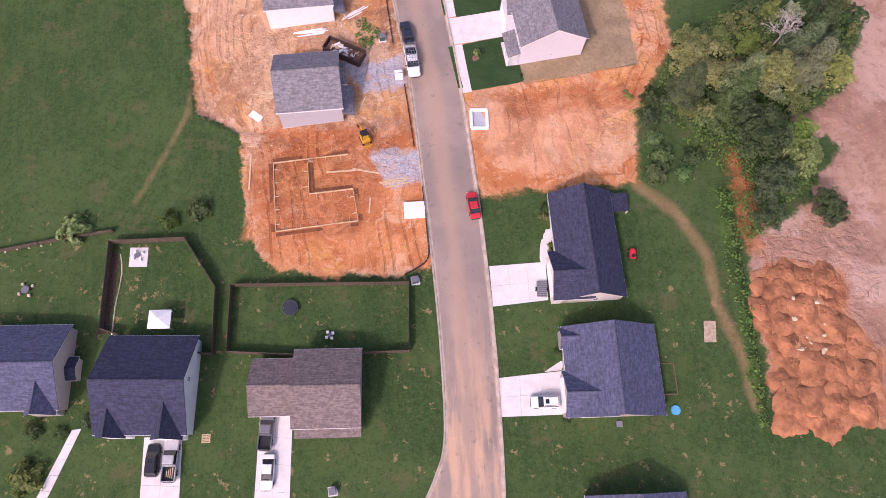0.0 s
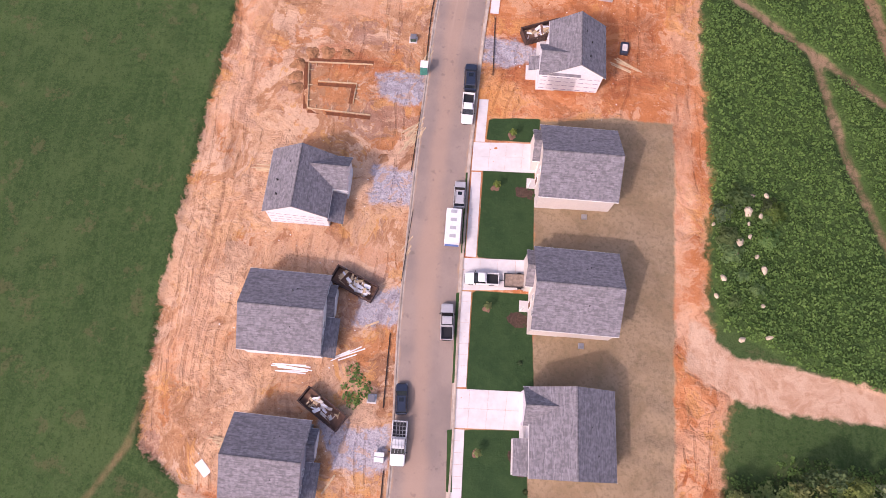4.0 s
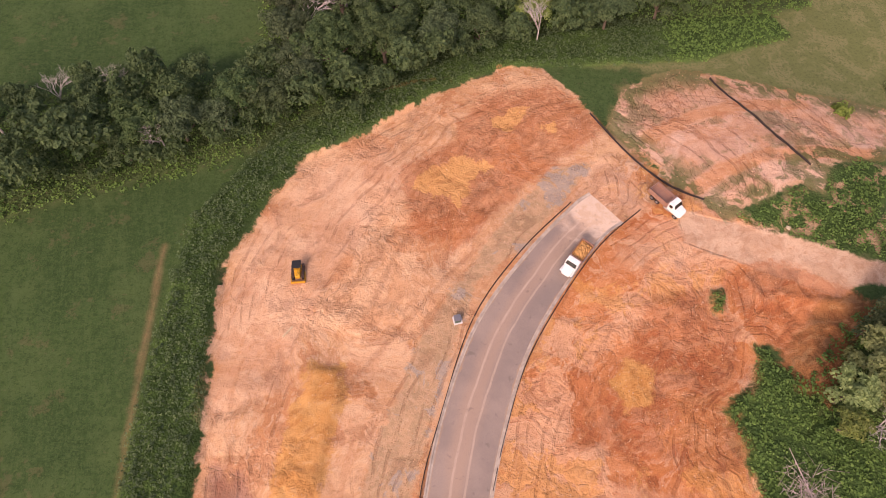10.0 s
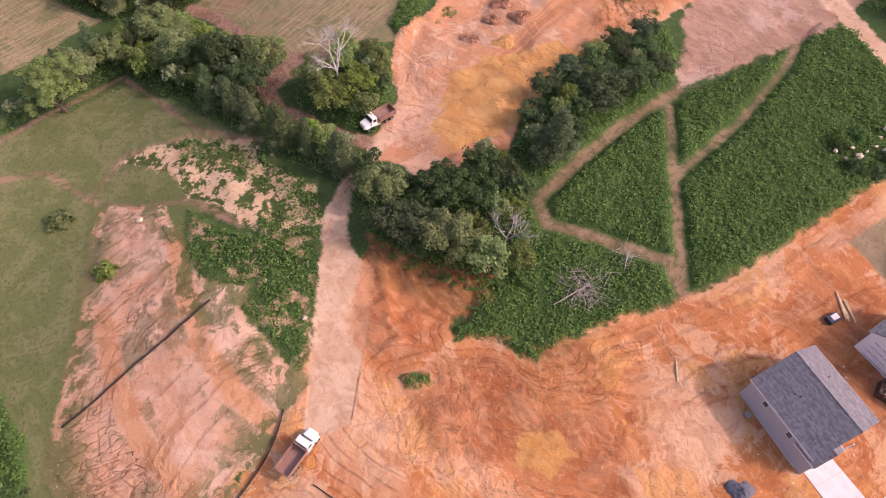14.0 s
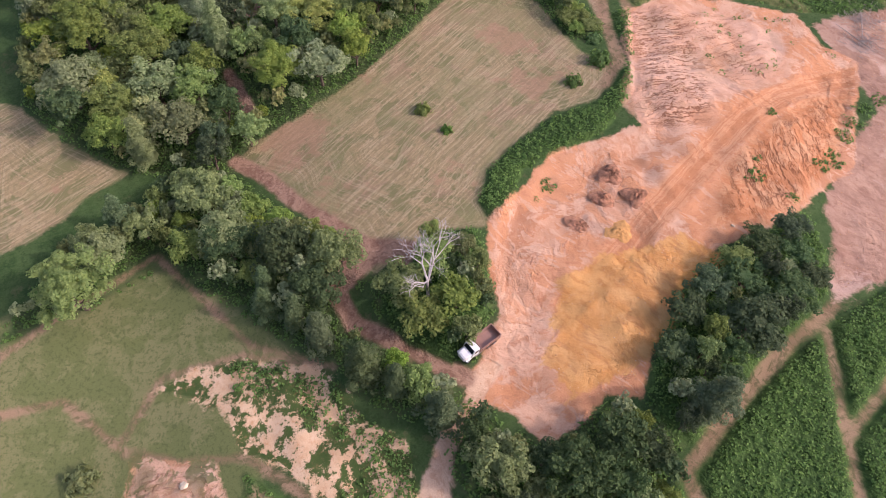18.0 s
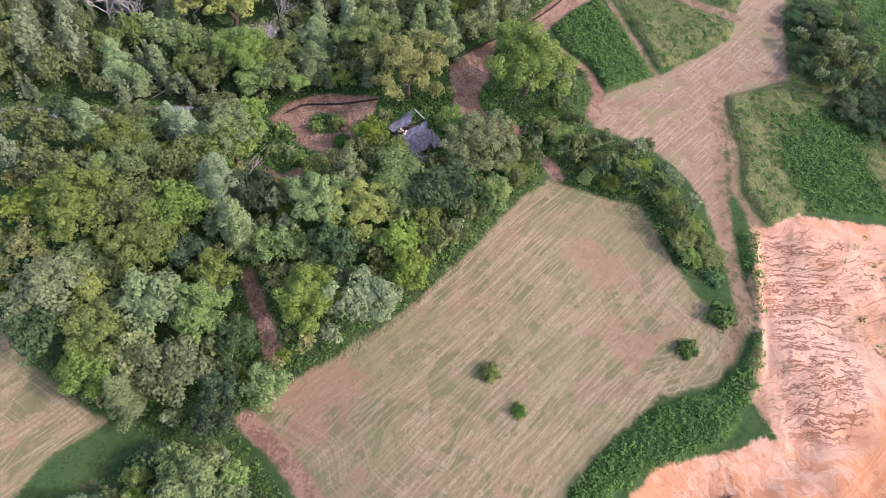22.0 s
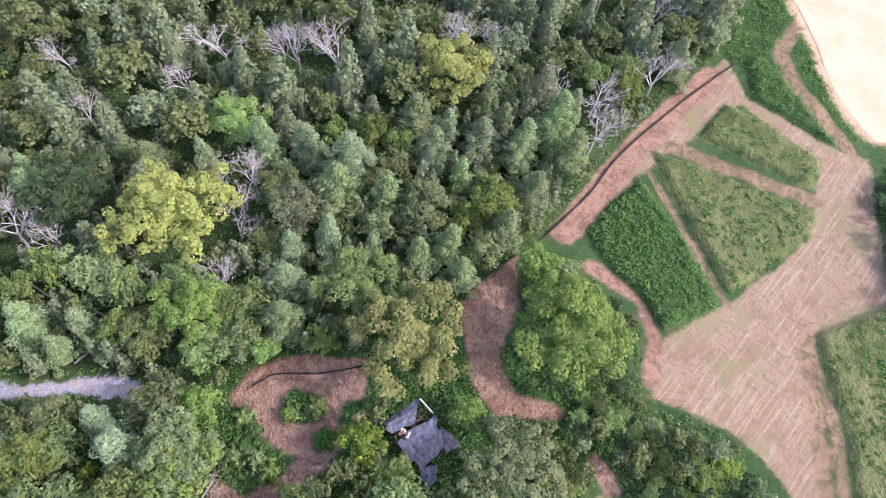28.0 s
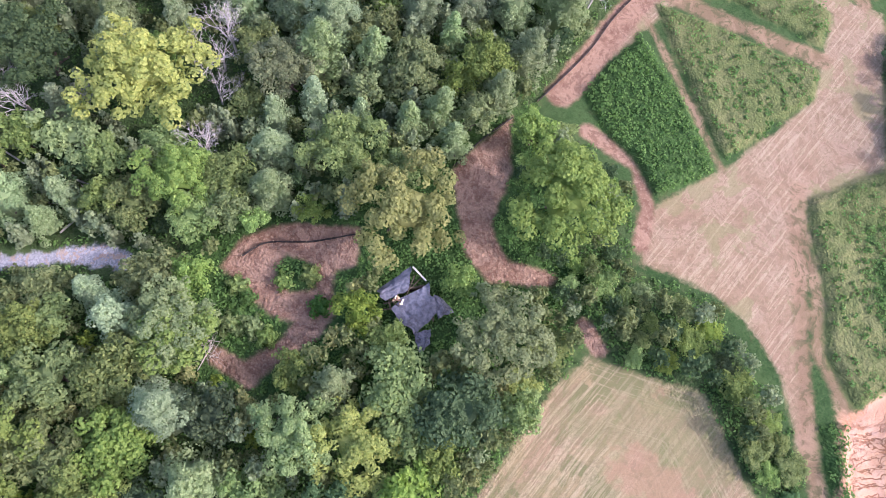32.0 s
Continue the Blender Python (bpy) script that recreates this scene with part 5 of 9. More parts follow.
def prism(bm, profile, axis, a, b):
    """A closed outline, given across the axis and up, drawn out along x or y from a to b."""
    place = (lambda u, v, w: (w, u, v)) if axis == "x" else (lambda u, v, w: (u, w, v))
    f = [bm.verts.new(place(u, v, a)) for u, v in profile]
    g = [bm.verts.new(place(u, v, b)) for u, v in profile]
    n = len(profile)
    bm.faces.new(f), bm.faces.new(g[::-1])
    for i in range(n):
        bm.faces.new((f[i], g[i], g[(i + 1) % n], f[(i + 1) % n]))
    bmesh.ops.recalc_face_normals(bm, faces=bm.faces[:])


def cyl(bm, p, q, r0, r1=None, n=10):
    """A tapered rod from p to q."""
    p, q = Vector(p), Vector(q)
    d = q - p
    r = bmesh.ops.create_cone(bm, cap_ends=True, segments=n, radius1=r0, radius2=r0 if r1 is None else r1, depth=d.length)
    bmesh.ops.transform(bm, matrix=Matrix.Translation((p + q) / 2) @ d.to_track_quat("Z", "Y").to_matrix().to_4x4(), verts=r["verts"])


def rods(*specs, n=8):
    bm = bmesh.new()
    for s in specs:
        cyl(bm, *s, n=n)
    return bm


def strip_object(name, pts, half, height, mat, parent=None, lift=0.0, label=""):
    """A thin standing band along a line on the ground, such as a silt fence."""
    line = spline(pts, 6)
    v, f = [], []
    for i, (x, y) in enumerate(line):
        a = line[min(i + 1, len(line) - 1)] - line[max(i - 1, 0)]
        n = np.array([-a[1], a[0]]) / max(np.hypot(*a), 1e-6)
        w = half * (0.8 + 0.5 * random.random())
        h = height * (0.8 + 0.4 * random.random())
        z = top(x, y) + lift
        for sgn, zz in ((-1, -0.1), (-0.6, h), (0.6, h), (1, -0.1)):
            v.append((x + n[0] * w * sgn, y + n[1] * w * sgn, z + zz))
        if i:
            for k in range(3):
                f.append((4 * i - 4 + k, 4 * i - 3 + k, 4 * i + 1 + k, 4 * i + k))
    ob = new(name, raw_mesh(name, v, f, mat))
    if parent:
        ob.parent = parent
    return ob


# ---- ground sheet ----
def build_ground():
    ny, nx = GX.shape
    v = np.stack([GX.ravel(), GY.ravel(), GZ.ravel()], 1)
    i = (np.arange(ny - 1)[:, None] * nx + np.arange(nx - 1)[None]).ravel()
    f = np.stack([i, i + 1, i + nx + 1, i + nx], 1)
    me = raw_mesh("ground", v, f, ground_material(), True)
    for k, d in F.items():
        if k != "road":
            at = me.attributes.new(k, "FLOAT", "POINT")
            at.data.foreach_set("value", (d if k == "beside" else np.clip(d, -40, 40) if k == "hay" else np.clip(d, -8, 8)).ravel().astype(np.float32))
    tagged(new("ground", me), "graded orange clay, pasture and brush of the hillside", "ground", kind="structure")


build_ground()


# ---- road ----
def road_material():
    s = Shade("dusty_asphalt", 0.9, 0.2)
    uv = s.node("ShaderNodeTexCoord").outputs["UV"]
    sep = s.node("ShaderNodeSeparateXYZ")
    s.put(sep.inputs[0], uv)
    u, v = sep.outputs[0], sep.outputs[1]
    wob = s.m("MULTIPLY", s.m("SUBTRACT", s.noise(0.08, 3), 0.5), 0.16)
    uu = s.m("ADD", u, wob)
    col = s.mix(s.step(s.noise(0.12, 5), 0.35, 0.65), (0.255, 0.205, 0.180), (0.340, 0.265, 0.222))
    dust = s.step(s.m("ADD", s.m("ABSOLUTE", s.m("SUBTRACT", u, 0.42)), s.m("MULTIPLY", s.noise(0.05, 4), 0.5)), 0.52, 0.30)
    col = s.mix(s.m("MULTIPLY", dust, 0.65), col, (0.42, 0.29, 0.215))
    south = s.m("MULTIPLY", s.step(v, 34.0, 4.0), s.step(s.noise(0.3, 5, s.stretch(8, 0.5, 4)), 0.42, 0.62))
    col = s.mix(s.m("MULTIPLY", south, 0.75), col, (0.62, 0.40, 0.26))
    for c, w in ((0.36, 0.012), (0.58, 0.011)):
        t = s.step(s.m("ABSOLUTE", s.m("SUBTRACT", uu, c)), w * 2.2, w)
        t = s.m("MULTIPLY", t, s.step(v, 118.0, 170.0))
        col = s.mix(s.m("MULTIPLY", s.m("MULTIPLY", t, s.noise(0.5, 3)), 0.75), col, (0.60, 0.46, 0.36))
    edge = s.step(s.m("ADD", s.m("ABSOLUTE", s.m("SUBTRACT", u, 0.5)), s.m("MULTIPLY", s.noise(0.5, 5), 0.14)), 0.50, 0.57)
    col = s.mix(s.m("MULTIPLY", edge, 0.7), col, (0.52, 0.31, 0.17))
    end = s.step(s.m("ADD", v, s.m("MULTIPLY", s.noise(0.35, 4), 14.0)), 219.0, 225.0)
    col = s.mix(end, col, s.mix(s.step(s.noise(0.6, 4), 0.4, 0.6), (0.64, 0.45, 0.32), (0.70, 0.54, 0.42)))
    col = s.mix(s.m("MULTIPLY", s.step(s.noise(0.9, 5), 0.60, 0.70), 0.35), col, (0.10, 0.085, 0.08))
    col = s.mix(s.m("MULTIPLY", s.step(s.noise(22, 2), 0.4, 0.7), 0.25), col, (0.09, 0.08, 0.075))
    s.bump(s.noise(30, 2), 0.3, 0.01)
    return s.done(col)


def build_road():
    a, b = spline(ROAD_LEFT, 8), spline(ROAD_RIGHT, 8)
    n, k = len(a), 8
    v, f, uv = [], [], []
    along = np.concatenate([[0], np.cumsum(np.hypot(*(np.diff((a + b) / 2, axis=0)).T))])
    zc = np.array([lie(*((a[i] + b[i]) / 2)) for i in range(n)])
    for i in range(n):
        for j in range(k + 1):
            u = j / k
            p = a[i] * (1 - u) + b[i] * u
            v.append((p[0], p[1], float(lie(p[0], p[1])) + 0.03 + 0.10 * (1 - (2 * u - 1) ** 2)))
            uv.append((u, along[i] - 10))
    for i in range(n - 1):
        for j in range(k):
            q = i * (k + 1) + j
            f.append((q, q + 1, q + k + 2, q + k + 1))
    me = raw_mesh("road", v, f, road_material(), True)
    layer = me.uv_layers.new(name="UVMap")
    idx = np.zeros(len(me.loops), np.int32)
    me.loops.foreach_get("vertex_index", idx)
    layer.data.foreach_set("uv", np.array(uv, np.float32)[idx].ravel())
    road = tagged(new("road", me), "dusty grey asphalt street curving through the lots", "road", kind="structure")
    for side, line, other in (("west", a, b), ("east", b, a)):
        v, f = [], []
        for i in range(n):
            o = line[i] - other[i]
            o = o / np.hypot(*o)
            for d, h in ((-0.30, 0.04), (-0.05, 0.06), (0.05, 0.16), (0.28, 0.17), (0.30, -0.25)):
                p = line[i] + o * d
                v.append((p[0], p[1], float(lie(p[0], p[1])) + h))
            if i:
                for j in range(4):
                    f.append((5 * i - 5 + j, 5 * i - 4 + j, 5 * i + 1 + j, 5 * i + j))
        tagged(new("kerb", raw_mesh("kerb", v, f, KERB)), "worn concrete kerb stained by orange clay", "kerb", "street kerbs", "structure")


build_road()


# ---- trees ----
def ico_dirs(n):
    k = np.arange(n) + 0.5
    z = 1 - 2 * k / n
    t = math.pi * (1 + 5 ** 0.5) * k
    r = np.sqrt(1 - z * z)
    return np.stack([np.cos(t) * r, np.sin(t) * r, z], 1)


def leaf_quads(g, pts, nrm, size, aspect=0.6):
    """Leaf sprays as bent pairs of faces at points, facing about along the normals."""
    n = len(pts)
    nrm = nrm + g.normal(0, 0.32, (n, 3))
    nrm /= np.linalg.norm(nrm, axis=1)[:, None]
    a = np.cross(nrm, g.normal(0, 1, (n, 3)))
    a /= np.linalg.norm(a, axis=1)[:, None] + 1e-9
    b = np.cross(nrm, a)
    s = size * g.uniform(0.6, 1.4, (n, 1))
    a, b = a * s, b * s * aspect
    v = np.stack([pts - a, pts - b * 1.0 + nrm * s * 0.12, pts + a * 1.1 - nrm * s * 0.25, pts + b + nrm * s * 0.12], 1).reshape(-1, 3)
    i = np.arange(n)[:, None] * 4
    return v, i + np.array([[0, 1, 2, 3]])


def lumpy(g, lobes, nlat=7, nlon=11, shrink=0.82):
    """A closed dark inner body that follows the lobes of a crown."""
    v, f = [], []
    c = np.array([l[0] for l in lobes])
    r = np.array([l[1] for l in lobes])
    mid = c.mean(0)
    for i in range(nlat + 1):
        th = math.pi * i / nlat
        for j in range(nlon):
            ph = 2 * math.pi * j / nlon
            d = np.array([math.sin(th) * math.cos(ph), math.sin(th) * math.sin(ph), math.cos(th)])
            reach = np.quantile((c - mid) @ d, 0.82)
            v.append(mid + d * max(reach * (0.78 if d[2] > 0 else 0.85), 0.3))
    for i in range(nlat):
        for j in range(nlon):
            f.append((i * nlon + j, i * nlon + (j + 1) % nlon, (i + 1) * nlon + (j + 1) % nlon, (i + 1) * nlon + j))
    return np.array(v), f


def crown_mesh(kind, seed, quads=3000, size=0.21):
    """A crown 10 m tall at most, standing on a trunk whose foot is at the origin; radius about 4 m."""
    g = np.random.default_rng(seed)
    lobes = []
    if kind in "ce":
        lean = g.uniform(-0.5, 0.5, 2)
        for k in range(70):
            u = ((k + 0.5) / 70) ** 0.9
            rad = (2.75 * (1 - u) ** 0.8 + 0.15) * (0.85 + 0.25 * math.sin(k * 2.4 * 2 + seed))
            ph = k * 2.4 + g.uniform(-0.5, 0.5)
            q = rad * g.uniform(0.45, 1.0)
            lobes.append((np.array([q * math.cos(ph) + lean[0] * u, q * math.sin(ph) + lean[1] * u, 1.4 + 8.4 * u - 0.25 * q]), g.uniform(0.28, 0.42) + 0.35 * (1 - u)))
        size *= 0.70
        quads = int(quads * 1.35)
    else:
        flat_top = {"g": 0.72, "y": 0.85, "m": 0.8}.get(kind, 0.75)
        squash, turn = g.uniform(0.78, 1.0), g.uniform(0, math.pi)
        limbs = ico_dirs(30 if quads > 5000 else 22)
        for d in limbs:
            if d[2] < -0.15:
                continue
            reach = g.uniform(0.50, 1.16) if quads > 5000 else g.uniform(0.62, 1.10)
            ct, st = math.cos(turn), math.sin(turn)
            dx, dy = ct * d[0] - st * d[1], (st * d[0] + ct * d[1]) * squash
            heart = np.array([dx * 2.7 * reach, dy * 2.7 * reach, 5.7 + d[2] * 3.3 * flat_top * reach]) + g.normal(0, 0.25, 3)
            for _ in range(g.integers(5, 9)):
                o = g.normal(0, 1, 3)
                o /= np.linalg.norm(o)
                o[2] = abs(o[2]) * 0.8 - 0.15
                lobes.append((heart + o * g.uniform(0.4, 1.15), g.uniform(0.45, 0.85) * (0.72 if quads > 5000 else 1.0)))
    w = np.array([l[1] ** 2 for l in lobes])
    which = g.choice(len(lobes), quads, p=w / w.sum())
    c, r = np.array([l[0] for l in lobes])[which], np.array([l[1] for l in lobes])[which]
    d = g.normal(0, 1, (quads, 3))
    d[:, 2] = np.where(g.uniform(0, 1, quads) < 0.85, np.abs(d[:, 2]), d[:, 2])
    d /= np.linalg.norm(d, axis=1)[:, None]
    p = c + d * (r * g.uniform(0.80, 1.08, quads))[:, None]
    v, f = leaf_quads(g, p, d + np.array([0, 0, 0.25]), size, 0.8)
    if kind in "ce":
        ring = np.array([[math.cos(a), math.sin(a)] for a in np.arange(8) * 0.7854])
        cv = np.concatenate([np.c_[ring * 1.5, np.full(8, 1.6)], np.c_[ring * 0.95, np.full(8, 5.0)], [[lean[0] * 0.7, lean[1] * 0.7, 7.6]]])
        cf = [(i, (i + 1) % 8, 8 + (i + 1) % 8, 8 + i) for i in range(8)] + [(8 + i, 8 + (i + 1) % 8, 16) for i in range(8)]
    else:
        cv, cf = lumpy(g, lobes)
    faces = f.tolist() + [tuple(k + len(v) for k in q) for q in cf]
    return raw_mesh("crown", np.concatenate([v, cv]), faces, LEAF[kind])


def branch_tree(seed, mat, levels=4, height=7.0, spread=0.55, r0=0.22, name="trunk"):
    """A trunk that forks again and again into thinner limbs."""
    g = random.Random(seed)
    bm = bmesh.new()

    def grow(p, d, length, r, lv):
        q = p + d * length
        cyl(bm, p, q, r, r * 0.62, n=5 if lv < 2 else 3)
        if lv < levels:
            for _ in range(3 if lv else 4):
                e = (d + Vector((g.uniform(-1, 1), g.uniform(-1, 1), g.uniform(-0.35, 0.6))) * (spread + 0.12 * lv)).normalized()
                grow(p + d * length * g.uniform(0.65, 1.0), e, length * g.uniform(0.55, 0.8), r * 0.58, lv + 1)
    grow(Vector((0, 0, -0.4)), Vector((g.uniform(-0.1, 0.1), g.uniform(-0.1, 0.1), 1)).normalized(), height * 0.36, r0, 0)
    me = bpy.data.meshes.new(name)
    bm.to_mesh(me)
    bm.free()
    me.materials.append(mat)
    return me


CROWNS = {k: [crown_mesh(k, 100 + 17 * i + ord(k), 1900, 0.20) for i in range(n)] for k, n in (("o", 4), ("g", 3), ("l", 3), ("y", 2), ("m", 3), ("d", 3), ("c", 4), ("e", 3))}
MEDIUM = {k: [crown_mesh(k, 400 + 17 * i + ord(k), 3600, 0.150) for i in range(n)] for k, n in (("o", 4), ("g", 4), ("l", 2), ("y", 1), ("m", 2), ("d", 3), ("c", 4), ("e", 3))}
LARGE = {k: [crown_mesh(k, 700 + 17 * i + ord(k), 8000, 0.100) for i in range(n)] for k, n in (("o", 3), ("g", 2), ("l", 1), ("y", 2), ("m", 1), ("d", 2), ("c", 1), ("e", 1))}
DISTANT = {k: [crown_mesh(k, 800 + 13 * i + ord(k), 800, 0.29) for i in range(3)] for k in "ogldmc"}
SMALL = {k: [crown_mesh(k, 900 + 13 * i + ord(k), 200, 0.50) for i in range(3)] for k in "ogldmc"}
TRUNKS = [branch_tree(50 + i, BARK, 1, 11.0, 0.5, 0.26) for i in range(3)]
DEAD = [branch_tree(80 + i, DEADWOOD, 5, 9.5, 0.62, 0.15) for i in range(4)]
KINDS = {"o": ("broadleaf_tree", "leafy green broadleaf tree standing in the wood", "woodland trees"), "g": ("broadleaf_tree", "grey-green broadleaf tree with pale leaf undersides", "woodland trees"),
         "l": ("broadleaf_tree", "bright lime-green broadleaf tree with dense leaves", "woodland trees"), "y": ("broadleaf_tree", "tall yellow-green tree above the wood", "woodland trees"),
         "m": ("broadleaf_tree", "olive-green broadleaf tree with yellowish tips", "woodland trees"), "d": ("broadleaf_tree", "dark green broadleaf tree in the dense wood", "woodland trees"),
         "c": ("cedar_tree", "dull green cone-shaped cedar tree", "cedar trees"), "e": ("cedar_tree", "dark green cedar tree in the hedge row", "cedar trees"), "b": ("dead_tree", "bare bleached dead tree with forked limbs", "dead trees")}
PLANTED, FAR_TREES = [], []


def tree(kind, x, y, r, tall=1.0):
    """A tree of crown radius r. Its parts share meshes with others of the kind."""
    name, label, group = KINDS[kind]
    if r < 2.5 and kind not in "ceb":
        name, label, group = "young_tree", "young leafy tree at the edge of the wood", "young trees"
    n = len(PLANTED)
    PLANTED.append((x, y, r))
    t = empty(name, x, y, top(x, y) - 0.1, (n * 137.5) % 360, label, "tree", group)
    if kind == "b":
        me = DEAD[int(abs(x) * 3 + abs(y)) % 4]
        s, sz = r / 2.9, max(r / 3.6, 1.0) * tall
    else:
        ms = (LARGE if r > 5.5 else MEDIUM if r > 3.9 else CROWNS)[kind]
        me = ms[n % len(ms)]
        s = r / (2.8 if kind in "ce" else 3.5)
        sz = (0.62 * s + 0.38) * tall * (1.0 if kind not in "ce" else 0.85)
    t.scale = (s, s, sz)
    if kind != "b":
        c = new("crown", me)
        c.parent = t
        c.location.z = 0.0 if kind in "ce" else -1.7
        k = new("trunk", TRUNKS[n % 3])
        k.parent = t
        k.scale = (1, 1, 0.55)
    else:
        k = new("trunk", me)
        k.parent = t
    return t


TREES_LATE = [("y", 189.0, 213.0, 9.2), ("b", 193.3, 203.1, 4.1), ("g", 187.2, 194.4, 5.6), ("o", 172.4, 187.7, 6.1), ("m", 161.4, 183.0, 7.4), ("o", 158.1, 162.6, 8.1),
              ("g", 142.8, 175.2, 6.4), ("g", 137.3, 201.9, 5.7), ("g", 154.4, 213.5, 5.8), ("o", 151.2, 229.1, 5.0), ("o", 149.5, 222.0, 5.0), ("o", 142.3, 230.1, 5.1),
              ("o", 140.9, 222.0, 5.1), ("o", 168.1, 209.9, 4.0), ("l", 166.1, 202.2, 2.2), ("l", 165.6, 194.4, 2.2), ("c", 179.0, 184.9, 2.4), ("c", 176.4, 174.5, 3.9),
              ("c", 175.5, 178.6, 3.5), ("c", 182.9, 159.6, 4.1), ("o", 134.7, 188.7, 3.8), ("l", 137.1, 150.1, 2.6, 0.5), ("l", 136.7, 157.7, 1.6, 0.5), ("l", 146.0, 188.2, 3.0),
              ("l", 151.0, 191.3, 2.8)]
TREES_LATE2 = [("d", 142.0, 210.3, 3.9), ("d", 198.5, 228.0, 7.4), ("o", 151.4, 177.9, 2.5), ("o", 170.0, 162.0, 3.5), ("o", 129.9, 146.2, 2.8, 0.5),
               ("o", 122.0, 146.8, 2.6, 0.5), ("o", 147.0, 159.0, 2.6, 0.5), ("b", 226.5, 203.8, 5.6), ("b", 222.0, 191.0, 5.4), ("b", 218.9, 184.2, 5.4), ("b", 218.4, 157.1, 3.8),
               ("b", 194.2, 237.3, 5.2), ("b", 231.8, 231.9, 4.2), ("b", 196.1, 201.0, 4.6), ("l", 207.8, 203.1, 5.8), ("c", 205.2, 180.4, 3.4), ("y", 209.0, 165.8, 7.2),
               ("c", 193.7, 164.6, 4.7), ("c", 188.5, 151.8, 4.7), ("c", 188.8, 189.3, 5.3), ("c", 194.7, 185.9, 5.6), ("c", 201.9, 152.4, 5.0), ("c", 200.9, 173.5, 4.9),
               ("c", 205.8, 194.7, 3.9), ("b", 220.8, 211.1, 4.1)]
TREES_MID = [("l", 120.8, 204.0, 5.6), ("g", 119.3, 196.6, 4.7), ("o", 152.8, 213.7, 5.4), ("g", 124.5, 225.2, 5.5), ("o", 116.6, 234.6, 4.3), ("o", 122.5, 218.9, 4.6),
             ("o", 142.3, 236.6, 7.0), ("o", 134.9, 227.0, 6.0), ("o", 102.2, 223.0, 3.6), ("o", 110.1, 211.4, 3.4), ("g", 129.0, 240.3, 5.5), ("g", 114.3, 222.6, 5.2),
             ("o", 78.8, 202.8, 4.4), ("g", 84.2, 209.5, 3.7), ("g", 88.5, 217.7, 4.5), ("o", 98.2, 220.8, 4.7), ("g", 96.2, 230.6, 3.1), ("g", 91.7, 235.9, 3.7),
             ("g", 89.6, 242.2, 2.9), ("o", 71.0, 194.6, 4.0, 0.8), ("o", 66.4, 187.8, 3.8, 0.8), ("o", 65.2, 193.4, 3.6, 0.8), ("o", 73.6, 189.4, 3.6, 0.8), ("b", 69.3, 191.1, 5.4, 1.1)]
TREES_HEDGE = [("d", 81.8, 210.0, 5.0), ("d", 85.7, 217.4, 4.0), ("d", 74.1, 206.5, 4.4), ("o", 84.3, 239.5, 5.9), ("e", 71.4, 210.4, 2.9), ("e", 67.0, 207.3, 3.3),
               ("e", 60.4, 202.7, 3.7), ("e", 56.9, 199.4, 2.7), ("e", 51.4, 194.7, 3.6), ("o", 42.5, 190.2, 4.2), ("d", 35.6, 189.9, 4.1), ("d", 38.7, 181.4, 4.6),
               ("d", 41.5, 175.2, 3.9), ("o", 31.8, 184.0, 4.8), ("b", 29.3, 175.2, 3.6), ("d", 50.4, 151.1, 5.4, 0.8), ("e", 42.6, 161.9, 4.4), ("d", 53.8, 141.4, 4.2, 0.6),
               ("d", 55.6, 136.8, 2.9, 0.6), ("o", 26.2, 178.7, 3.9), ("d", 50.5, 162.5, 3.2, 0.6), ("d", 55.0, 158.2, 3.4, 0.6),
               ("d", 58.2, 152.6, 3.5, 0.6), ("o", 60.6, 147.0, 3.2, 0.6), ("d", 62.3, 141.4, 3.4, 0.6), ("d", 63.6, 135.6, 3.1, 0.6), ("d", 57.4, 147.6, 3.6, 0.6), ("d", 59.5, 137.2, 3.2, 0.6)]
TREES_SOUTH = [("m", 36.2, 66.8, 5.0, 0.8), ("e", 34.6, 62.4, 4.0), ("c", 42.2, 64.0, 4.6), ("m", 47.4, 66.4, 4.0), ("c", 53.1, 67.7, 4.6), ("e", 52.0, 72.0, 4.0), ("d", 44.0, 55.0, 5.1), ("o", 51.3, 52.1, 3.8), ("d", 46.8, 42.7, 2.4),
               ("b", 50.0, 74.7, 3.6), ("e", 40.9, 60.3, 4.3), ("d", 47.0, 48.0, 3.7), ("d", 54.9, 45.8, 2.3), ("o", 39.8, 73.2, 3.2, 0.5), ("o", 45.2, 72.8, 3.0, 0.5), ("m", 57.5, 67.4, 3.4)]
TREES_FAR = [("d", -54.9, 252.8, 7.4), ("d", -46.5, 253.9, 8.5), ("d", -36.1, 253.3, 5.7), ("d", -47.1, 239.8, 7.0), ("d", -54.9, 244.0, 5.4), ("d", -38.0, 242.0, 6.3),
             ("l", -10.8, 253.0, 4.4), ("d", -20.1, 247.2, 4.6), ("d", -27.9, 244.7, 4.5), ("d", -62.2, 228.6, 4.9), ("d", -72.0, 229.4, 4.9), ("d", -76.8, 222.5, 4.7),
             ("d", -70.2, 222.4, 4.7), ("d", -64.5, 225.0, 4.0), ("d", -56.5, 228.5, 4.1), ("d", -51.5, 234.0, 5.9), ("d", -79.0, 218.5, 3.0), ("d", 3.2, 251.2, 4.8),
             ("d", 14.0, 255.8, 4.9), ("b", -46.4, 257.3, 5.8), ("b", -52.4, 249.1, 4.6), ("b", -73.6, 221.0, 3.1), ("b", -80.5, 131.0, 5.6, 0.7)]
for row in TREES_LATE + TREES_LATE2 + TREES_MID + TREES_HEDGE + TREES_SOUTH + TREES_FAR:
    tree(*row)


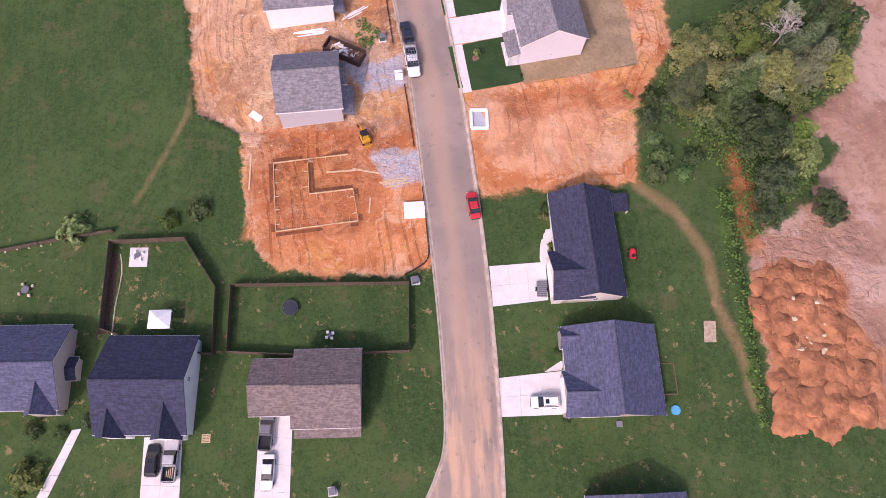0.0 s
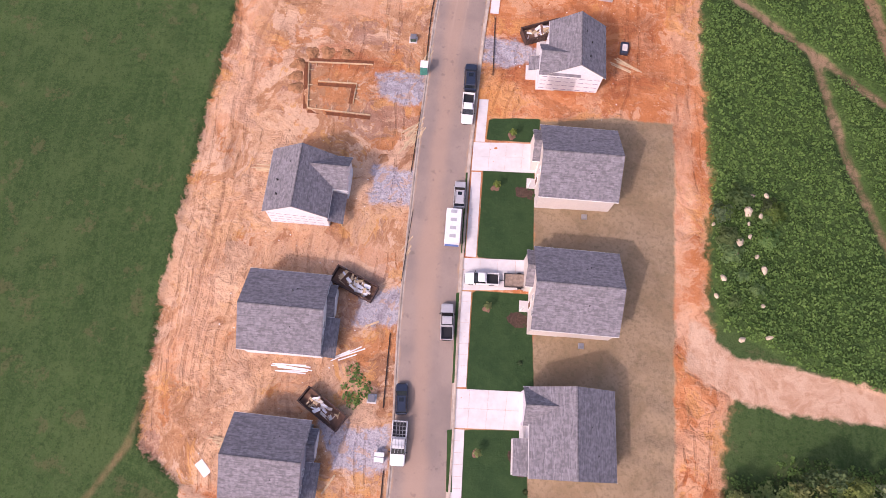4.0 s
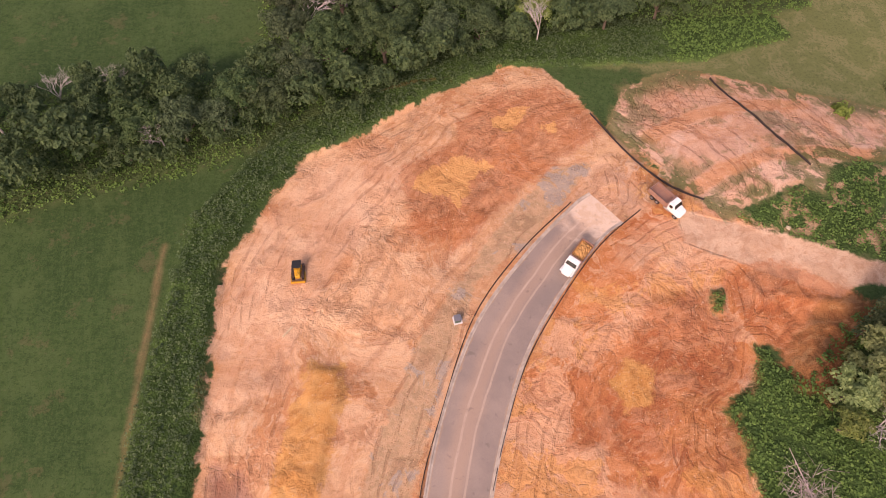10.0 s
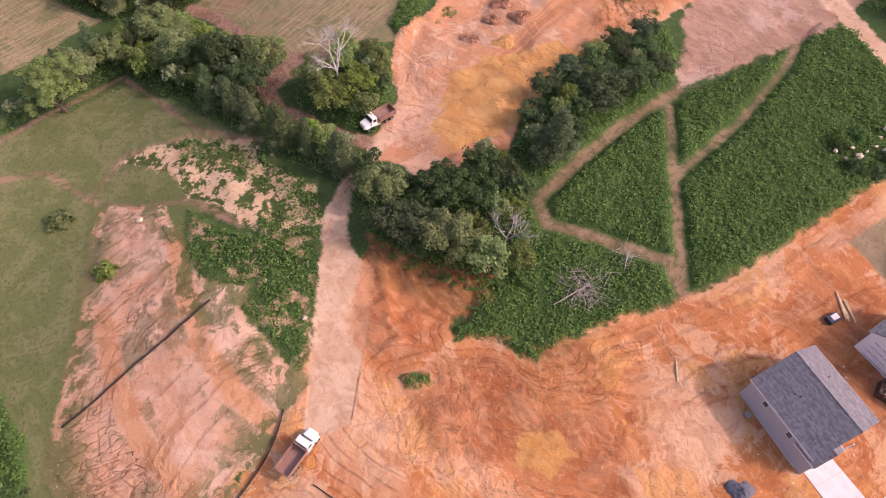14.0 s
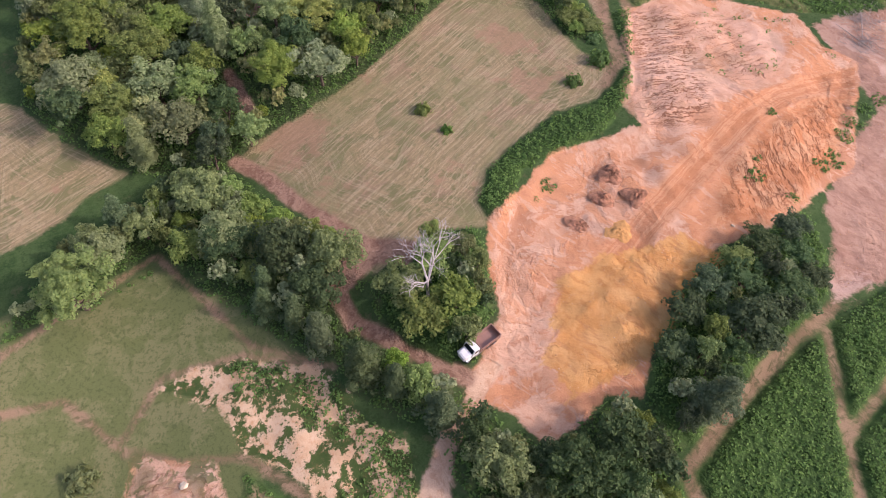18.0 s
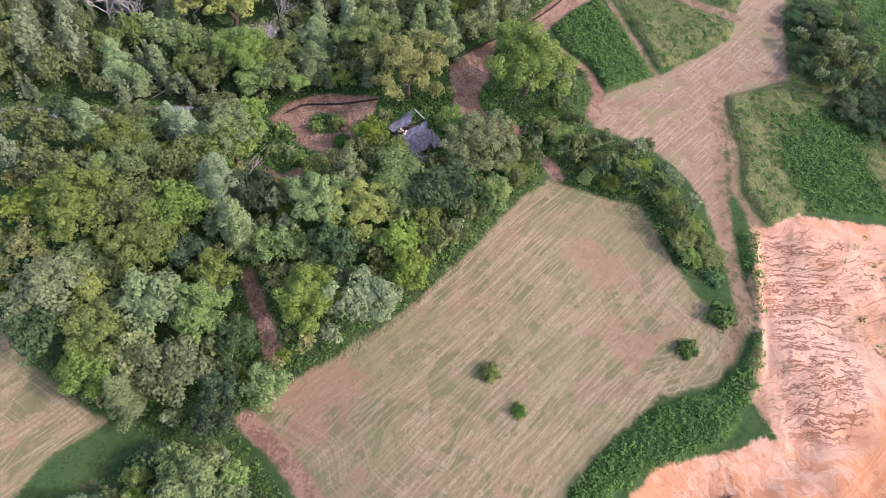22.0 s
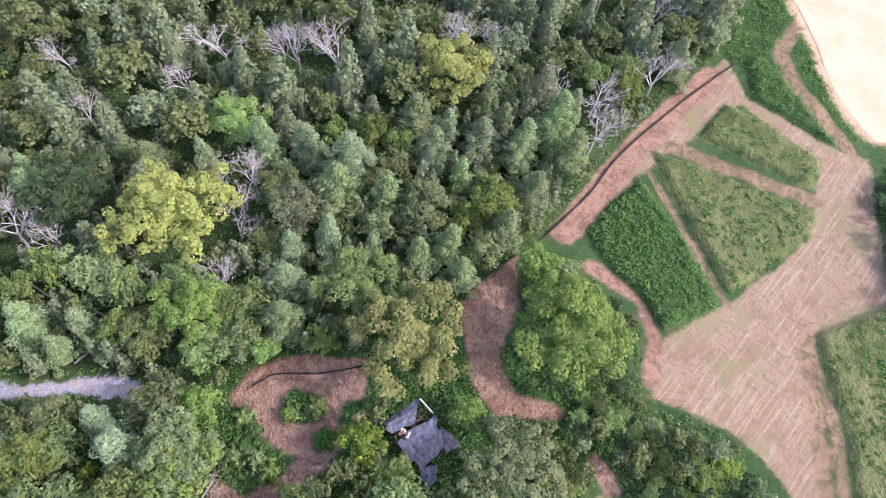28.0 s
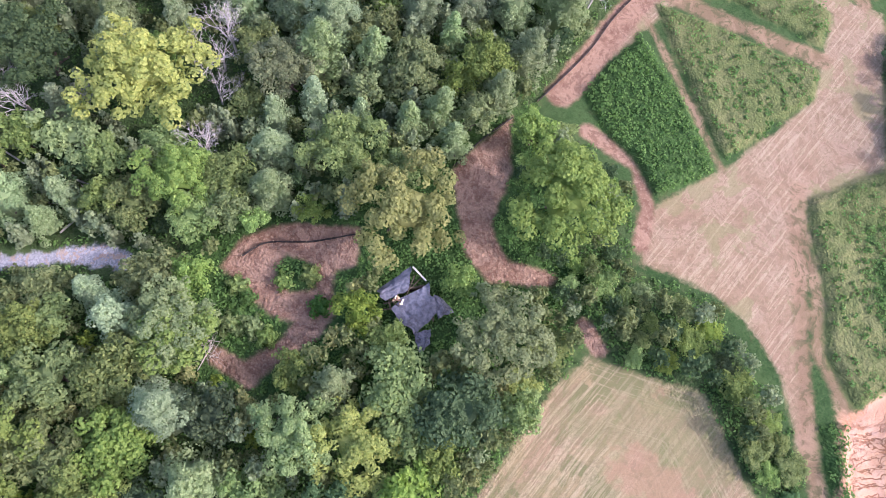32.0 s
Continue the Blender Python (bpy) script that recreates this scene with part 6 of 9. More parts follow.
def fill_woods():
    """The rest of the woods: trees set at random where none stands yet, off the paths and clearings."""
    g = random.Random(5)
    mixes = {1: "ooogolmdc", 2: "cccogcoocb", 7: "dddddddb", 0: "oooeol", 3: "ooldo", 4: "dddo", 5: "dddo", 6: "oeod", 8: "dd", 9: "ddd", 10: "o"}
    for w, pts in enumerate(WOODS):
        xs, ys = [p[0] for p in pts], [p[1] for p in pts]
        tries = int((max(xs) - min(xs)) * (max(ys) - min(ys)) * 0.28)
        for _ in range(tries):
            x, y = g.uniform(max(min(xs), -120), max(xs)), g.uniform(min(ys), min(max(ys), 286))
            r = g.uniform(2.9, 5.6) if w in (1, 2, 7) else g.uniform(1.8, 3.2)
            if area(np.array([x]), np.array([y]), pts)[0] < r * 0.35:
                continue
            if max(field(k, x, y) for k in ("bare", "path", "hay", "dirt", "quarry", "haul")) > -r * 0.55 or field("gravel", x, y) > -r * 1.15:
                continue
            if any((x - a) ** 2 + (y - b) ** 2 < (0.60 * (r + c)) ** 2 for a, b, c in PLANTED):
                continue
            if (x - 149.6) ** 2 + (y - 182.5) ** 2 < (r + 5.5) ** 2:
                continue
            if 133 < x < 152 and 146 < y < 173:
                r, tall_here = r * 0.65, 0.45
            else:
                tall_here = 1.0
            if w == 6 and y > 68 and g.random() < 0.7:
                continue
            kind, tall = g.choice(mixes[w]), g.uniform(0.85, 1.15) * (0.42 if w == 3 else 0.4 if w in (8, 9) else tall_here)
            if kind != "b" and (x > 208 or y > 240 or (x < 0 and w == 7)):
                FAR_TREES.append((kind, x, y, r, tall))
                PLANTED.append((x, y, r))
            else:
                tree(kind, x, y, r, tall)


fill_woods()


def fill_gaps():
    """Saplings and bushes under and between the trees, too many to count."""
    g = random.Random(9)
    mixes = {1: "oogloomo", 2: "ccogcdoo", 7: "dddd"}
    for w, pts in enumerate(WOODS):
        xs, ys = [p[0] for p in pts], [p[1] for p in pts]
        for _ in range(int((max(xs) - min(xs)) * (max(ys) - min(ys)) * 0.45)):
            x, y = g.uniform(max(min(xs), -120), max(xs)), g.uniform(min(ys), min(max(ys), 286))
            r = g.uniform(1.2, 2.3)
            if area(np.array([x]), np.array([y]), pts)[0] < r * 0.3 or max(field(k, x, y) for k in ("bare", "path", "hay", "dirt", "quarry", "gravel", "haul")) > -r * 0.8:
                continue
            if (x - 149.6) ** 2 + (y - 182.5) ** 2 < 49 or any((x - a) ** 2 + (y - b) ** 2 < (0.72 * c + 0.3 * r) ** 2 for a, b, c in PLANTED):
                continue
            FAR_TREES.append((g.choice(mixes.get(w, "oogd")), x, y, r, g.uniform(0.7, 1.1)))
            PLANTED.append((x, y, r * 0.8))


fill_gaps()


def far_wood():
    """The far trees, which merge into one canopy, as one joined mesh for each leaf colour."""
    for kind in "ogldmc":
        vs, fs, n = [], [], 0
        for i, (k, x, y, r, tall) in enumerate(FAR_TREES):
            if k != kind:
                continue
            me = (SMALL if r < 2.5 else DISTANT)[k][i % 3]
            co = np.zeros(len(me.vertices) * 3)
            me.vertices.foreach_get("co", co)
            co = co.reshape(-1, 3)
            s = r / (2.8 if k == "c" else 4.0)
            a = i * 2.4
            c, d = math.cos(a), math.sin(a)
            vs.append(np.stack([x + s * (c * co[:, 0] - d * co[:, 1]), y + s * (d * co[:, 0] + c * co[:, 1]), top(x, y) + co[:, 2] * (0.62 * s + 0.38) * tall], 1))
            fs += [tuple(q + n for q in p.vertices) for p in me.polygons]
            n += len(co)
        if vs:
            tagged(new("far_wood", raw_mesh("far_wood", np.concatenate(vs), fs, LEAF[kind])), "saplings and closed leafy canopy of the wood", "woodland", kind="stuff")


far_wood()


# ---- undergrowth ----
def undergrowth():
    """Knee-high weeds and brambles on the uncut ground, in tiles."""
    g = np.random.default_rng(11)
    xs, ys = np.meshgrid(np.arange(X0 + 2, X1 - 2, 0.78), np.arange(Y0 + 2, Y1 - 2, 0.78))
    xs, ys = xs.ravel() + g.uniform(-0.45, 0.45, xs.size), ys.ravel() + g.uniform(-0.45, 0.45, ys.size)
    fi = ((xs - X0) / STEP).round().astype(int) + len(far)
    fj = ((ys - Y0) / STEP).round().astype(int) + len(far)
    get = lambda k: F[k][fj, fi]
    cover = np.maximum(get("brush"), np.minimum(get("woods") + 1.5, 30))
    dense = value_noise(xs * 0.12, ys * 0.12, 21)
    free = np.max([get(k) for k in ("bare", "path", "dirt", "quarry", "gravel", "road", "pale", "haul", "hay")], axis=0)
    free = np.maximum(free, area(xs, ys, POND) + 0.8)
    prob = np.where(get("brush") > get("woods"), 0.85, 0.65)
    prob = np.where(xs < -50, prob * 0.95, prob)
    prob = np.where((xs > 160) & (area(xs, ys, BRUSH_MORE[0]) < 0), prob * 0.4, prob)
    prob = np.where(area(xs, ys, GREEN_PATCH) > 0, prob * np.clip(dense + 0.4, 0.05, 1), prob)
    prob = np.where(get("dry") > 0, 0.3, prob)
    keep = (cover > 0.1 * dense) & (free < -0.5) & (g.uniform(0, 1, xs.size) < prob)
    sandy = (get("sand") > 0.3) & (dense > 0.25) & (g.uniform(0, 1, xs.size) < 0.6)
    keep |= sandy | ((get("qweed") > 0.6 * dense) & (g.uniform(0, 1, xs.size) < 0.9)) | ((get("bench") < 0) & (get("bank") < 0) & (get("quarry") > 1) & (xs > 97) & (g.uniform(0, 1, xs.size) < 0.02))
    xs, ys, fi, fj, dense = xs[keep], ys[keep], fi[keep], fj[keep], dense[keep]
    n, k = len(xs), 9
    r = (0.45 + 0.25 * g.uniform(0, 1, n)) * (1 + 0.35 * dense)
    z = GZ[fj, fi]
    d = g.normal(0, 1, (n, k, 3))
    d[:, :, 2] = np.abs(d[:, :, 2]) + 0.2
    d /= np.linalg.norm(d, axis=2)[:, :, None]
    hgt = 0.35 + 0.45 * np.clip(dense + 0.2, 0, 1.2)
    p = np.stack([xs, ys, z + 0.1], 1)[:, None, :] + d * np.stack([r, r, r * hgt * 1.2], 1)[:, None, :]
    bank = (area(xs, ys, BANK_GREEN) > -1.5) & (xs < 15)
    q, m = p[bank] + np.array([0, 0, 0.5]) * g.uniform(0, 1, (bank.sum(), 1, 1)), d[bank]
    v, f = leaf_quads(g, q.reshape(-1, 3), m.reshape(-1, 3) + np.array([0, 0, 0.5]), 0.19, 0.6)
    tagged(new("thicket", raw_mesh("thicket", v, f, LEAF["d"])), "dense dark green thicket on the bank below the lots", "thicket", kind="stuff")
    p, d = p[~bank], d[~bank]
    v, f = leaf_quads(g, p.reshape(-1, 3), d.reshape(-1, 3) + np.array([0, 0, 0.5]), 0.19, 0.75)
    tagged(new("undergrowth", raw_mesh("undergrowth", v, f, LEAF["s"])), "knee-high green weeds and brambles covering uncut ground", "undergrowth", kind="stuff")


undergrowth()


# ---- clods and litter ----
def lumps(name, xs, ys, size, mat, label, category, seed):
    """Small eight-sided lumps lying on the ground."""
    g = np.random.default_rng(seed)
    n = len(xs)
    z = np.array([top(x, y) for x, y in zip(xs, ys)])
    s = size * g.uniform(0.5, 1.5, n)
    base = np.array([[1, 0, 0], [0, 1, 0], [-1, 0, 0], [0, -1, 0], [0, 0, 0.8], [0, 0, -0.6]])
    v = base[None] * s[:, None, None] * g.uniform(0.6, 1.25, (n, 6, 1))
    a = g.uniform(0, 6.283, n)
    c, d = np.cos(a)[:, None], np.sin(a)[:, None]
    v = np.stack([v[:, :, 0] * c - v[:, :, 1] * d + xs[:, None], v[:, :, 0] * d + v[:, :, 1] * c + ys[:, None], v[:, :, 2] + z[:, None] + s[:, None] * 0.25], 2).reshape(-1, 3)
    tri = np.array([(0, 1, 4), (1, 2, 4), (2, 3, 4), (3, 0, 4), (1, 0, 5), (2, 1, 5), (3, 2, 5), (0, 3, 5)])
    f = (np.arange(n)[:, None, None] * 6 + tri[None]).reshape(-1, 3)
    tagged(new(name, raw_mesh(name, v, f, mat)), label, category, kind="stuff")


def clod_material():
    s = Shade("dry_clods", 0.95, 0.15)
    r = s.island()
    col = s.mix(r, (0.430, 0.210, 0.105), (0.610, 0.390, 0.240))
    col = s.mix(s.step(r, 0.95, 0.98), col, (0.600, 0.450, 0.320))
    return s.done(col)


def scatter():
    g = np.random.default_rng(61)
    xs, ys = g.uniform(-66, 125, 90000), g.uniform(10, 245, 90000)
    fi, fj = ((xs - X0) / STEP).round().astype(int) + len(far), ((ys - Y0) / STEP).round().astype(int) + len(far)
    get = lambda k: F[k][fj, fi]
    soil = np.maximum.reduce([get("dirt"), get("quarry") - 1.0, get("haul") - 1.0])
    clear = np.maximum.reduce([get("road"), get("gravel"), get("sod"), get("mulch")])
    rough = value_noise(xs * 0.11, ys * 0.11, 62) + 0.6 * value_noise(xs * 0.3, ys * 0.3, 63)
    edge = np.exp(-np.clip(soil, 0, 20) / 3.0)
    keep = (soil > 0.3) & (clear < -0.6) & (g.uniform(0, 1, xs.size) < 0.10 + 0.55 * np.clip(rough, 0, 1) + 0.35 * edge)
    lumps("clods", xs[keep][:9000], ys[keep][:9000], 0.085, clod_material(), "dry clods of clay scattered over the bare lots", "clods", 64)
    xs, ys = [], []
    for i, (a, b) in enumerate(HOUSE_SPOTS[3:8]):
        t, q = g.uniform(0, 6.283, 18), g.uniform(6.5, 10.5, 18)
        xs.append(a + q * np.cos(t)), ys.append(b + q * np.sin(t))
    lumps("building_litter", np.concatenate(xs), np.concatenate(ys), 0.09, WHITE, "white scraps of building waste round the unfinished houses", "litter", 65)


scatter()


# ---- houses ----
def roof_slope(name, mat, parent, p0, p1, p2, p3, thick=0.16):
    """A sloping roof plate: p0, p1 along the eave, p2, p3 along the ridge."""
    ps = [Vector(p) for p in (p0, p1, p2, p3)]
    nrm = (ps[1] - ps[0]).cross(ps[3] - ps[0]).normalized()
    if nrm.z < 0:
        nrm = -nrm
    v = [tuple(p) for p in ps] + [tuple(p - nrm * thick) for p in ps]
    f = [(0, 1, 2, 3), (7, 6, 5, 4), (0, 4, 5, 1), (1, 5, 6, 2), (2, 6, 7, 3), (3, 7, 4, 0)]
    me = raw_mesh(name, v, f, mat)
    u = (ps[1] - ps[0]).normalized()
    w = nrm.cross(u)
    layer = me.uv_layers.new(name="UVMap")
    for l in me.loops:
        q = me.vertices[l.vertex_index].co - ps[0]
        layer.data[l.index].uv = (q.dot(u), q.dot(w))
    ob = new(name, me)
    ob.parent = parent
    return ob


def gable_block(h, x0, x1, y0, y1, base, eave, rise, axis, wall, roof, over=0.35, trim=WHITE):
    """Walls with gables, two roof slopes, ridge cap and white edge boards. axis: the ridge's direction."""
    a0, a1, b0, b1 = (x0, x1, y0, y1) if axis == "x" else (y0, y1, x0, x1)
    mid, half = (b0 + b1) / 2, (b1 - b0) / 2
    bm = bmesh.new()
    prism(bm, [(b0, base), (b1, base), (b1, eave), (mid, eave + rise - 0.12), (b0, eave)], axis, a0, a1)
    part("wall", bm, wall, h)
    drop = over * rise / half
    put = (lambda u, v, z: (u, v, z)) if axis == "x" else (lambda u, v, z: (v, u, z))
    e0, e1, zt, ze = a0 - over * 0.8, a1 + over * 0.8, eave + rise + 0.10, eave - drop + 0.10
    for s in (-1, 1):
        e = mid + s * (half + over)
        roof_slope("roof", roof, h, put(e0, e, ze), put(e1, e, ze), put(e1, mid, zt), put(e0, mid, zt))
        bm = bmesh.new()
        p, q = put(e0, e, ze - 0.1), put(e1, e, ze - 0.1)
        box(bm, min(p[0], q[0]) - 0.02, max(p[0], q[0]) + 0.02, min(p[1], q[1]) - 0.035, max(p[1], q[1]) + 0.035, ze - 0.22, ze - 0.03)
        part("gutter", bm, trim, h, "white gutter")
        for c in (e0, e1):
            bm = bmesh.new()
            q = c + (0.10 if c == e0 else -0.10)
            prism(bm, [(e, ze - 0.17), (mid, zt - 0.17), (mid, zt - 0.38), (e, ze - 0.36)], axis, q - 0.04, q + 0.04)
            part("barge_board", bm, trim, h, "white barge board")
    bm = bmesh.new()
    k = 0.14 * rise / half
    prism(bm, [(mid - 0.14, zt - k + 0.03), (mid, zt + 0.05), (mid + 0.14, zt - k + 0.03), (mid, zt - 0.1)], axis, e0, e1)
    part("ridge_cap", bm, roof, h)
    return zt, ze


def window(h, x, y, z, face, w=0.9, t=1.3):
    """A framed window on the wall that faces +x, -x, +y or -y."""
    turn = {"+x": 90, "-x": -90, "+y": 180, "-y": 0}[face]
    m = pose(x, y, z, 0, 0, turn)
    bm = bmesh.new()
    for s in ((-w / 2 - 0.07, w / 2 + 0.07, -0.06, 0.02, -0.07, 0.0), (-w / 2 - 0.07, w / 2 + 0.07, -0.06, 0.02, t, t + 0.07), (-w / 2 - 0.07, -w / 2, -0.06, 0.02, 0, t),
              (w / 2, w / 2 + 0.07, -0.06, 0.02, 0, t), (-w / 2, w / 2, -0.05, 0.02, t / 2 - 0.025, t / 2 + 0.025)):
        box(bm, *s)
    bm.transform(m)
    f = part("window", bm, WHITE, h)
    for z0, z1 in ((0, t / 2 - 0.03), (t / 2 + 0.03, t)):
        bm = boxes((-w / 2, w / 2, -0.02, 0.02, z0, z1))
        bm.transform(m)
        part("pane", bm, GLASS, f)


def door(h, x, y, z, face, w=0.95, t=2.05, mat=None, name="door", rows=0):
    turn = {"+x": 90, "-x": -90, "+y": 180, "-y": 0}[face]
    m = pose(x, y, z, 0, 0, turn)
    bm = boxes((-w / 2, w / 2, -0.05, 0.02, 0, t))
    bm.transform(m)
    d = part(name, bm, mat or WHITE, h)
    bm = boxes((-w / 2 - 0.1, -w / 2, -0.07, 0.02, 0, t + 0.1), (w / 2, w / 2 + 0.1, -0.07, 0.02, 0, t + 0.1), (-w / 2, w / 2, -0.07, 0.02, t, t + 0.1))
    bm.transform(m)
    part("door_frame", bm, WHITE, d)
    for k in range(rows):
        bm = boxes((-w / 2 + 0.1, w / 2 - 0.1, -0.075, -0.045, 0.08 + k * t / rows, (k + 1) * t / rows - 0.06))
        bm.transform(m)
        part("door_panel", bm, WHITE, d)


def roof_vents(h, spots):
    for x, y, z in spots:
        part("roof_vent", rods(((x, y, z - 0.3), (x, y, z + 0.28), 0.07, 0.07), ((x, y, z - 0.15), (x, y, z + 0.05), 0.16, 0.09)), BLACKP, h)


def house(label, cx, cy, yaw):
    z = min(top(cx + a, cy + b) for a in (-5, 5) for b in (-5, 5))
    h = empty("house", cx, cy, z - 0.05, yaw, label, "house", "houses of the street")
    return h


def wrap_print(h, x0, x1, y, z0, rows, dz=1.05):
    """Rows of printed bars on house wrap, on a wall facing -y."""
    for k in range(rows):
        bm = bmesh.new()
        x = x0 + 0.3
        while x < x1 - 1.0:
            box(bm, x, x + 0.85, y - 0.012, y + 0.01, z0 + k * dz, z0 + k * dz + 0.11)
            x += 1.15
        part("wrap_print", bm, WRAPINK, h)


def two_storey(label, cx, cy, yaw, w, d, wall, roof, side):
    """A two-storey house, ridge across the street line, front towards side (-1 west, 1 east)."""
    h = house(label, cx, cy, yaw)
    zt, ze = gable_block(h, -w / 2, w / 2, -d / 2, d / 2, -0.6, 5.2, 3.1, "x", wall, roof)
    f = side * w / 2
    s = "+x" if side > 0 else "-x"
    part("foundation", boxes((-w / 2 - 0.05, w / 2 + 0.05, -d / 2 - 0.05, d / 2 + 0.05, -0.8, 0.25)), CONCRETE, h)
    zr = lambda y: 5.2 + 3.2 * (1 - abs(y) / (d / 2))
    roof_vents(h, [(1.0, 2.6, zr(2.6)), (1.6, 2.9, zr(2.9)), (1.4, -2.4, zr(-2.4))])
    for y in (-3.3, -1.2, 2.9):
        window(h, f, y, 3.4, s)
    for x in (-2.0, 2.4):
        window(h, x, d / 2, 3.3, "+y", 0.7, 0.9)
    for y in (-3.4, 0, 3.4):
        window(h, -f, y, 3.4, "-x" if side > 0 else "+x")
    door(h, f, -1.6, 0.25, s, 0.95, 2.05, DECKWOOD)
    return h, zt, ze


# finished houses on the east side
for cx, cy, yaw, w, d, lab in ((7.4, 91.4, 14.4, 11.3, 11.0, "new cream two-storey house behind the trailer in its driveway"),
                               (2.6, 109.8, 15.2, 10.9, 10.7, "new cream two-storey house beside the mulched lot"), (-5.8, 146.8, 8.8, 10.9, 10.4, "new grey two-storey house on bare orange clay")):
    grey = cy > 140
    wall = SIDE_GREY if grey else SIDE_CREAM
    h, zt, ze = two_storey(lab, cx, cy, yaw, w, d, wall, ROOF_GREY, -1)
    door(h, -w / 2, 2.6, 0.2, "-x", 4.6, 2.2, WHITE, "garage_door", 4)
    gable_block(h, -w / 2 - 0.9, -w / 2 + 2.2, 0.6, d / 2 - 0.1, -0.6, 3.9, 1.6, "x", wall, ROOF_GREY, 0.25)
    part("step", boxes((-w / 2 - 1.3, -w / 2, -2.4, -0.8, -0.5, 0.2), bevel=0.02), CONCRETE, h)
    part("patio", boxes((w / 2, w / 2 + 1.1, -4.6, -1.9, -0.6, 0.08), bevel=0.02), CONCRETE, h)
    part("porch_post", boxes((-w / 2 - 1.15, -w / 2 - 1.0, -2.35, -2.2, 0.1, 2.6)), WHITE, h)
    ac = part("air_conditioner", boxes((1.5, 2.3, -d / 2 - 1.5, -d / 2 - 0.7, -0.3, 0.6), bevel=0.04) if not grey else boxes((2.2, 3.0, d / 2 + 0.6, d / 2 + 1.4, -0.3, 0.6), bevel=0.04), STEEL, h)

# finished house whose ridge runs along the street
h = house("new pale lilac-grey two-storey house with crossed gables and sodded lawn", 11.8, 73.15, 16.3)
PALEGREY = siding("pale_grey_lap_siding", (0.62, 0.60, 0.66))
gable_block(h, -4.9, 5.6, -5.4, 5.4, -0.6, 5.2, 2.9, "y", PALEGREY, ROOF_GREY)
gable_block(h, -5.7, 0.2, 1.0, 5.38, -0.6, 5.0, 2.0, "x", PALEGREY, ROOF_GREY, 0.3)
roof_slope("porch_roof", ROOF_GREY, h, (-6.9, -5.5, 2.5), (-6.9, -0.8, 2.5), (-4.9, -0.8, 3.2), (-4.9, -5.5, 3.2))
part("foundation", boxes((-5.75, 5.65, -5.45, 5.45, -0.8, 0.25)), CONCRETE, h)
part("porch_slab", boxes((-6.8, -4.9, -5.4, -0.8, -0.6, 0.15), bevel=0.02), CONCRETE, h)
part("patio", boxes((5.6, 6.7, -3.2, -0.6, -0.6, 0.08), bevel=0.02), CONCRETE, h)
for y in (-5.35, -3.2):
    part("porch_post", boxes((-6.75, -6.6, y, y + 0.15, 0.1, 2.5)), WHITE, h)
roof_vents(h, [(2.4, 0.8, 6.95), (3.9, -1.9, 6.15), (3.3, -2.6, 6.45)])
part("wall_vent", boxes((0.2, 0.5, -5.45, -5.38, 1.6, 1.9)), GREYSIDE, h)
door(h, -5.7, 3.2, 0.2, "-x", 3.6, 2.2, WHITE, "garage_door", 4)
door(h, -4.9, -1.9, 0.2, "-x", 0.95, 2.05, DECKWOOD)
for y in (-4.2, -2.4):
    window(h, -4.9, y, 3.5, "-x")
for y in (-3.4, 0.2, 3.4):
    window(h, 5.6, y, 3.4, "+x")
for x in (-2.0, 2.4):
    window(h, x, 5.4, 3.3, "+y", 0.7, 0.9)

# houses under construction on the west side
for cx, cy, yaw, w, d, lab, wall in ((-23.95, 57.45, 13, 9.7, 10.0, "unfinished two-storey house with grey siding and porch roof", SIDE_GREY), (-29.1, 75.95, 14.2, 10.8, 10.6, "unfinished two-storey house with white siding half hung", SIDE_WHITE)):
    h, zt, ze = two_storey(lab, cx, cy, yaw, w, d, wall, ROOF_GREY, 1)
    gable_block(h, w / 2 - 2.2, w / 2 + 0.9, 0.4, d / 2 - 0.8, -0.6, 3.4, 1.7, "x", wall, ROOF_GREY, 0.25)
    roof_slope("porch_roof", ROOF_GREY, h, (w / 2 + 1.9, -d / 2 - 0.1, 2.5), (w / 2 + 1.9, 0.2, 2.5), (w / 2, 0.2, 3.3), (w / 2, -d / 2 - 0.1, 3.3))
    for y in (-d / 2 + 0.1, -1.8):
        part("porch_post", boxes((w / 2 + 1.6, w / 2 + 1.75, y, y + 0.15, -0.4, 2.5)), TIMBER, h)
    part("porch_slab", boxes((w / 2, w / 2 + 1.8, -d / 2, 0.2, -0.6, 0.12)), CONCRETE, h)
    door(h, w / 2 + 0.9, d / 4, 0.2, "+x", 3.4, 2.2, WHITE, "garage_door", 4)

# wrapped house, west side
h = house("unfinished house in printed white wrap with grey roof", -33.2, 94.25, 13.5)
gable_block(h, -5.6, 3.2, -4.6, 4.6, -0.6, 5.2, 2.9, "y", WRAPM, ROOF_GREY)
gable_block(h, -0.5, 5.4, 0.0, 4.6, -0.6, 5.1, 2.2, "x", WRAPM, ROOF_GREY)
roof_slope("porch_roof", ROOF_GREY, h, (5.4, -4.7, 2.6), (5.4, -0.1, 2.6), (3.2, -0.1, 3.4), (3.2, -4.7, 3.4))
wrap_print(h, -5.6, 3.2, -4.6, 0.6, 4)
for y in (-4.5, -2.0):
    part("porch_post", boxes((5.0, 5.15, y, y + 0.15, -0.4, 2.6)), TIMBER, h)
part("foundation", boxes((-5.65, 5.3, -4.65, 4.65, -0.8, 0.2)), CONCRETE, h)
roof_vents(h, [(-2.6, 2.2, 7.2), (-4.2, -0.4, 6.5), (-4.0, -2.6, 6.6)])
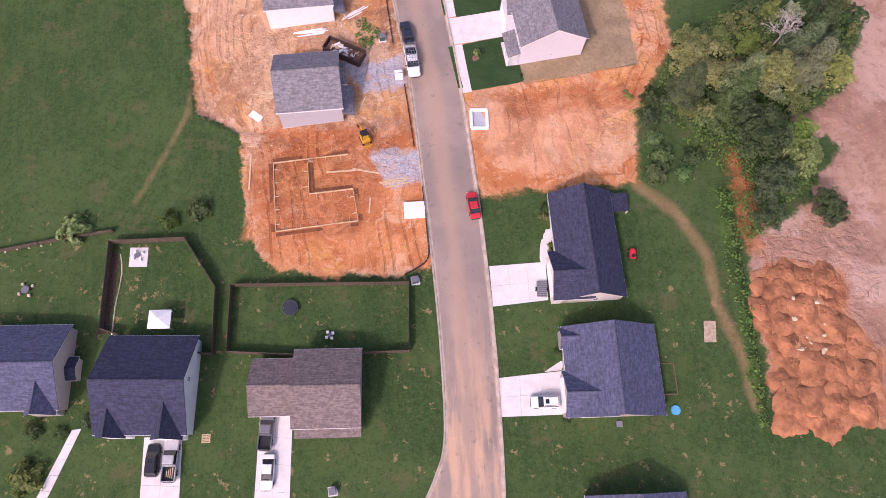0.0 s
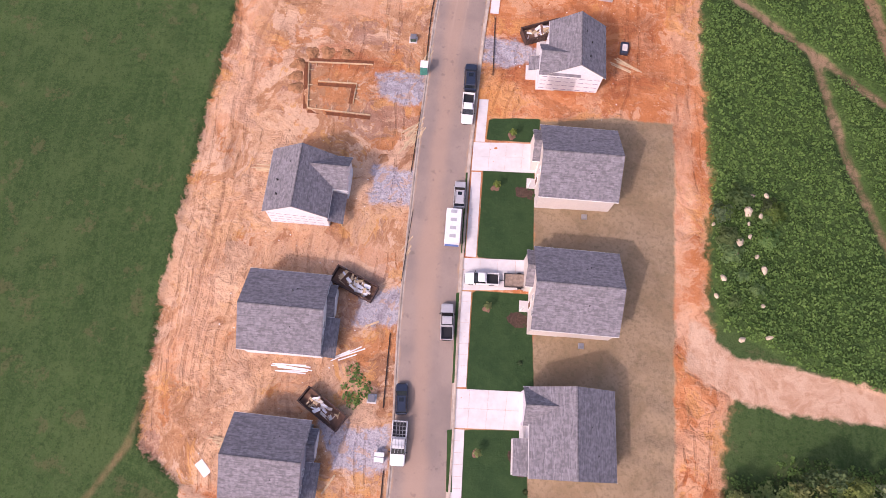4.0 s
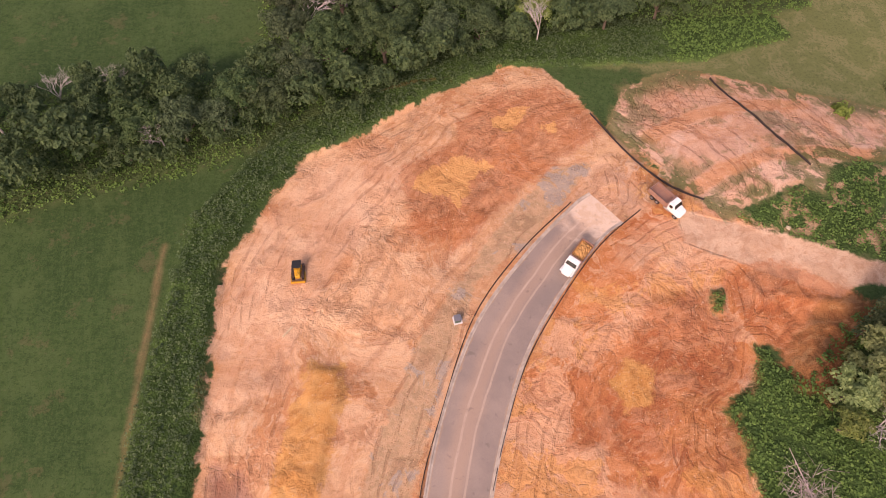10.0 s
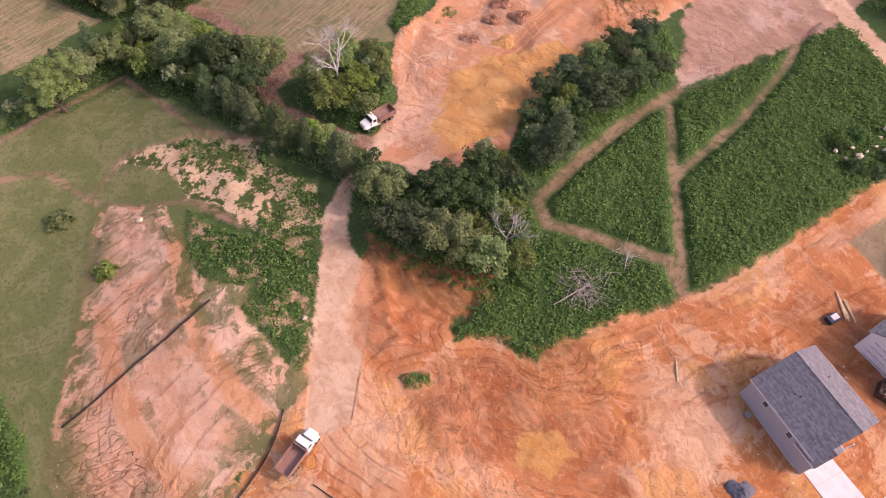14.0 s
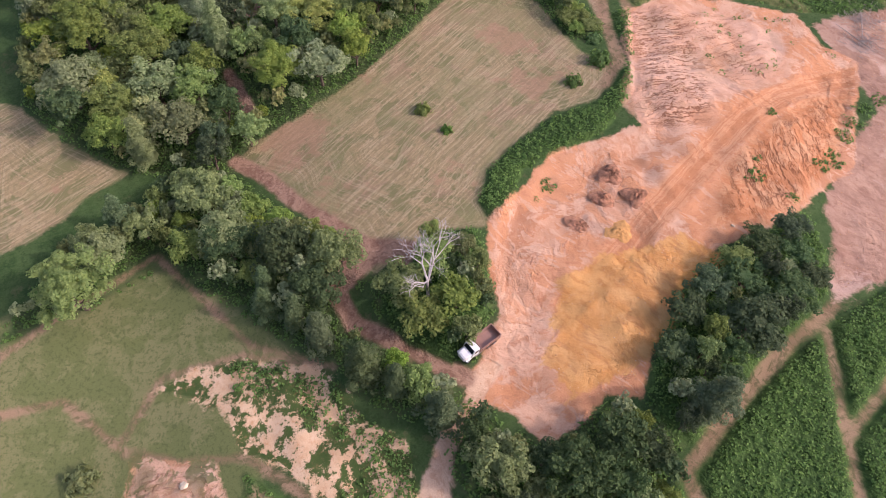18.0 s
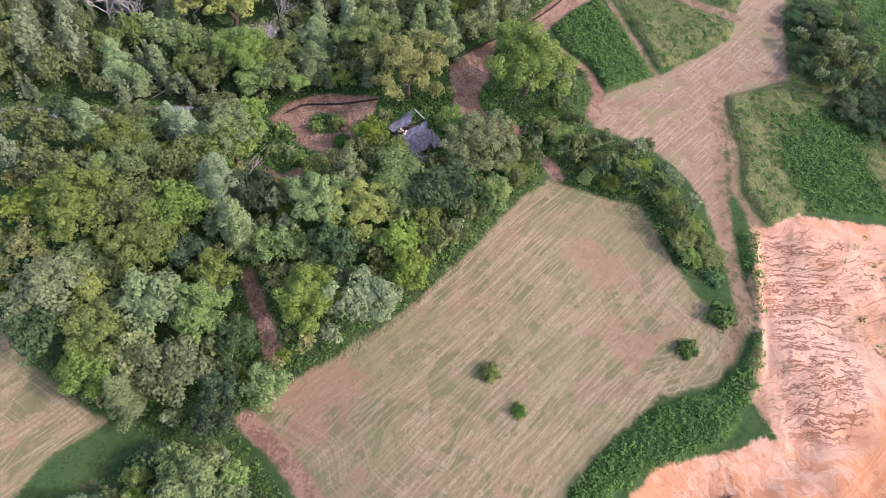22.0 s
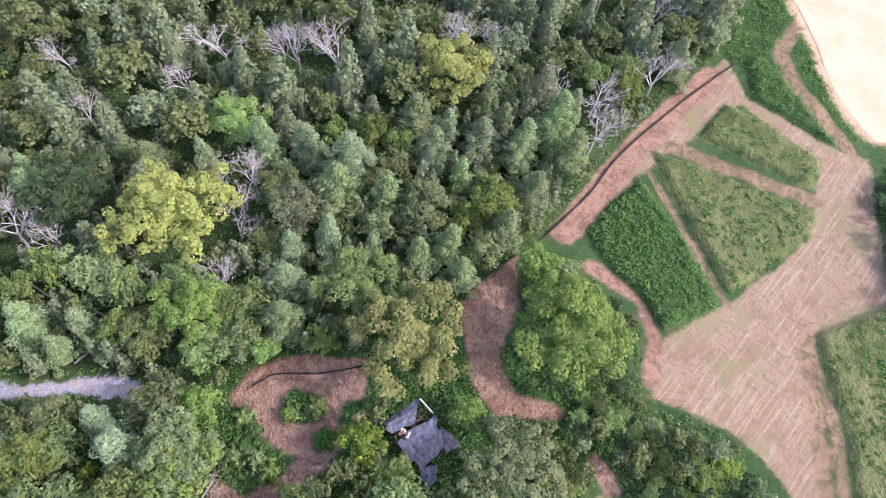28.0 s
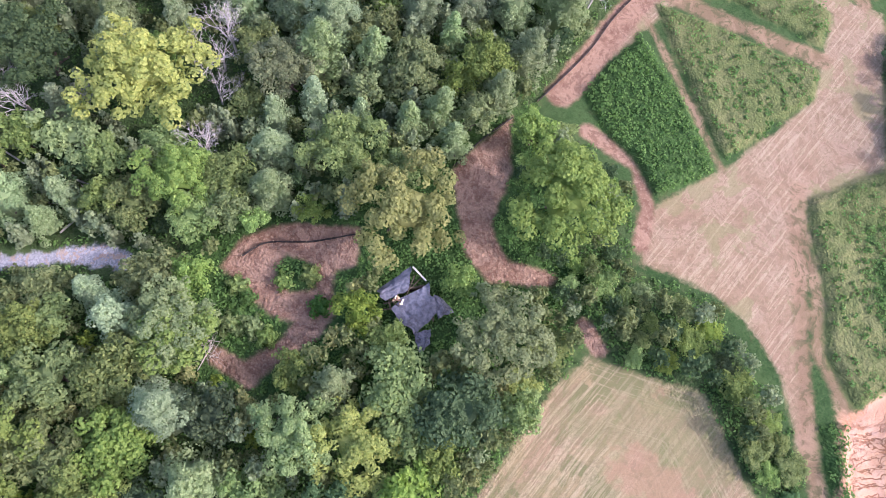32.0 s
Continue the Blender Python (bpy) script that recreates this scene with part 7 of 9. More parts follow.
for y in (-3.0, -1.2):
    window(h, 3.2, y, 3.5, "+x")
door(h, 5.4, 2.3, 0.2, "+x", 3.6, 2.2, WHITE, "garage_door", 4)

# wrapped house, east side
h = house("unfinished house in printed white wrap beside a rubbish skip", -2.9, 128.1, 15.0)
gable_block(h, -3.9, 4.2, -4.4, 4.4, -0.6, 5.2, 2.8, "y", WRAPM, ROOF_GREY)
gable_block(h, -5.3, 0.5, -4.4, 0.4, -0.6, 4.9, 2.0, "x", WRAPM, ROOF_GREY)
roof_slope("porch_roof", ROOF_GREY, h, (-6.9, -2.6, 2.5), (-6.9, -0.2, 2.5), (-5.3, -0.2, 3.0), (-5.3, -2.6, 3.0))
wrap_print(h, -5.3, 4.2, -4.4, 0.6, 4)
wrap_print(h, -3.9, 4.2, 4.42, 0.6, 4)
part("foundation", boxes((-5.4, 4.3, -4.5, 4.5, -0.8, 0.2)), CONCRETE, h)
part("porch_slab", boxes((-7.0, -5.3, -2.8, -0.2, -0.5, 0.15)), CONCRETE, h)
roof_vents(h, [(1.0, 1.6, 7.5), (2.0, 0.2, 6.9), (1.7, -2.4, 7.1)])
for y in (-3.4, 2.4):
    window(h, 4.2, y, 3.4, "+x")

# older houses at the south end
h = house("older brown-roofed house with attached garage wing", -13.4, 11.5, 8.0)
gable_block(h, -4.4, 4.4, -5.0, 5.0, -0.6, 5.0, 2.6, "x", SIDE_TAUPE, ROOF_BROWN)
gable_block(h, -10.6, -4.4, -3.0, 4.2, -0.6, 2.9, 1.9, "x", SIDE_TAUPE, ROOF_BROWN)
roof_slope("porch_roof", ROOF_BROWN, h, (-4.5, -6.4, 2.7), (4.5, -6.4, 2.7), (4.5, -5.0, 3.3), (-4.5, -5.0, 3.3))
window(h, 4.4, 1.0, 5.4, "+x", 0.5, 0.8)
for x in (-2.5, 0.5, 3.0):
    window(h, x, -5.0, 3.6, "-y")
door(h, -7.5, -3.0, 0.2, "-y", 4.6, 2.2, WHITE, "garage_door", 4)
part("patio", boxes((-2.0, 1.6, 5.0, 7.6, -0.5, 0.1), bevel=0.02), CONCRETE, h)

h = house("dark-roofed white house with two front gables", -38.5, 9.5, 6.5)
gable_block(h, -6.0, 6.0, -6.5, 6.5, -0.6, 4.4, 4.0, "x", SIDE_WHITE, ROOF_NAVY)
gable_block(h, 1.6, 5.4, -7.2, -1.0, -0.6, 4.3, 2.4, "y", SIDE_WHITE, ROOF_NAVY, 0.3)
gable_block(h, -5.8, -2.2, -7.0, -2.0, -0.6, 4.3, 2.0, "y", SIDE_WHITE, ROOF_NAVY, 0.3)
window(h, 6.0, 0.5, 5.2, "+x", 0.6, 0.9)
door(h, 3.5, -7.2, 0.2, "-y", 3.2, 2.2, WHITE, "garage_door", 4)
part("air_conditioner", boxes((6.6, 7.4, -1.6, -0.8, -0.3, 0.6), bevel=0.04), STEEL, h)

h = house("blue-grey roofed house with taupe siding and side bay", -56.9, 9.9, 8.0)
gable_block(h, -8.0, 5.6, -5.6, 5.8, -0.6, 4.0, 3.6, "x", SIDE_TAUPE, ROOF_SLATE)
gable_block(h, 1.4, 5.2, -6.4, -1.0, -0.6, 3.9, 2.2, "y", SIDE_TAUPE, ROOF_SLATE, 0.3)
gable_block(h, 5.6, 6.9, -1.6, 1.4, -0.6, 2.9, 0.8, "x", SIDE_TAUPE, ROOF_NAVY, 0.2)
part("patio", boxes((-3.0, 1.0, 5.8, 8.0, -0.5, 0.1), bevel=0.02), CONCRETE, h)

h = house("long single-storey house with charcoal shingle roof", 20.65, 36.1, 10.0)
gable_block(h, -4.4, 4.4, -8.0, 8.0, -0.6, 3.0, 2.9, "y", SIDE_CREAM, ROOF_NAVY)
gable_block(h, -5.6, 0.0, -8.0, -1.2, -0.6, 2.95, 2.2, "x", SIDE_CREAM, ROOF_NAVY, 0.3)
part("lean_to_roof", boxes((4.7, 7.3, 5.0, 8.0, 2.4, 2.55)), ROOF_NAVY, h)
for y in (5.1, 7.8):
    part("porch_post", boxes((7.1, 7.25, y, y + 0.15, -0.4, 2.4)), WHITE, h)
part("patio", boxes((4.4, 6.4, 0.2, 3.6, -0.5, 0.1), bevel=0.02), CONCRETE, h)
door(h, -5.6, -4.8, 0.2, "-x", 4.8, 2.2, WHITE, "garage_door", 4)
for y in (2.0, 5.5):
    window(h, -4.4, y, 1.0, "-x")
window(h, 0.6, -8.0, 1.0, "-y", 0.7, 1.0)

h = house("single-storey house with slate-blue roof and back deck", 25.15, 18.25, 8.0)
gable_block(h, -6.3, 6.3, -6.0, 6.0, -0.6, 3.0, 3.2, "y", SIDE_TAUPE, ROOF_SLATE)
gable_block(h, -6.8, 0.0, -5.9, -0.2, -0.6, 2.95, 2.0, "x", SIDE_TAUPE, ROOF_SLATE, 0.3)
gable_block(h, -6.7, -2.0, 3.4, 5.9, -0.6, 2.95, 1.1, "x", SIDE_TAUPE, ROOF_SLATE, 0.3)
door(h, -6.8, -3.0, 0.2, "-x", 4.6, 2.2, WHITE, "garage_door", 4)
for k in range(9):
    part("deck_board", boxes((6.4 + k * 0.32, 6.4 + k * 0.32 + 0.29, -3.2, 1.0, 0.30, 0.36)), DECKWOOD, h)
for a, b, c, d in ((6.4, 9.3, -3.3, -3.2), (9.2, 9.3, -3.3, 1.1), (6.4, 9.3, 1.0, 1.1)):
    part("deck_rail", boxes((a, b, c, d, 1.2, 1.3), (a, b, c, d, -0.4, 0.3)), DECKWOOD, h)
for a, b in ((6.5, -3.25), (9.25, -3.25), (9.25, 1.05), (6.5, 1.05), (9.25, -1.1)):
    part("deck_post", boxes((a - 0.06, a + 0.06, b - 0.06, b + 0.06, -0.5, 1.3)), DECKWOOD, h)
part("air_conditioner", boxes((0.4, 1.2, -7.4, -6.6, -0.3, 0.6), bevel=0.04), STEEL, h)

h = house("slate-roofed house at the south end of the street", 29.7, -3.6, 8.5)
gable_block(h, -6.4, 6.4, -6.0, 6.0, -0.6, 3.0, 3.0, "y", SIDE_TAUPE, ROOF_SLATE)


# ---- drives and walks ----
def slabs(name, label, category, corners, nx, ny, mat=CONCRETE, lift=0.05, gap=0.008):
    """A paved piece with four corners, cast as separate slabs with open joints."""
    a, b, c, d = [np.array(p, float) for p in corners]
    mid = (a + b + c + d) / 4
    e = empty(name, mid[0], mid[1], float(lie(*mid)), 0, label, category, "", "structure")
    e.matrix_world = Matrix.Identity(4)
    for i in range(nx):
        for j in range(ny):
            u0, u1, v0, v1 = i / nx, (i + 1) / nx, j / ny, (j + 1) / ny
            q = [a * (1 - u) * (1 - v) + b * u * (1 - v) + c * u * v + d * (1 - u) * v for u, v in ((u0, v0), (u1, v0), (u1, v1), (u0, v1))]
            m = sum(q) / 4
            q = [m + (p - m) * (1 - gap * 2 / max(np.linalg.norm(p - m), 0.3)) for p in q]
            bm = bmesh.new()
            z = [max(top(*p), float(lie(*p)) - 0.05) + lift + 0.02 for p in q]
            lo = [bm.verts.new((p[0], p[1], zz - 0.35)) for p, zz in zip(q, z)]
            hi = [bm.verts.new((p[0], p[1], zz)) for p, zz in zip(q, z)]
            bm.faces.new(hi), bm.faces.new(lo[::-1])
            for k in range(4):
                bm.faces.new((lo[k], lo[(k + 1) % 4], hi[(k + 1) % 4], hi[k]))
            bmesh.ops.recalc_face_normals(bm, faces=bm.faces[:])
            part("slab", bm, mat, e)
    return e


DRIVE = "pale concrete driveway cast in slabs up to the garage"
for q, nx, ny in (([(-4.3, 74.1), (5.6, 77.0), (6.5, 71.9), (-2.8, 69.1)], 4, 2), ([(-8.8, 92.3), (1.0, 95.2), (2.3, 91.0), (-7.5, 87.6)], 4, 2), ([(-13.2, 110.4), (-3.4, 113.4), (-2.5, 108.6), (-12.0, 105.8)], 4, 2),
                  ([(-20.7, 148.9), (-11.9, 150.4), (-11.0, 146.0), (-20.5, 143.9)], 3, 2), ([(7.1, 32.0), (15.3, 33.5), (16.1, 27.8), (8.2, 26.0)], 3, 2), ([(9.9, 15.9), (18.6, 17.8), (19.4, 11.9), (10.6, 10.6)], 3, 2),
                  ([(-22.9, 7.8), (-18.3, 8.3), (-15.3, -13), (-20.4, -13)], 2, 6), ([(-38.6, 2.6), (-33.2, 3.3), (-30.4, -13), (-36.0, -13)], 2, 5)):
    slabs("driveway", DRIVE, "driveway", q, nx, ny)
WALK = "pale concrete pavement of square slabs along the street"
for q, n in (([(0.3, 60.4), (1.7, 60.8), (-0.8, 69.5), (-2.3, 69.1)], 6), ([(-3.9, 74.4), (-2.4, 74.9), (-6.0, 87.9), (-7.4, 87.5)], 9), ([(-8.5, 92.6), (-7.0, 93.0), (-10.5, 106.0), (-11.9, 105.6)], 9),
             ([(-13.0, 110.6), (-11.6, 111.0), (-13.3, 118.2), (-14.7, 117.8)], 5), ([(-18.1, 133.7), (-16.7, 134.0), (-18.9, 144.1), (-20.3, 143.7)], 7), ([(-21.1, 149.0), (-19.6, 149.2), (-19.6, 152.9), (-20.9, 152.7)], 2),
             ([(16.4, 38.7), (15.0, 38.6), (14.5, 35.4), (15.6, 35.3)], 2), ([(14.5, 35.4), (15.6, 35.3), (15.8, 33.4), (14.7, 33.2)], 1), ([(-49.2, 2.5), (-47.9, 2.8), (-50.5, -8), (-52, -8)], 5),
             ([(16.2, 17.4), (18.6, 17.9), (19.2, 19.3), (18.4, 19.2)], 1)):
    slabs("pavement", WALK, "pavement", q, 1, n)
SODM = simple("sod_turf", (0.030, 0.072, 0.018), 0.95, 0, 0.25, 1.0, 0.6)
for q, n in (([(-0.55, 61.2), (0.2, 61.4), (-2.4, 69.0), (-3.0, 68.7)], 1), ([(-4.4, 74.8), (-4.0, 74.9), (-7.5, 87.3), (-8.0, 87.0)], 1), ([(-9.3, 92.9), (-8.7, 93.0), (-12.1, 105.4), (-12.7, 105.2)], 1)):
    slabs("verge", "narrow strip of green turf beside the kerb", "verge", q, 1, n, SODM, 0.10)
slabs("patio", "square concrete patio with a table in the fenced yard", "patio", [(-47.4, 29.6), (-44.6, 29.9), (-44.1, 26.9), (-46.9, 26.6)], 1, 1)
slabs("dirt_patch", "bare sandpit rectangle on the lawn", "sandpit", [(38.4, 27.1), (40.1, 27.3), (40.2, 24.2), (38.5, 24.0)], 1, 1, simple("raked_sand", (0.42, 0.33, 0.23), 0.95, 0, 0.3, 2.0, 0.5), 0.03)


# ---- vehicles ----
def loft(stations):
    """A body from cross-sections along x: x, half width, bottom, top; edges chamfered."""
    bm = bmesh.new()
    rings = []
    for x, w, z0, z1 in stations:
        c = min(0.12, (z1 - z0) * 0.25)
        rings.append([bm.verts.new((x, y, z)) for y, z in ((-w, z0 + c), (-w, z1 - c), (-w + c, z1), (w - c, z1), (w, z1 - c), (w, z0 + c), (w - c, z0), (-w + c, z0))])
    for r, s in zip(rings, rings[1:]):
        for k in range(8):
            bm.faces.new((r[k], r[(k + 1) % 8], s[(k + 1) % 8], s[k]))
    bm.faces.new(rings[0][::-1]), bm.faces.new(rings[-1])
    bmesh.ops.recalc_face_normals(bm, faces=bm.faces[:])
    return bm


def taper(x0, x1, w0, z0, u0, u1, w1, z1):
    """A box whose top is drawn in: bottom x0..x1 and half width w0 at z0, top u0..u1 and w1 at z1."""
    bm = bmesh.new()
    lo = [bm.verts.new(p) for p in ((x0, -w0, z0), (x1, -w0, z0), (x1, w0, z0), (x0, w0, z0))]
    hi = [bm.verts.new(p) for p in ((u0, -w1, z1), (u1, -w1, z1), (u1, w1, z1), (u0, w1, z1))]
    bm.faces.new(lo[::-1]), bm.faces.new(hi)
    for k in range(4):
        bm.faces.new((lo[k], lo[(k + 1) % 4], hi[(k + 1) % 4], hi[k]))
    bmesh.ops.recalc_face_normals(bm, faces=bm.faces[:])
    return bm


def wheels(parent, xs, w, r, dual=False):
    for x in xs:
        for s in (-1, 1):
            y = s * (w - 0.1)
            t = part("wheel", rods(((x, y - 0.12 * (2 if dual else 1), r), (x, y + 0.12 * (2 if dual else 1), r), r), n=16), RUBBER, parent)
            part("rim", rods(((x, y + s * 0.10, r), (x, y + s * (0.27 if dual else 0.14), r), r * 0.55), n=10), STEEL, t)


def lights(parent, xf, xb, w, z):
    for s in (-1, 1):
        part("headlight", boxes((xf - 0.12, xf + 0.02, s * w - 0.18, s * w + 0.18, z - 0.09, z + 0.09), bevel=0.03), LAMPWHITE, parent)
        part("tail_light", boxes((xb - 0.02, xb + 0.1, s * w - 0.12, s * w + 0.12, z, z + 0.2), bevel=0.02), LAMPRED, parent)


PAINTS = {}


def paint(name, c):
    if name not in PAINTS:
        PAINTS[name] = simple("paint_" + name, c, 0.28, 0.0, 0.08, 2.0, 0, 0.6)
    return PAINTS[name]


def car(kind, x, y, heading, mat, label, size=1.0):
    lift = 0.06 if field("road", x, y) > -0.5 else 0.04
    if field("road", x, y) > -0.5:
        lift = float(lie(x, y)) + 0.11 - top(x, y)
    else:
        lift = max(lift, float(lie(x, y)) + 0.05 - top(x, y))
    e = empty({"sedan": "car", "suv": "suv", "pickup": "pickup_truck"}[kind], x, y, top(x, y) + lift, heading, label, "car" if kind != "pickup" else "pickup", "vehicles on the street")
    e.scale = (size, size, size)
    if kind == "sedan":
        part("body", loft([(2.32, 0.62, 0.35, 0.62), (2.15, 0.80, 0.25, 0.74), (1.0, 0.88, 0.22, 0.95), (-1.4, 0.88, 0.22, 1.0), (-2.2, 0.80, 0.28, 0.95), (-2.35, 0.66, 0.38, 0.82)]), mat, e)
        part("windows", taper(-1.75, 1.15, 0.80, 0.92, -0.95, 0.30, 0.60, 1.42), GLASS, e)
        part("roof", taper(-0.98, 0.33, 0.63, 1.40, -0.88, 0.22, 0.54, 1.47), mat, e)
        wheels(e, (1.4, -1.35), 0.90, 0.32), lights(e, 2.25, -2.3, 0.6, 0.62)
    elif kind == "suv":
        part("body", loft([(2.25, 0.70, 0.40, 0.80), (2.1, 0.86, 0.30, 0.95), (1.0, 0.94, 0.28, 1.08), (-2.0, 0.94, 0.28, 1.10), (-2.3, 0.84, 0.38, 1.05)]), mat, e)
        part("windows", taper(-2.15, 1.15, 0.86, 1.05, -1.85, 0.40, 0.70, 1.66), GLASS, e)
        part("roof", taper(-1.95, 0.42, 0.74, 1.64, -1.85, 0.30, 0.64, 1.74), mat, e)
        part("sunroof", boxes((-0.5, 0.1, -0.35, 0.35, 1.735, 1.75)), GLASS, e)
        for s in (-1, 1):
            part("roof_rail", boxes((-1.7, 0.2, s * 0.64 - 0.03, s * 0.64 + 0.03, 1.72, 1.80)), BLACKP, e)
        wheels(e, (1.4, -1.4), 0.95, 0.37), lights(e, 2.2, -2.25, 0.68, 0.75)
    else:
        part("body", loft([(2.75, 0.76, 0.45, 0.95), (2.55, 0.92, 0.35, 1.05), (1.3, 0.97, 0.32, 1.15), (-0.65, 0.97, 0.32, 1.18)]), mat, e)
        part("windows", taper(-0.62, 1.35, 0.90, 1.12, -0.45, 0.62, 0.72, 1.78), GLASS, e)
        part("roof", taper(-0.55, 0.66, 0.76, 1.76, -0.45, 0.52, 0.66, 1.86), mat, e)
        bed = part("bed", boxes((-2.75, -0.66, -0.97, 0.97, 0.45, 0.62), (-2.75, -0.66, -0.97, -0.86, 0.62, 1.16), (-2.75, -0.66, 0.86, 0.97, 0.62, 1.16), (-0.80, -0.66, -0.97, 0.97, 0.62, 1.16)), mat, e)
        part("tailgate", boxes((-2.80, -2.70, -0.90, 0.90, 0.55, 1.14), bevel=0.02), mat, bed)
        part("bed_liner", boxes((-2.68, -0.82, -0.85, 0.85, 0.62, 0.66)), BLACKP, bed)
        for s in (-1, 1):
            part("mirror", boxes((1.0, 1.15, s * 1.08 - 0.12, s * 1.08 + 0.12, 1.2, 1.4), bevel=0.02), BLACKP, e)
        wheels(e, (1.75, -1.65), 0.98, 0.40), lights(e, 2.68, -2.8, 0.72, 0.85)
    part("windscreen_wiper", boxes((1.02, 1.10, -0.5, 0.2, 1.03, 1.06) if kind != "pickup" else (1.26, 1.32, -0.5, 0.2, 1.16, 1.2)), BLACKP, e)
    for xb in ((2.3, -2.36) if kind == "sedan" else (2.25, -2.32) if kind == "suv" else (2.74, -2.84)):
        part("bumper", boxes((xb - 0.06, xb + 0.06, -0.7, 0.7, 0.38, 0.55), bevel=0.03), BLACKP, e)
    return e


SILVER, WHITEP, BLACKC, DARKBLUE, REDP, GREYC = paint("silver", (0.42, 0.42, 0.44)), paint("white", (0.78, 0.78, 0.78)), paint("black", (0.015, 0.016, 0.022)), paint("dark_blue", (0.02, 0.03, 0.055)), paint("red", (0.55, 0.03, 0.04)), paint("grey", (0.16, 0.16, 0.18))
car("suv", -36.4, -0.2, 98, BLACKC, "black sport utility car parked on the driveway", 0.95)
b = car("pickup", -33.9, 0.0, 97, SILVER, "silver pickup truck with boards in its bed")
for k in range(4):
    part("board", boxes((-2.4 + 0.1 * k, -0.9 - 0.15 * k, -0.5 + 0.25 * k, -0.38 + 0.25 * k, 0.68 + 0.03 * k, 0.74 + 0.03 * k)), TIMBER, b)
car("pickup", -21.4, 5.4, 95, GREYC, "dark grey pickup truck at the garage door", 0.97)
car("sedan", -20.2, 0.0, 276, WHITEP, "white saloon car on the concrete drive")
car("suv", 16.5, 13.2, 187, WHITEP, "white estate car with black sunroof on the drive", 0.88)
car("sedan", 3.8, 41.1, 106, REDP, "red saloon car parked at the kerb", 0.95)
car("suv", -10.2, 70.5, 109, DARKBLUE, "dark blue sport utility car parked at the kerb", 0.9)
t = car("pickup", -8.55, 64.9, 286, WHITEP, "white work truck with a ladder rack", 1.05)
rack = part("ladder_rack", boxes(*[(x, x + 0.05, -0.9, 0.9, 1.95, 2.0) for x in (-2.6, -2.1, -1.6, -1.1, -0.6, 0.2)], *[(-2.8, 1.2, y, y + 0.05, 1.98, 2.05) for y in (-0.85, -0.4, 0.0, 0.4, 0.8)], *[(x, x + 0.06, y, y + 0.06, 1.1, 2.0) for x in (-2.6, -0.7) for y in (-0.9, 0.85)]), STEEL, t)
car("pickup", -7.85, 82.5, 108, SILVER, "silver pickup truck parked at the kerb", 0.92)
car("suv", -12.35, 101.2, 106, SILVER, "silver sport utility car parked before a box trailer", 0.92)
car("pickup", -15.8, 115.2, 285, WHITEP, "white pickup truck parked behind a dark car", 0.95)
car("suv", -17.15, 120.6, 106, DARKBLUE, "dark blue people carrier at the kerb", 1.05)
car("pickup", -5.2, 90.0, 197, WHITEP, "white crew-cab pickup hitched to a flat trailer", 0.88)


def box_trailer(x, y, heading):
    e = empty("box_trailer", x, y, float(lie(x, y)) + 0.1, heading, "white enclosed box trailer with roof vents at the kerb", "trailer")
    part("body", boxes((-2.7, 2.5, -1.1, 1.1, 0.55, 2.5), bevel=0.06), WHITEP, e)
    for k in range(4):
        part("roof_vent", boxes((-2.0 + k * 1.25, -1.5 + k * 1.25, -0.45, 0.45, 2.5, 2.56), bevel=0.02), SILVER, e)
    part("side_stripe", boxes((-2.72, 2.52, -1.115, -1.1, 0.6, 0.9), (-2.715, -2.7, -1.0, 1.0, 0.6, 1.4)), paint("blue", (0.05, 0.16, 0.5)), e)
    part("tongue", rods(((2.5, -0.6, 0.5), (3.6, 0, 0.5), 0.05), ((2.5, 0.6, 0.5), (3.6, 0, 0.5), 0.05)), BLACKP, e)
    wheels(e, (0.2, -0.6), 1.12, 0.33)


box_trailer(-11.6, 95.8, 105)


GREYDECK = simple("weathered_deck_boards", (0.30, 0.23, 0.18), 0.85, 0, 0.3, 2.0, 0.3)


def flat_trailer(x, y, heading):
    e = empty("flat_trailer", x, y, max(top(x, y), float(lie(x, y))) + 0.06, heading, "flat timber-decked trailer behind the pickup", "trailer")
    for k in range(9):
        part("deck_board", boxes((-1.85, 1.85, -0.95 + k * 0.212, -0.95 + k * 0.212 + 0.2, 0.52, 0.57)), GREYDECK, e)
    part("frame", boxes((-1.9, 1.9, -1.0, -0.94, 0.4, 0.75), (-1.9, 1.9, 0.94, 1.0, 0.4, 0.75), (-1.9, -1.84, -1.0, 1.0, 0.4, 0.75), (1.84, 1.9, -1.0, 1.0, 0.4, 0.75), (1.9, 2.9, -0.05, 0.05, 0.42, 0.5)), BLACKP, e)
    wheels(e, (-0.3,), 1.18, 0.32)


flat_trailer(-0.3, 91.4, 197)


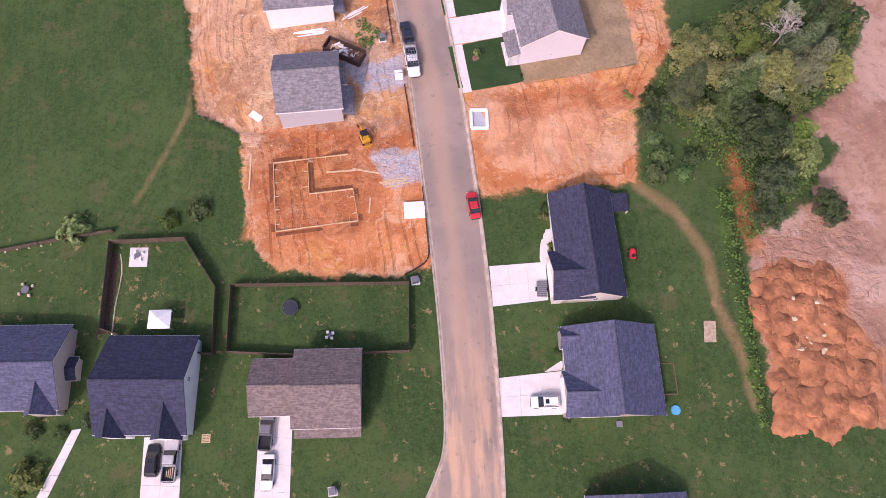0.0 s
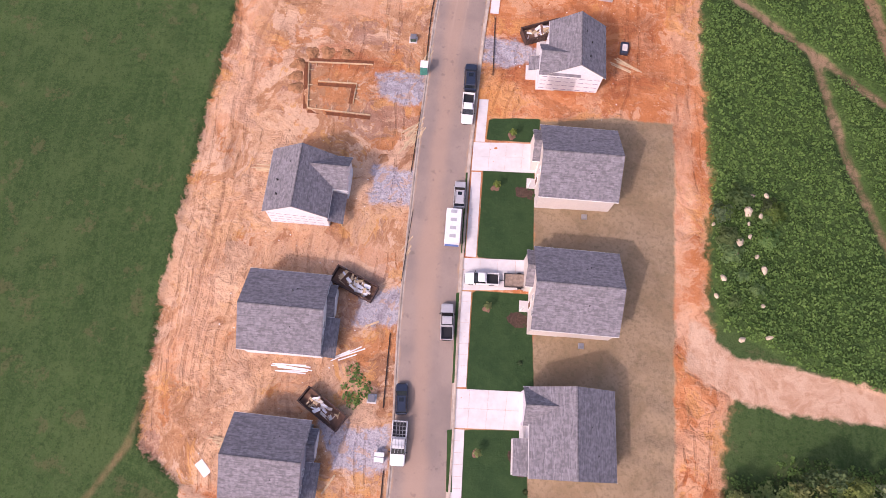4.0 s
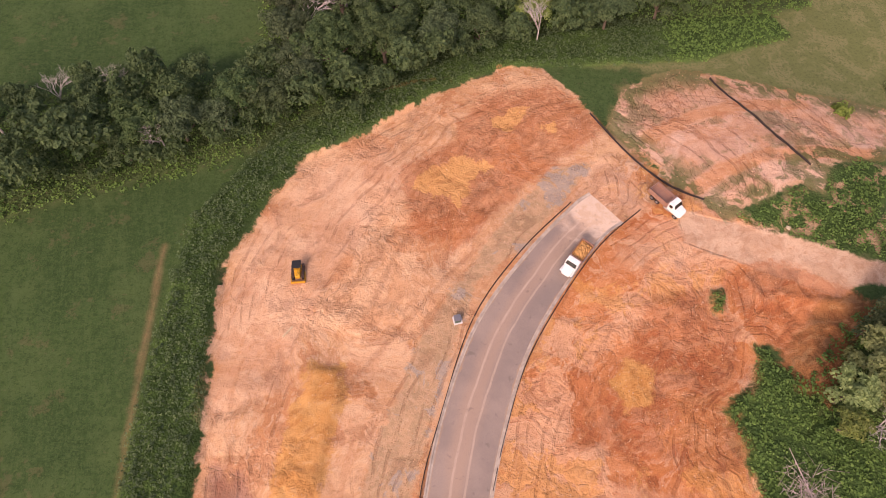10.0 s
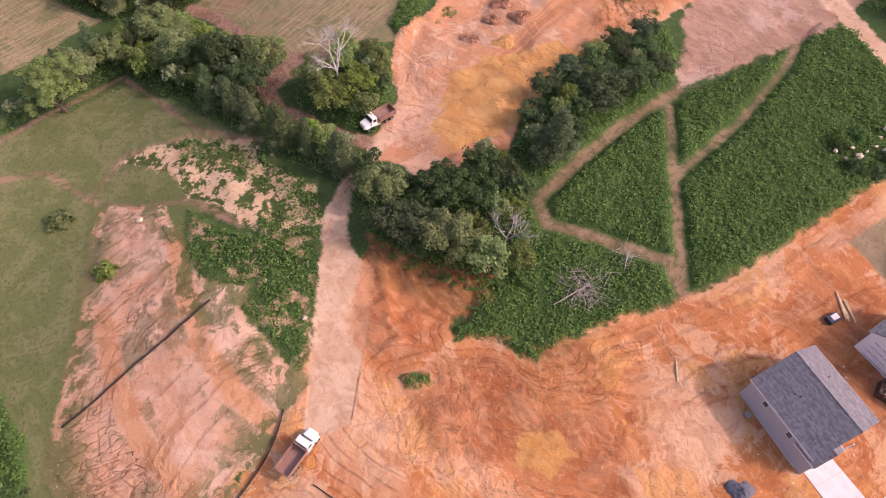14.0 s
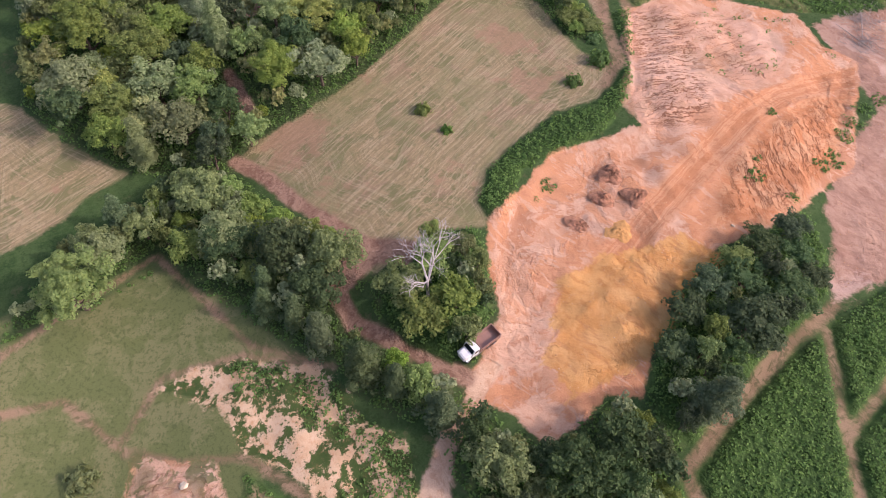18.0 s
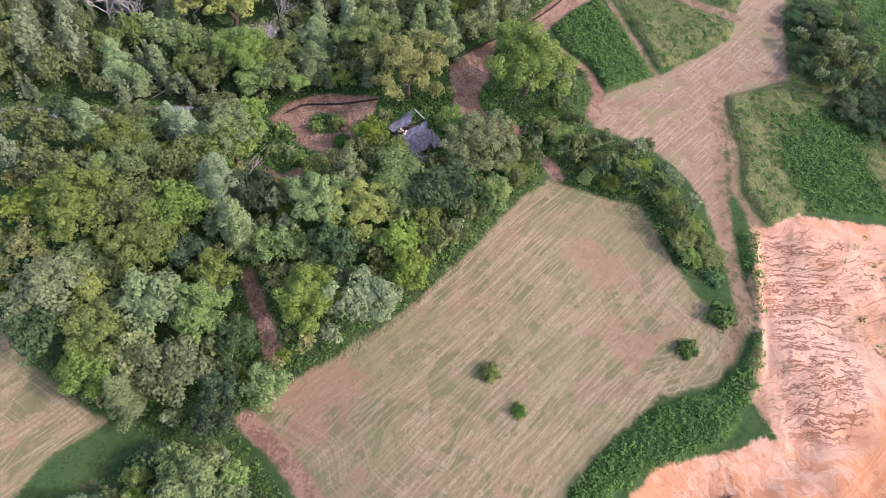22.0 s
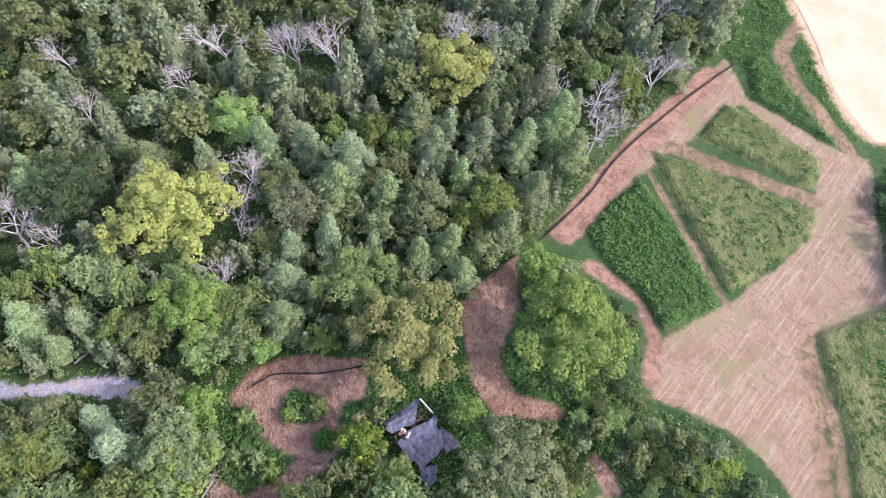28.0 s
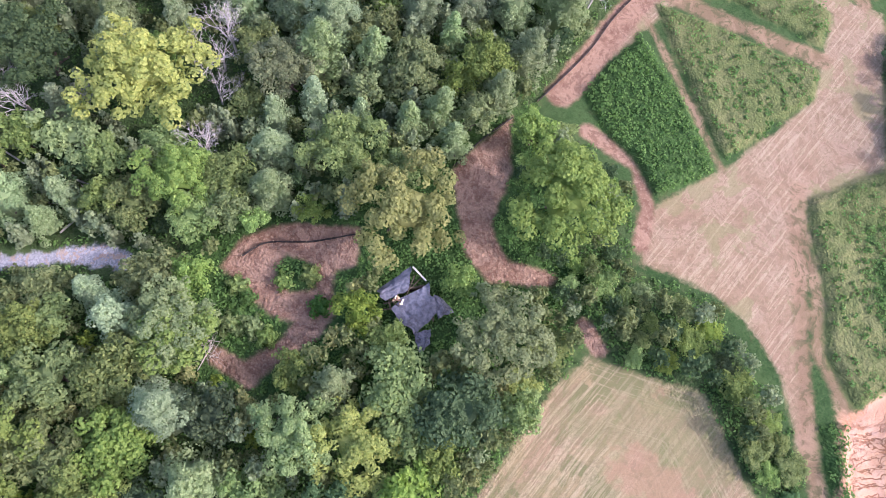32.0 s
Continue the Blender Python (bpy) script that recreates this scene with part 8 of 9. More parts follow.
def heap(name, x, y, r, h, mat, label, category, seed=0, parent=None, n=26, z=None, rough=0.16):
    """A lumpy heap of loose stuff with an uneven rim."""
    g = np.random.default_rng(seed + 300)
    v, f = [], []
    z0 = top(x, y) if z is None else z
    m = 10
    for i in range(m + 1):
        q = i / m
        for j in range(n):
            a = 2 * math.pi * j / n
            rr = r * q * (1 + 0.22 * math.sin(3 * a + seed) * q + 0.08 * g.normal())
            v.append((x + rr * math.cos(a), y + rr * math.sin(a), z0 - 0.1 + h * (1 - q ** 1.6) * (1 + rough * g.normal() * (0 < i < m))))
    for i in range(m):
        for j in range(n):
            f.append((i * n + j, (i + 1) * n + j, (i + 1) * n + (j + 1) % n, i * n + (j + 1) % n))
    ob = new(name, raw_mesh(name, v, f, mat, True))
    if parent:
        ob.parent = parent
    elif label:
        tagged(ob, label, category)
    return ob


def dump_truck(x, y, heading, label, load, size=0.87):
    e = empty("dump_truck", x, y, max(top(x, y), float(lie(x, y)) + (0.1 if field("road", x, y) > 0 else 0)) + 0.02, heading, label, "truck", "dump trucks")
    part("chassis", boxes((-3.6, 3.4, -0.45, 0.45, 0.65, 0.95)), BLACKP, e)
    part("bonnet", loft([(3.6, 0.72, 0.8, 1.65), (3.3, 0.85, 0.7, 1.85), (2.1, 0.95, 0.7, 2.0)]), WHITEP, e)
    c = part("cab", loft([(2.15, 1.12, 0.8, 2.05), (1.75, 1.12, 0.8, 2.75), (0.8, 1.12, 0.8, 2.8), (0.72, 1.08, 0.85, 2.7)]), WHITEP, e)
    part("windscreen", taper(1.84, 2.20, 1.0, 2.08, 1.74, 1.80, 0.9, 2.70), GLASS, c)
    for s in (-1, 1):
        part("side_window", boxes((0.95, 1.65, s * 1.13 - 0.01, s * 1.13 + 0.01, 1.9, 2.55)), GLASS, c)
        part("mudguard", boxes((2.3, 3.4, s * 1.05 - 0.15, s * 1.05 + 0.15, 1.0, 1.2), bevel=0.05), WHITEP, e)
        part("fuel_tank", rods(((0.1, s * 0.95, 0.8), (1.5, s * 0.95, 0.8), 0.3), n=12), STEEL, e)
    part("exhaust", rods(((0.62, -0.95, 1.0), (0.62, -0.95, 3.1), 0.07)), STEEL, e)
    b = part("dump_bed", boxes((-3.7, 0.5, -1.2, 1.2, 1.05, 1.18), (-3.7, 0.5, -1.25, -1.15, 1.18, 2.3), (-3.7, 0.5, 1.15, 1.25, 1.18, 2.3), (0.4, 0.55, -1.25, 1.25, 1.18, 2.6)), paint("bed_red", (0.30, 0.17, 0.13)), e)
    part("tailgate", boxes((-3.8, -3.68, -1.2, 1.2, 1.1, 2.2)), paint("bed_red", (0.30, 0.17, 0.13)), b)
    for k in range(5):
        for s in (-1, 1):
            part("bed_rib", boxes((-3.4 + k * 0.9, -3.3 + k * 0.9, s * 1.29 - 0.04, s * 1.29 + 0.04, 1.2, 2.28)), paint("bed_red", (0.30, 0.17, 0.13)), b)
    if load:
        g = np.random.default_rng(int(x) + 500)
        nx, ny = 12, 8
        v = [(-3.6 + 3.95 * i / nx, -1.13 + 2.26 * j / ny, 1.75 + 0.55 * math.sin(math.pi * i / nx) * math.sin(math.pi * (j + 0.5) / (ny + 1)) + 0.08 * g.normal()) for i in range(nx + 1) for j in range(ny + 1)]
        f = [(i * (ny + 1) + j, (i + 1) * (ny + 1) + j, (i + 1) * (ny + 1) + j + 1, i * (ny + 1) + j + 1) for i in range(nx) for j in range(ny)]
        ob = new("load", raw_mesh("load", v, f, SPOIL))
        ob.parent = b
    wheels(e, (2.75,), 1.12, 0.5)
    wheels(e, (-1.4, -2.6), 1.05, 0.5, True)
    e.scale = (size, size, size)
    return e


dump_truck(-7.0, 199.8, -127, "white dump truck loaded with tan clay on the asphalt", True)
dump_truck(8.4, 210.4, -50, "white dump truck at the end of the dirt road", False)
dump_truck(59.7, 186.9, 112, "white dump truck with rusty bed beside the quarry", False)


def bulldozer(x, y, heading):
    e = empty("bulldozer", x, y, top(x, y), heading, "yellow bulldozer with black canopy on bare clay", "bulldozer")
    for s in (-1, 1):
        t = part("track", loft([(1.6, 0.25, 0.25, 0.75), (1.3, 0.25, 0.02, 0.95), (-1.3, 0.25, 0.02, 0.95), (-1.6, 0.25, 0.25, 0.75)]), RUBBER, e)
        t.location.y = s * 0.95
        for k in range(10):
            g = part("track_shoe", boxes((-1.4 + k * 0.3, -1.2 + k * 0.3, -0.27, 0.27, 0.95, 1.0)), RUST, t)
    part("engine_hood", loft([(1.55, 0.42, 0.7, 1.45), (1.4, 0.5, 0.7, 1.6), (0.1, 0.55, 0.7, 1.7)]), YELLOW, e)
    part("cab_floor", boxes((-1.3, 0.1, -0.75, 0.75, 0.7, 1.2), bevel=0.05), YELLOW, e)
    for a in (-1.2, 0.0):
        for s in (-1, 1):
            part("canopy_post", boxes((a - 0.05, a + 0.05, s * 0.68 - 0.05, s * 0.68 + 0.05, 1.2, 2.5)), BLACKP, e)
    part("canopy", boxes((-1.45, 0.2, -0.85, 0.85, 2.5, 2.62), bevel=0.04), BLACKP, e)
    part("seat", boxes((-0.9, -0.4, -0.3, 0.3, 1.2, 1.75), bevel=0.05), BLACKP, e)
    part("blade", taper(2.15, 2.35, 1.35, 0.05, 2.3, 2.38, 1.35, 1.1), YELLOW, e)
    for s in (-1, 1):
        part("blade_arm", boxes((0.0, 2.2, s * 1.3 - 0.08, s * 1.3 + 0.08, 0.3, 0.5)), YELLOW, e)
    part("exhaust", rods(((0.9, 0.2, 1.6), (0.9, 0.2, 2.3), 0.06)), BLACKP, e)
    e.scale = (0.78, 0.78, 0.78)


bulldozer(-48.5, 197.6, -83)


def mini_digger(x, y, heading):
    e = empty("mini_excavator", x, y, top(x, y), heading, "small yellow excavator with folded arm beside the footings", "excavator")
    for s in (-1, 1):
        part("track", boxes((-0.9, 0.9, s * 0.6 - 0.16, s * 0.6 + 0.16, 0.0, 0.45), bevel=0.1), RUBBER, e)
    part("house", boxes((-0.85, 0.6, -0.7, 0.7, 0.5, 1.3), bevel=0.1), YELLOW, e)
    part("canopy", boxes((-0.5, 0.6, -0.6, 0.6, 2.2, 2.3), bevel=0.05), BLACKP, e)
    for a in (-0.45, 0.5):
        for s in (-1, 1):
            part("canopy_post", boxes((a - 0.04, a + 0.04, s * 0.55 - 0.04, s * 0.55 + 0.04, 1.3, 2.2)), BLACKP, e)
    arm = part("boom", rods(((0.6, 0, 1.0), (1.6, 0.1, 2.2), 0.13), ((1.6, 0.1, 2.2), (2.5, 0.15, 1.2), 0.10)), YELLOW, e)
    part("bucket", boxes((2.2, 2.7, -0.1, 0.4, 0.5, 1.1), bevel=0.08), RUST, arm)
    part("blade", boxes((-1.3, -1.2, -0.75, 0.75, 0.05, 0.45)), YELLOW, e)


mini_digger(-14.2, 50.6, 120)


def skip(x, y, heading, label, seed):
    """An open steel rubbish container with building waste."""
    g = random.Random(seed)
    e = empty("rubbish_skip", x, y, top(x, y), heading, label, "skip", "rubbish skips")
    part("tub", boxes((-3.3, 3.3, -1.2, 1.2, 0.12, 0.25), (-3.3, 3.3, -1.22, -1.12, 0.25, 1.6), (-3.3, 3.3, 1.12, 1.22, 0.25, 1.6), (-3.32, -3.22, -1.2, 1.2, 0.25, 1.6), (3.22, 3.32, -1.2, 1.2, 0.25, 1.6)), RUST, e)
    part("rim", boxes((-3.38, 3.38, -1.28, -1.1, 1.58, 1.68), (-3.38, 3.38, 1.1, 1.28, 1.58, 1.68), (-3.38, -3.2, -1.1, 1.1, 1.58, 1.68), (3.2, 3.38, -1.1, 1.1, 1.58, 1.68)), RUST, e)
    for k in range(9):
        for s in (-1, 1):
            part("rib", boxes((-3.0 + k * 0.72, -2.9 + k * 0.72, s * 1.26 - 0.05, s * 1.26 + 0.05, 0.2, 1.58)), RUST, e)
    for s in (-2.6, 2.6):
        part("skid", boxes((s - 0.15, s + 0.15, -0.9, 0.9, -0.05, 0.13)), RUST, e)
    mats = [TIMBER, WHITE, CREAM, TIMBER, DECKWOOD, WRAPM]
    part("rubble", boxes((-3.15, 3.15, -1.08, 1.08, 0.3, 0.85)), DECKWOOD, e)
    for k in range(34):
        L, W, H = g.uniform(0.4, 1.9), g.uniform(0.08, 0.5), g.uniform(0.04, 0.22)
        bm = boxes((-L / 2, L / 2, -W / 2, W / 2, -H / 2, H / 2))
        bm.transform(pose(g.uniform(-2.4, 2.4), g.uniform(-0.7, 0.7), g.uniform(0.8, 1.45), g.uniform(-15, 15), g.uniform(-18, 18), g.choice((0, 10, -20, 60, 90)) + g.uniform(-25, 25)))
        part("scrap", bm, g.choice(mats), e)


skip(-19.85, 65.7, -18, "rust-brown skip filled with timber offcuts beside the house", 1)
skip(-22.1, 83.3, -9, "dark steel skip of planks beside the white house", 2)
skip(-8.9, 132.4, 37, "dark steel skip heaped with white building waste", 3)


# ---- fences ----
def board_fence(label, pts, height=1.7, spacing=2.4, mat=DARKWOOD):
    e = empty("fence", 0, 0, 0, 0, label, "fence", "garden fences")
    for (ax, ay), (bx, by) in zip(pts, pts[1:]):
        n = max(1, round(math.hypot(bx - ax, by - ay) / spacing))
        ang = math.degrees(math.atan2(by - ay, bx - ax))
        L = math.hypot(bx - ax, by - ay) / n
        for k in range(n):
            x, y = ax + (bx - ax) * k / n, ay + (by - ay) * k / n
            m = pose(x, y, top(x, y), 0, 0, ang)
            bm = boxes((-0.07, 0.07, -0.07, 0.07, -0.2, height + 0.08))
            bm.transform(m)
            part("post", bm, mat, e)
            bm = bmesh.new()
            j, w = 0.06, 0.145
            while j < L - 0.15:
                box(bm, j, j + w - 0.02, -0.02, 0.02, 0.03, height)
                j += w
            box(bm, 0, L, 0.02, 0.08, 0.3, 0.4)
            box(bm, 0, L, 0.02, 0.08, height - 0.35, height - 0.25)
            x2, y2 = ax + (bx - ax) * (k + 1) / n, ay + (by - ay) * (k + 1) / n
            sh = (top(x2, y2) - top(x, y)) / L
            bm.transform(Matrix(((1, 0, 0, 0), (0, 1, 0, 0), (sh, 0, 1, 0), (0, 0, 0, 1))))
            bm.transform(m)
            part("fence_panel", bm, mat, e)
    x, y = pts[-1]
    bm = boxes((-0.07, 0.07, -0.07, 0.07, -0.2, height + 0.08))
    bm.transform(pose(x, y, top(x, y)))
    part("post", bm, mat, e)


board_fence("dark weathered board fence round the brown house's yard", [(-18.9, 16.0), (-29.0, 15.4), (-30.4, 25.1), (-4.4, 28.0), (-3.1, 18.2), (-9.9, 17.2)])
board_fence("weathered board fence round the yard with a patio", [(-33.0, 14.8), (-31.1, 14.9), (-32.6, 24.5), (-38.9, 31.5), (-50.2, 29.9), (-48.3, 16.8), (-45.4, 16.2)])
board_fence("grey rail fence at the back of the far garden", [(-50.6, 31.8), (-58.9, 29.5), (-75, 24.5)], 1.1, 3.0)


def silt_fence(pts, label, h=0.55):
    e = empty("silt_fence", 0, 0, 0, 0, label, "silt fence", "silt fences")
    strip_object("fabric", pts, 0.07, h * 0.85, SILT, e)
    line = spline(pts, 3)
    for x, y in line[::2]:
        bm = boxes((-0.03, 0.03, -0.03, 0.03, -0.2, h + 0.2))
        bm.transform(pose(float(x), float(y), top(float(x), float(y)), 0, 0, 30))
        part("stake", bm, TIMBER, e)


for q in ([(-6.6, 210.9), (-15.0, 201.8), (-22.4, 190.5), (-27.0, 176.0), (-29.5, 165.2), (-30.0, 150.6)], [(4.3, 209.6), (-2.4, 203.4), (-9.0, 194.4), (-14.9, 184.2), (-18.2, 174.6), (-20.2, 166.8)], [(-1.5, 230.2), (4.4, 220.2), (10.0, 214.0), (14.5, 211.3)],
          [(21.5, 239.5), (27.0, 229.0), (33.2, 218.2)], [(168.8, 173.6), (172.3, 168.3), (174.9, 162.9)], [(176.8, 158.5), (184.0, 147.8), (190.9, 139.6), (200.5, 123.5), (207.5, 109.8)], [(162.6, 204.9), (163.7, 201.6), (162.9, 197.8), (162.2, 194.7), (161.8, 188.4)],
          [(-9.3, 61.0), (-6.4, 50.2)], [(-20.6, 102.5), (-22.7, 113.0)], [(-14.9, 78.5), (-12.2, 68.5)], [(-18.2, 97.0), (-16.0, 86.0)], [(-4.3, 43.6), (-2.6, 36.0), (-2.2, 32.0), (-5.2, 29.4)], [(-24.9, 121.5), (-27.5, 132.0), (-29.3, 146.0)], [(-17.0, 133.0), (-14.0, 122.5)]):
    silt_fence(q, h=0.30 if q[0][0] < -6 or q[0][1] == 209.6 else 0.50, label="sagging black silt fence on stakes at the clay edge")


# ---- building site ----
def plank(x0, y0, x1, y1, w=0.2, h=0.09, mat=TIMBER, lift=0.02, parent=None, name="board"):
    L = math.hypot(x1 - x0, y1 - y0)
    bm = boxes((0, L, -w / 2, w / 2, 0, h))
    bm.transform(Matrix(((1, 0, 0, 0), (0, 1, 0, 0), ((top(x1, y1) - top(x0, y0)) / L, 0, 1, 0), (0, 0, 0, 1))))
    bm.transform(pose(x0, y0, top(x0, y0) + lift, 0, 0, math.degrees(math.atan2(y1 - y0, x1 - x0))))
    return part(name, bm, mat, parent)


TRENCH = simple("wet_trench_clay", (0.20, 0.07, 0.03), 0.95, 0, 0.3, 1.5, 0.6)


def footing(label, outline, inner):
    e = empty("footing_formwork", 0, 0, 0, 0, label, "formwork", "footings")
    for line in (outline, inner):
        for (ax, ay), (bx, by) in zip(line, line[1:]):
            plank(ax, ay, bx, by, 0.10, 0.32, TIMBER, 0.02, e, "form_board")
            dx, dy = by - ay, ax - bx
            L = math.hypot(dx, dy)
            k = 0.5 / L
            plank(ax + dx * k, ay + dy * k, bx + dx * k, by + dy * k, 0.55, 0.05, TRENCH, 0.04, e, "trench")
            n = max(2, int(L / 2.2))
            for i in range(n):
                x, y = ax + (bx - ax) * (i + 0.5) / n, ay + (by - ay) * (i + 0.5) / n
                plank(x, y, x - dx / L * 0.7, y - dy / L * 0.7, 0.07, 0.22, TIMBER, 0.02, e, "stake")


footing("timber formwork for house footings on raw orange clay", [(-16.6, 48.0), (-28.0, 45.3), (-25.6, 34.3), (-13.3, 37.1), (-14.9, 42.2), (-21.5, 40.7), (-22.6, 45.8)], [(-22.6, 46.4), (-22.5, 45.9)])
footing("timber formwork for a second house on churned clay", [(-32.8, 118.3), (-42.8, 115.5), (-39.6, 107.5), (-29.9, 109.6)], [(-40.0, 112.6), (-34.0, 114.2), (-33.2, 110.6)])
DUG = simple("dug_brown_clay", (0.36, 0.18, 0.085), 0.95, 0, 0.35, 1.2, 0.9)
PIT = simple("pink_quarry_clay", (0.38, 0.18, 0.105), 0.95, 0, 0.5, 1.2, 1.0, grain=7.0)
for i, (x, y, r) in enumerate(((-44.2, 114.6, 1.5), (-43.6, 112.6, 1.4), (-42.6, 110.4, 1.4), (-43.0, 117.3, 1.5), (-40.4, 118.2, 1.4), (-37.6, 118.9, 1.2))):
    heap("spoil_heap", x, y, r, 0.4, DUG, "low bank of dug brown clay beside the footing trench", "spoil heap", 40 + i)
heap("gravel_heap", -12.6, 159.3, 1.7, 0.9, simple("dark_gravel", (0.15, 0.15, 0.18), 0.95, 0, 0.4, 6.0, 0.8), "small cone of dark blue-grey gravel on clay", "gravel heap", 6)
for i, (x, y, r, h) in enumerate(((82.9, 155.2, 2.3, 0.9), (79.2, 158.4, 2.0, 0.8), (77.7, 153.3, 2.3, 0.9), (75.3, 164.2, 2.3, 0.6))):
    heap("spoil_heap", x, y, r, h, PIT, "rough heap of tipped pinkish clay in the quarry pit", "spoil heap", 60 + i, rough=0.3)
heap("spoil_heap", 72.0, 159.0, 2.2, 0.6, SPOIL, "low ochre heap of clay on the quarry floor", "spoil heap", 10)
LUMBER = random.Random(3)
for cx, cy, ang, n, L, lab in ((-21.9, 108.8, 62, 22, 4.5, "scattered pile of long pale timbers by the road"), (-41.5, 96.0, 15, 7, 3.5, "stack of timber lengths on the clay"), (-31.0, 57.2, 8, 8, 3.2, "stack of timber lengths on the clay"),
                               (-24.6, 123.0, 80, 6, 4.0, "timber lengths laid along the kerb"), (5.2, 131.0, -12, 7, 4.2, "stack of timber lengths behind the house"), (-16.7, 92.0, 75, 6, 4.5, "timber lengths laid along the kerb"),
                               (-16.0, 162.0, 60, 6, 3.0, "pale boards on blue gravel"), (-8.5, 44.2, 15, 5, 4.2, "pale boards laid beside the gravel drive"), (-26.5, 69.4, 13, 7, 5.0, "white siding lengths beside the house wall"),
                               (-19.5, 74.0, 40, 5, 3.5, "white siding lengths beside the porch")):
    e = empty("timber_stack", 0, 0, 0, 0, lab, "timber", "timber stacks")
    for k in range(n):
        spread = 28 if n > 20 else 5
        a = radians(ang + LUMBER.uniform(-spread, spread))
        x, y = cx + LUMBER.uniform(-0.9, 0.9), cy + LUMBER.uniform(-0.9, 0.9) * (2.0 if n > 20 else 0.7)
        l = L * LUMBER.uniform(0.7, 1.1) / 2
        plank(x - l * math.cos(a), y - l * math.sin(a), x + l * math.cos(a), y + l * math.sin(a), 0.17, 0.07, WHITE if "white" in lab else TIMBER, 0.02 + 0.05 * (k % 4), e)
single = ((-19.5, 44.6, -14.9, 45.4), (-15.5, 45.6, -11.2, 45.2), (-31.8, 46.5, -31.0, 40.5), (-16.0, 55.5, -15.2, 58.3), (-18.6, 78.2, -17.0, 79.5), (5.3, 158.8, 2.6, 160.0), (-49.4, 187.2, -48.2, 188.8), (-12.0, 41.0, -11.8, 38.5), (184.4, 233.5, 187.9, 237.0), (177.8, 223.4, 180.2, 226.6), (172.3, 229.2, 174.2, 226.5))
for a in single:
    tagged(plank(*a, 0.24, 0.12, TIMBER if a[0] < 100 else DEADWOOD, 0.03, None, "fallen_log" if a[0] > 100 else "loose_board"), "pale fallen log in the undergrowth" if a[0] > 100 else "loose pale board lying on clay", "log" if a[0] > 100 else "board")


def block(name, x, y, yaw, sx, sy, sz, mat, label, category, bevel=0.04, parts=()):
    e = empty(name, x, y, max(top(x, y), float(lie(x, y)) if field("road", x, y) > 0 else -99), yaw, label, category)
    part("body", boxes((-sx / 2, sx / 2, -sy / 2, sy / 2, 0, sz), bevel=bevel), mat, e)
    for nm, spec, mt in parts:
        part(nm, boxes(spec), mt, e)
    return e


GREENBOX, TEAL = simple("green_steel", (0.05, 0.09, 0.07), 0.5), simple("teal_plastic", (0.04, 0.22, 0.18), 0.5)
block("portable_toilet", -24.6, 119.6, 15, 1.15, 1.15, 2.2, TEAL, "teal portable toilet with white roof at the kerb", "toilet", 0.05, (("roof", (-0.6, 0.6, -0.6, 0.6, 2.2, 2.35), WHITE), ("door", (0.56, 0.6, -0.4, 0.4, 0.1, 2.0), WHITE)))
for x, y in ((-14.1, 69.2), (-28.3, 124.8), (-24.7, 190.1), (-3.5, 28.7), (-11, -1.5)):
    block("utility_box", x, y, 15, 0.9, 0.9, 0.9, GREENBOX, "green steel utility cabinet on a concrete pad", "utility box", 0.05, (("pad", (-0.65, 0.65, -0.65, 0.65, -0.15, 0.06), CONCRETE), ("lid", (-0.48, 0.48, -0.48, 0.48, 0.9, 0.97), GREYC)))
block("site_box", -32.4, 53.2, 150, 2.2, 1.2, 0.12, WHITE, "white sheet lying on the clay", "sheet", 0.02)
block("site_box", -10.4, 62.4, 14, 1.3, 1.3, 1.1, WHITE, "white cube of wrapped material on gravel", "crate", 0.05, (("strap", (-0.66, 0.66, -0.05, 0.05, 0, 1.11), GREYC),))
block("pallet", -5.0, 39.6, 10, 3.2, 2.6, 0.5, WRAPM, "stack of wrapped white sheets on a pallet", "pallet", 0.03, (("sheet", (-0.9, 0.3, -1.1, 0.2, 0.5, 0.56), WHITE), ("pallet_base", (-1.55, 1.55, -1.25, 1.25, -0.05, 0.1), TIMBER)))
w = empty("washout_pit", 3.3, 55.9, top(3.3, 55.9), 8, "concrete washout pit of white straw bales", "washout")
for s in ((-1.4, 1.4, -1.9, -1.4), (-1.4, 1.4, 1.4, 1.9), (-1.5, -1.0, -1.5, 1.5), (1.0, 1.5, -1.5, 1.5)):
    part("bale", boxes((*s, -0.05, 0.45), bevel=0.06), WHITE, w)
part("lining", boxes((-1.1, 1.1, -1.5, 1.5, 0.0, 0.1)), GREYSIDE, w)
block("skip_bin", 4.45, 134.1, 100, 2.1, 1.3, 0.8, DARKBLUE, "small dark blue waste cart behind the wrapped house", "bin", 0.1, (("contents", (-0.7, 0.5, -0.4, 0.4, 0.8, 0.92), CREAM),))
block("garden_shed", -79.5, 140.6, 5, 1.4, 1.3, 1.2, GREYSIDE, "small grey box standing in the pasture", "shed", 0.04, (("lid", (-0.8, 0.8, -0.75, 0.75, 1.2, 1.28), WHITE),))
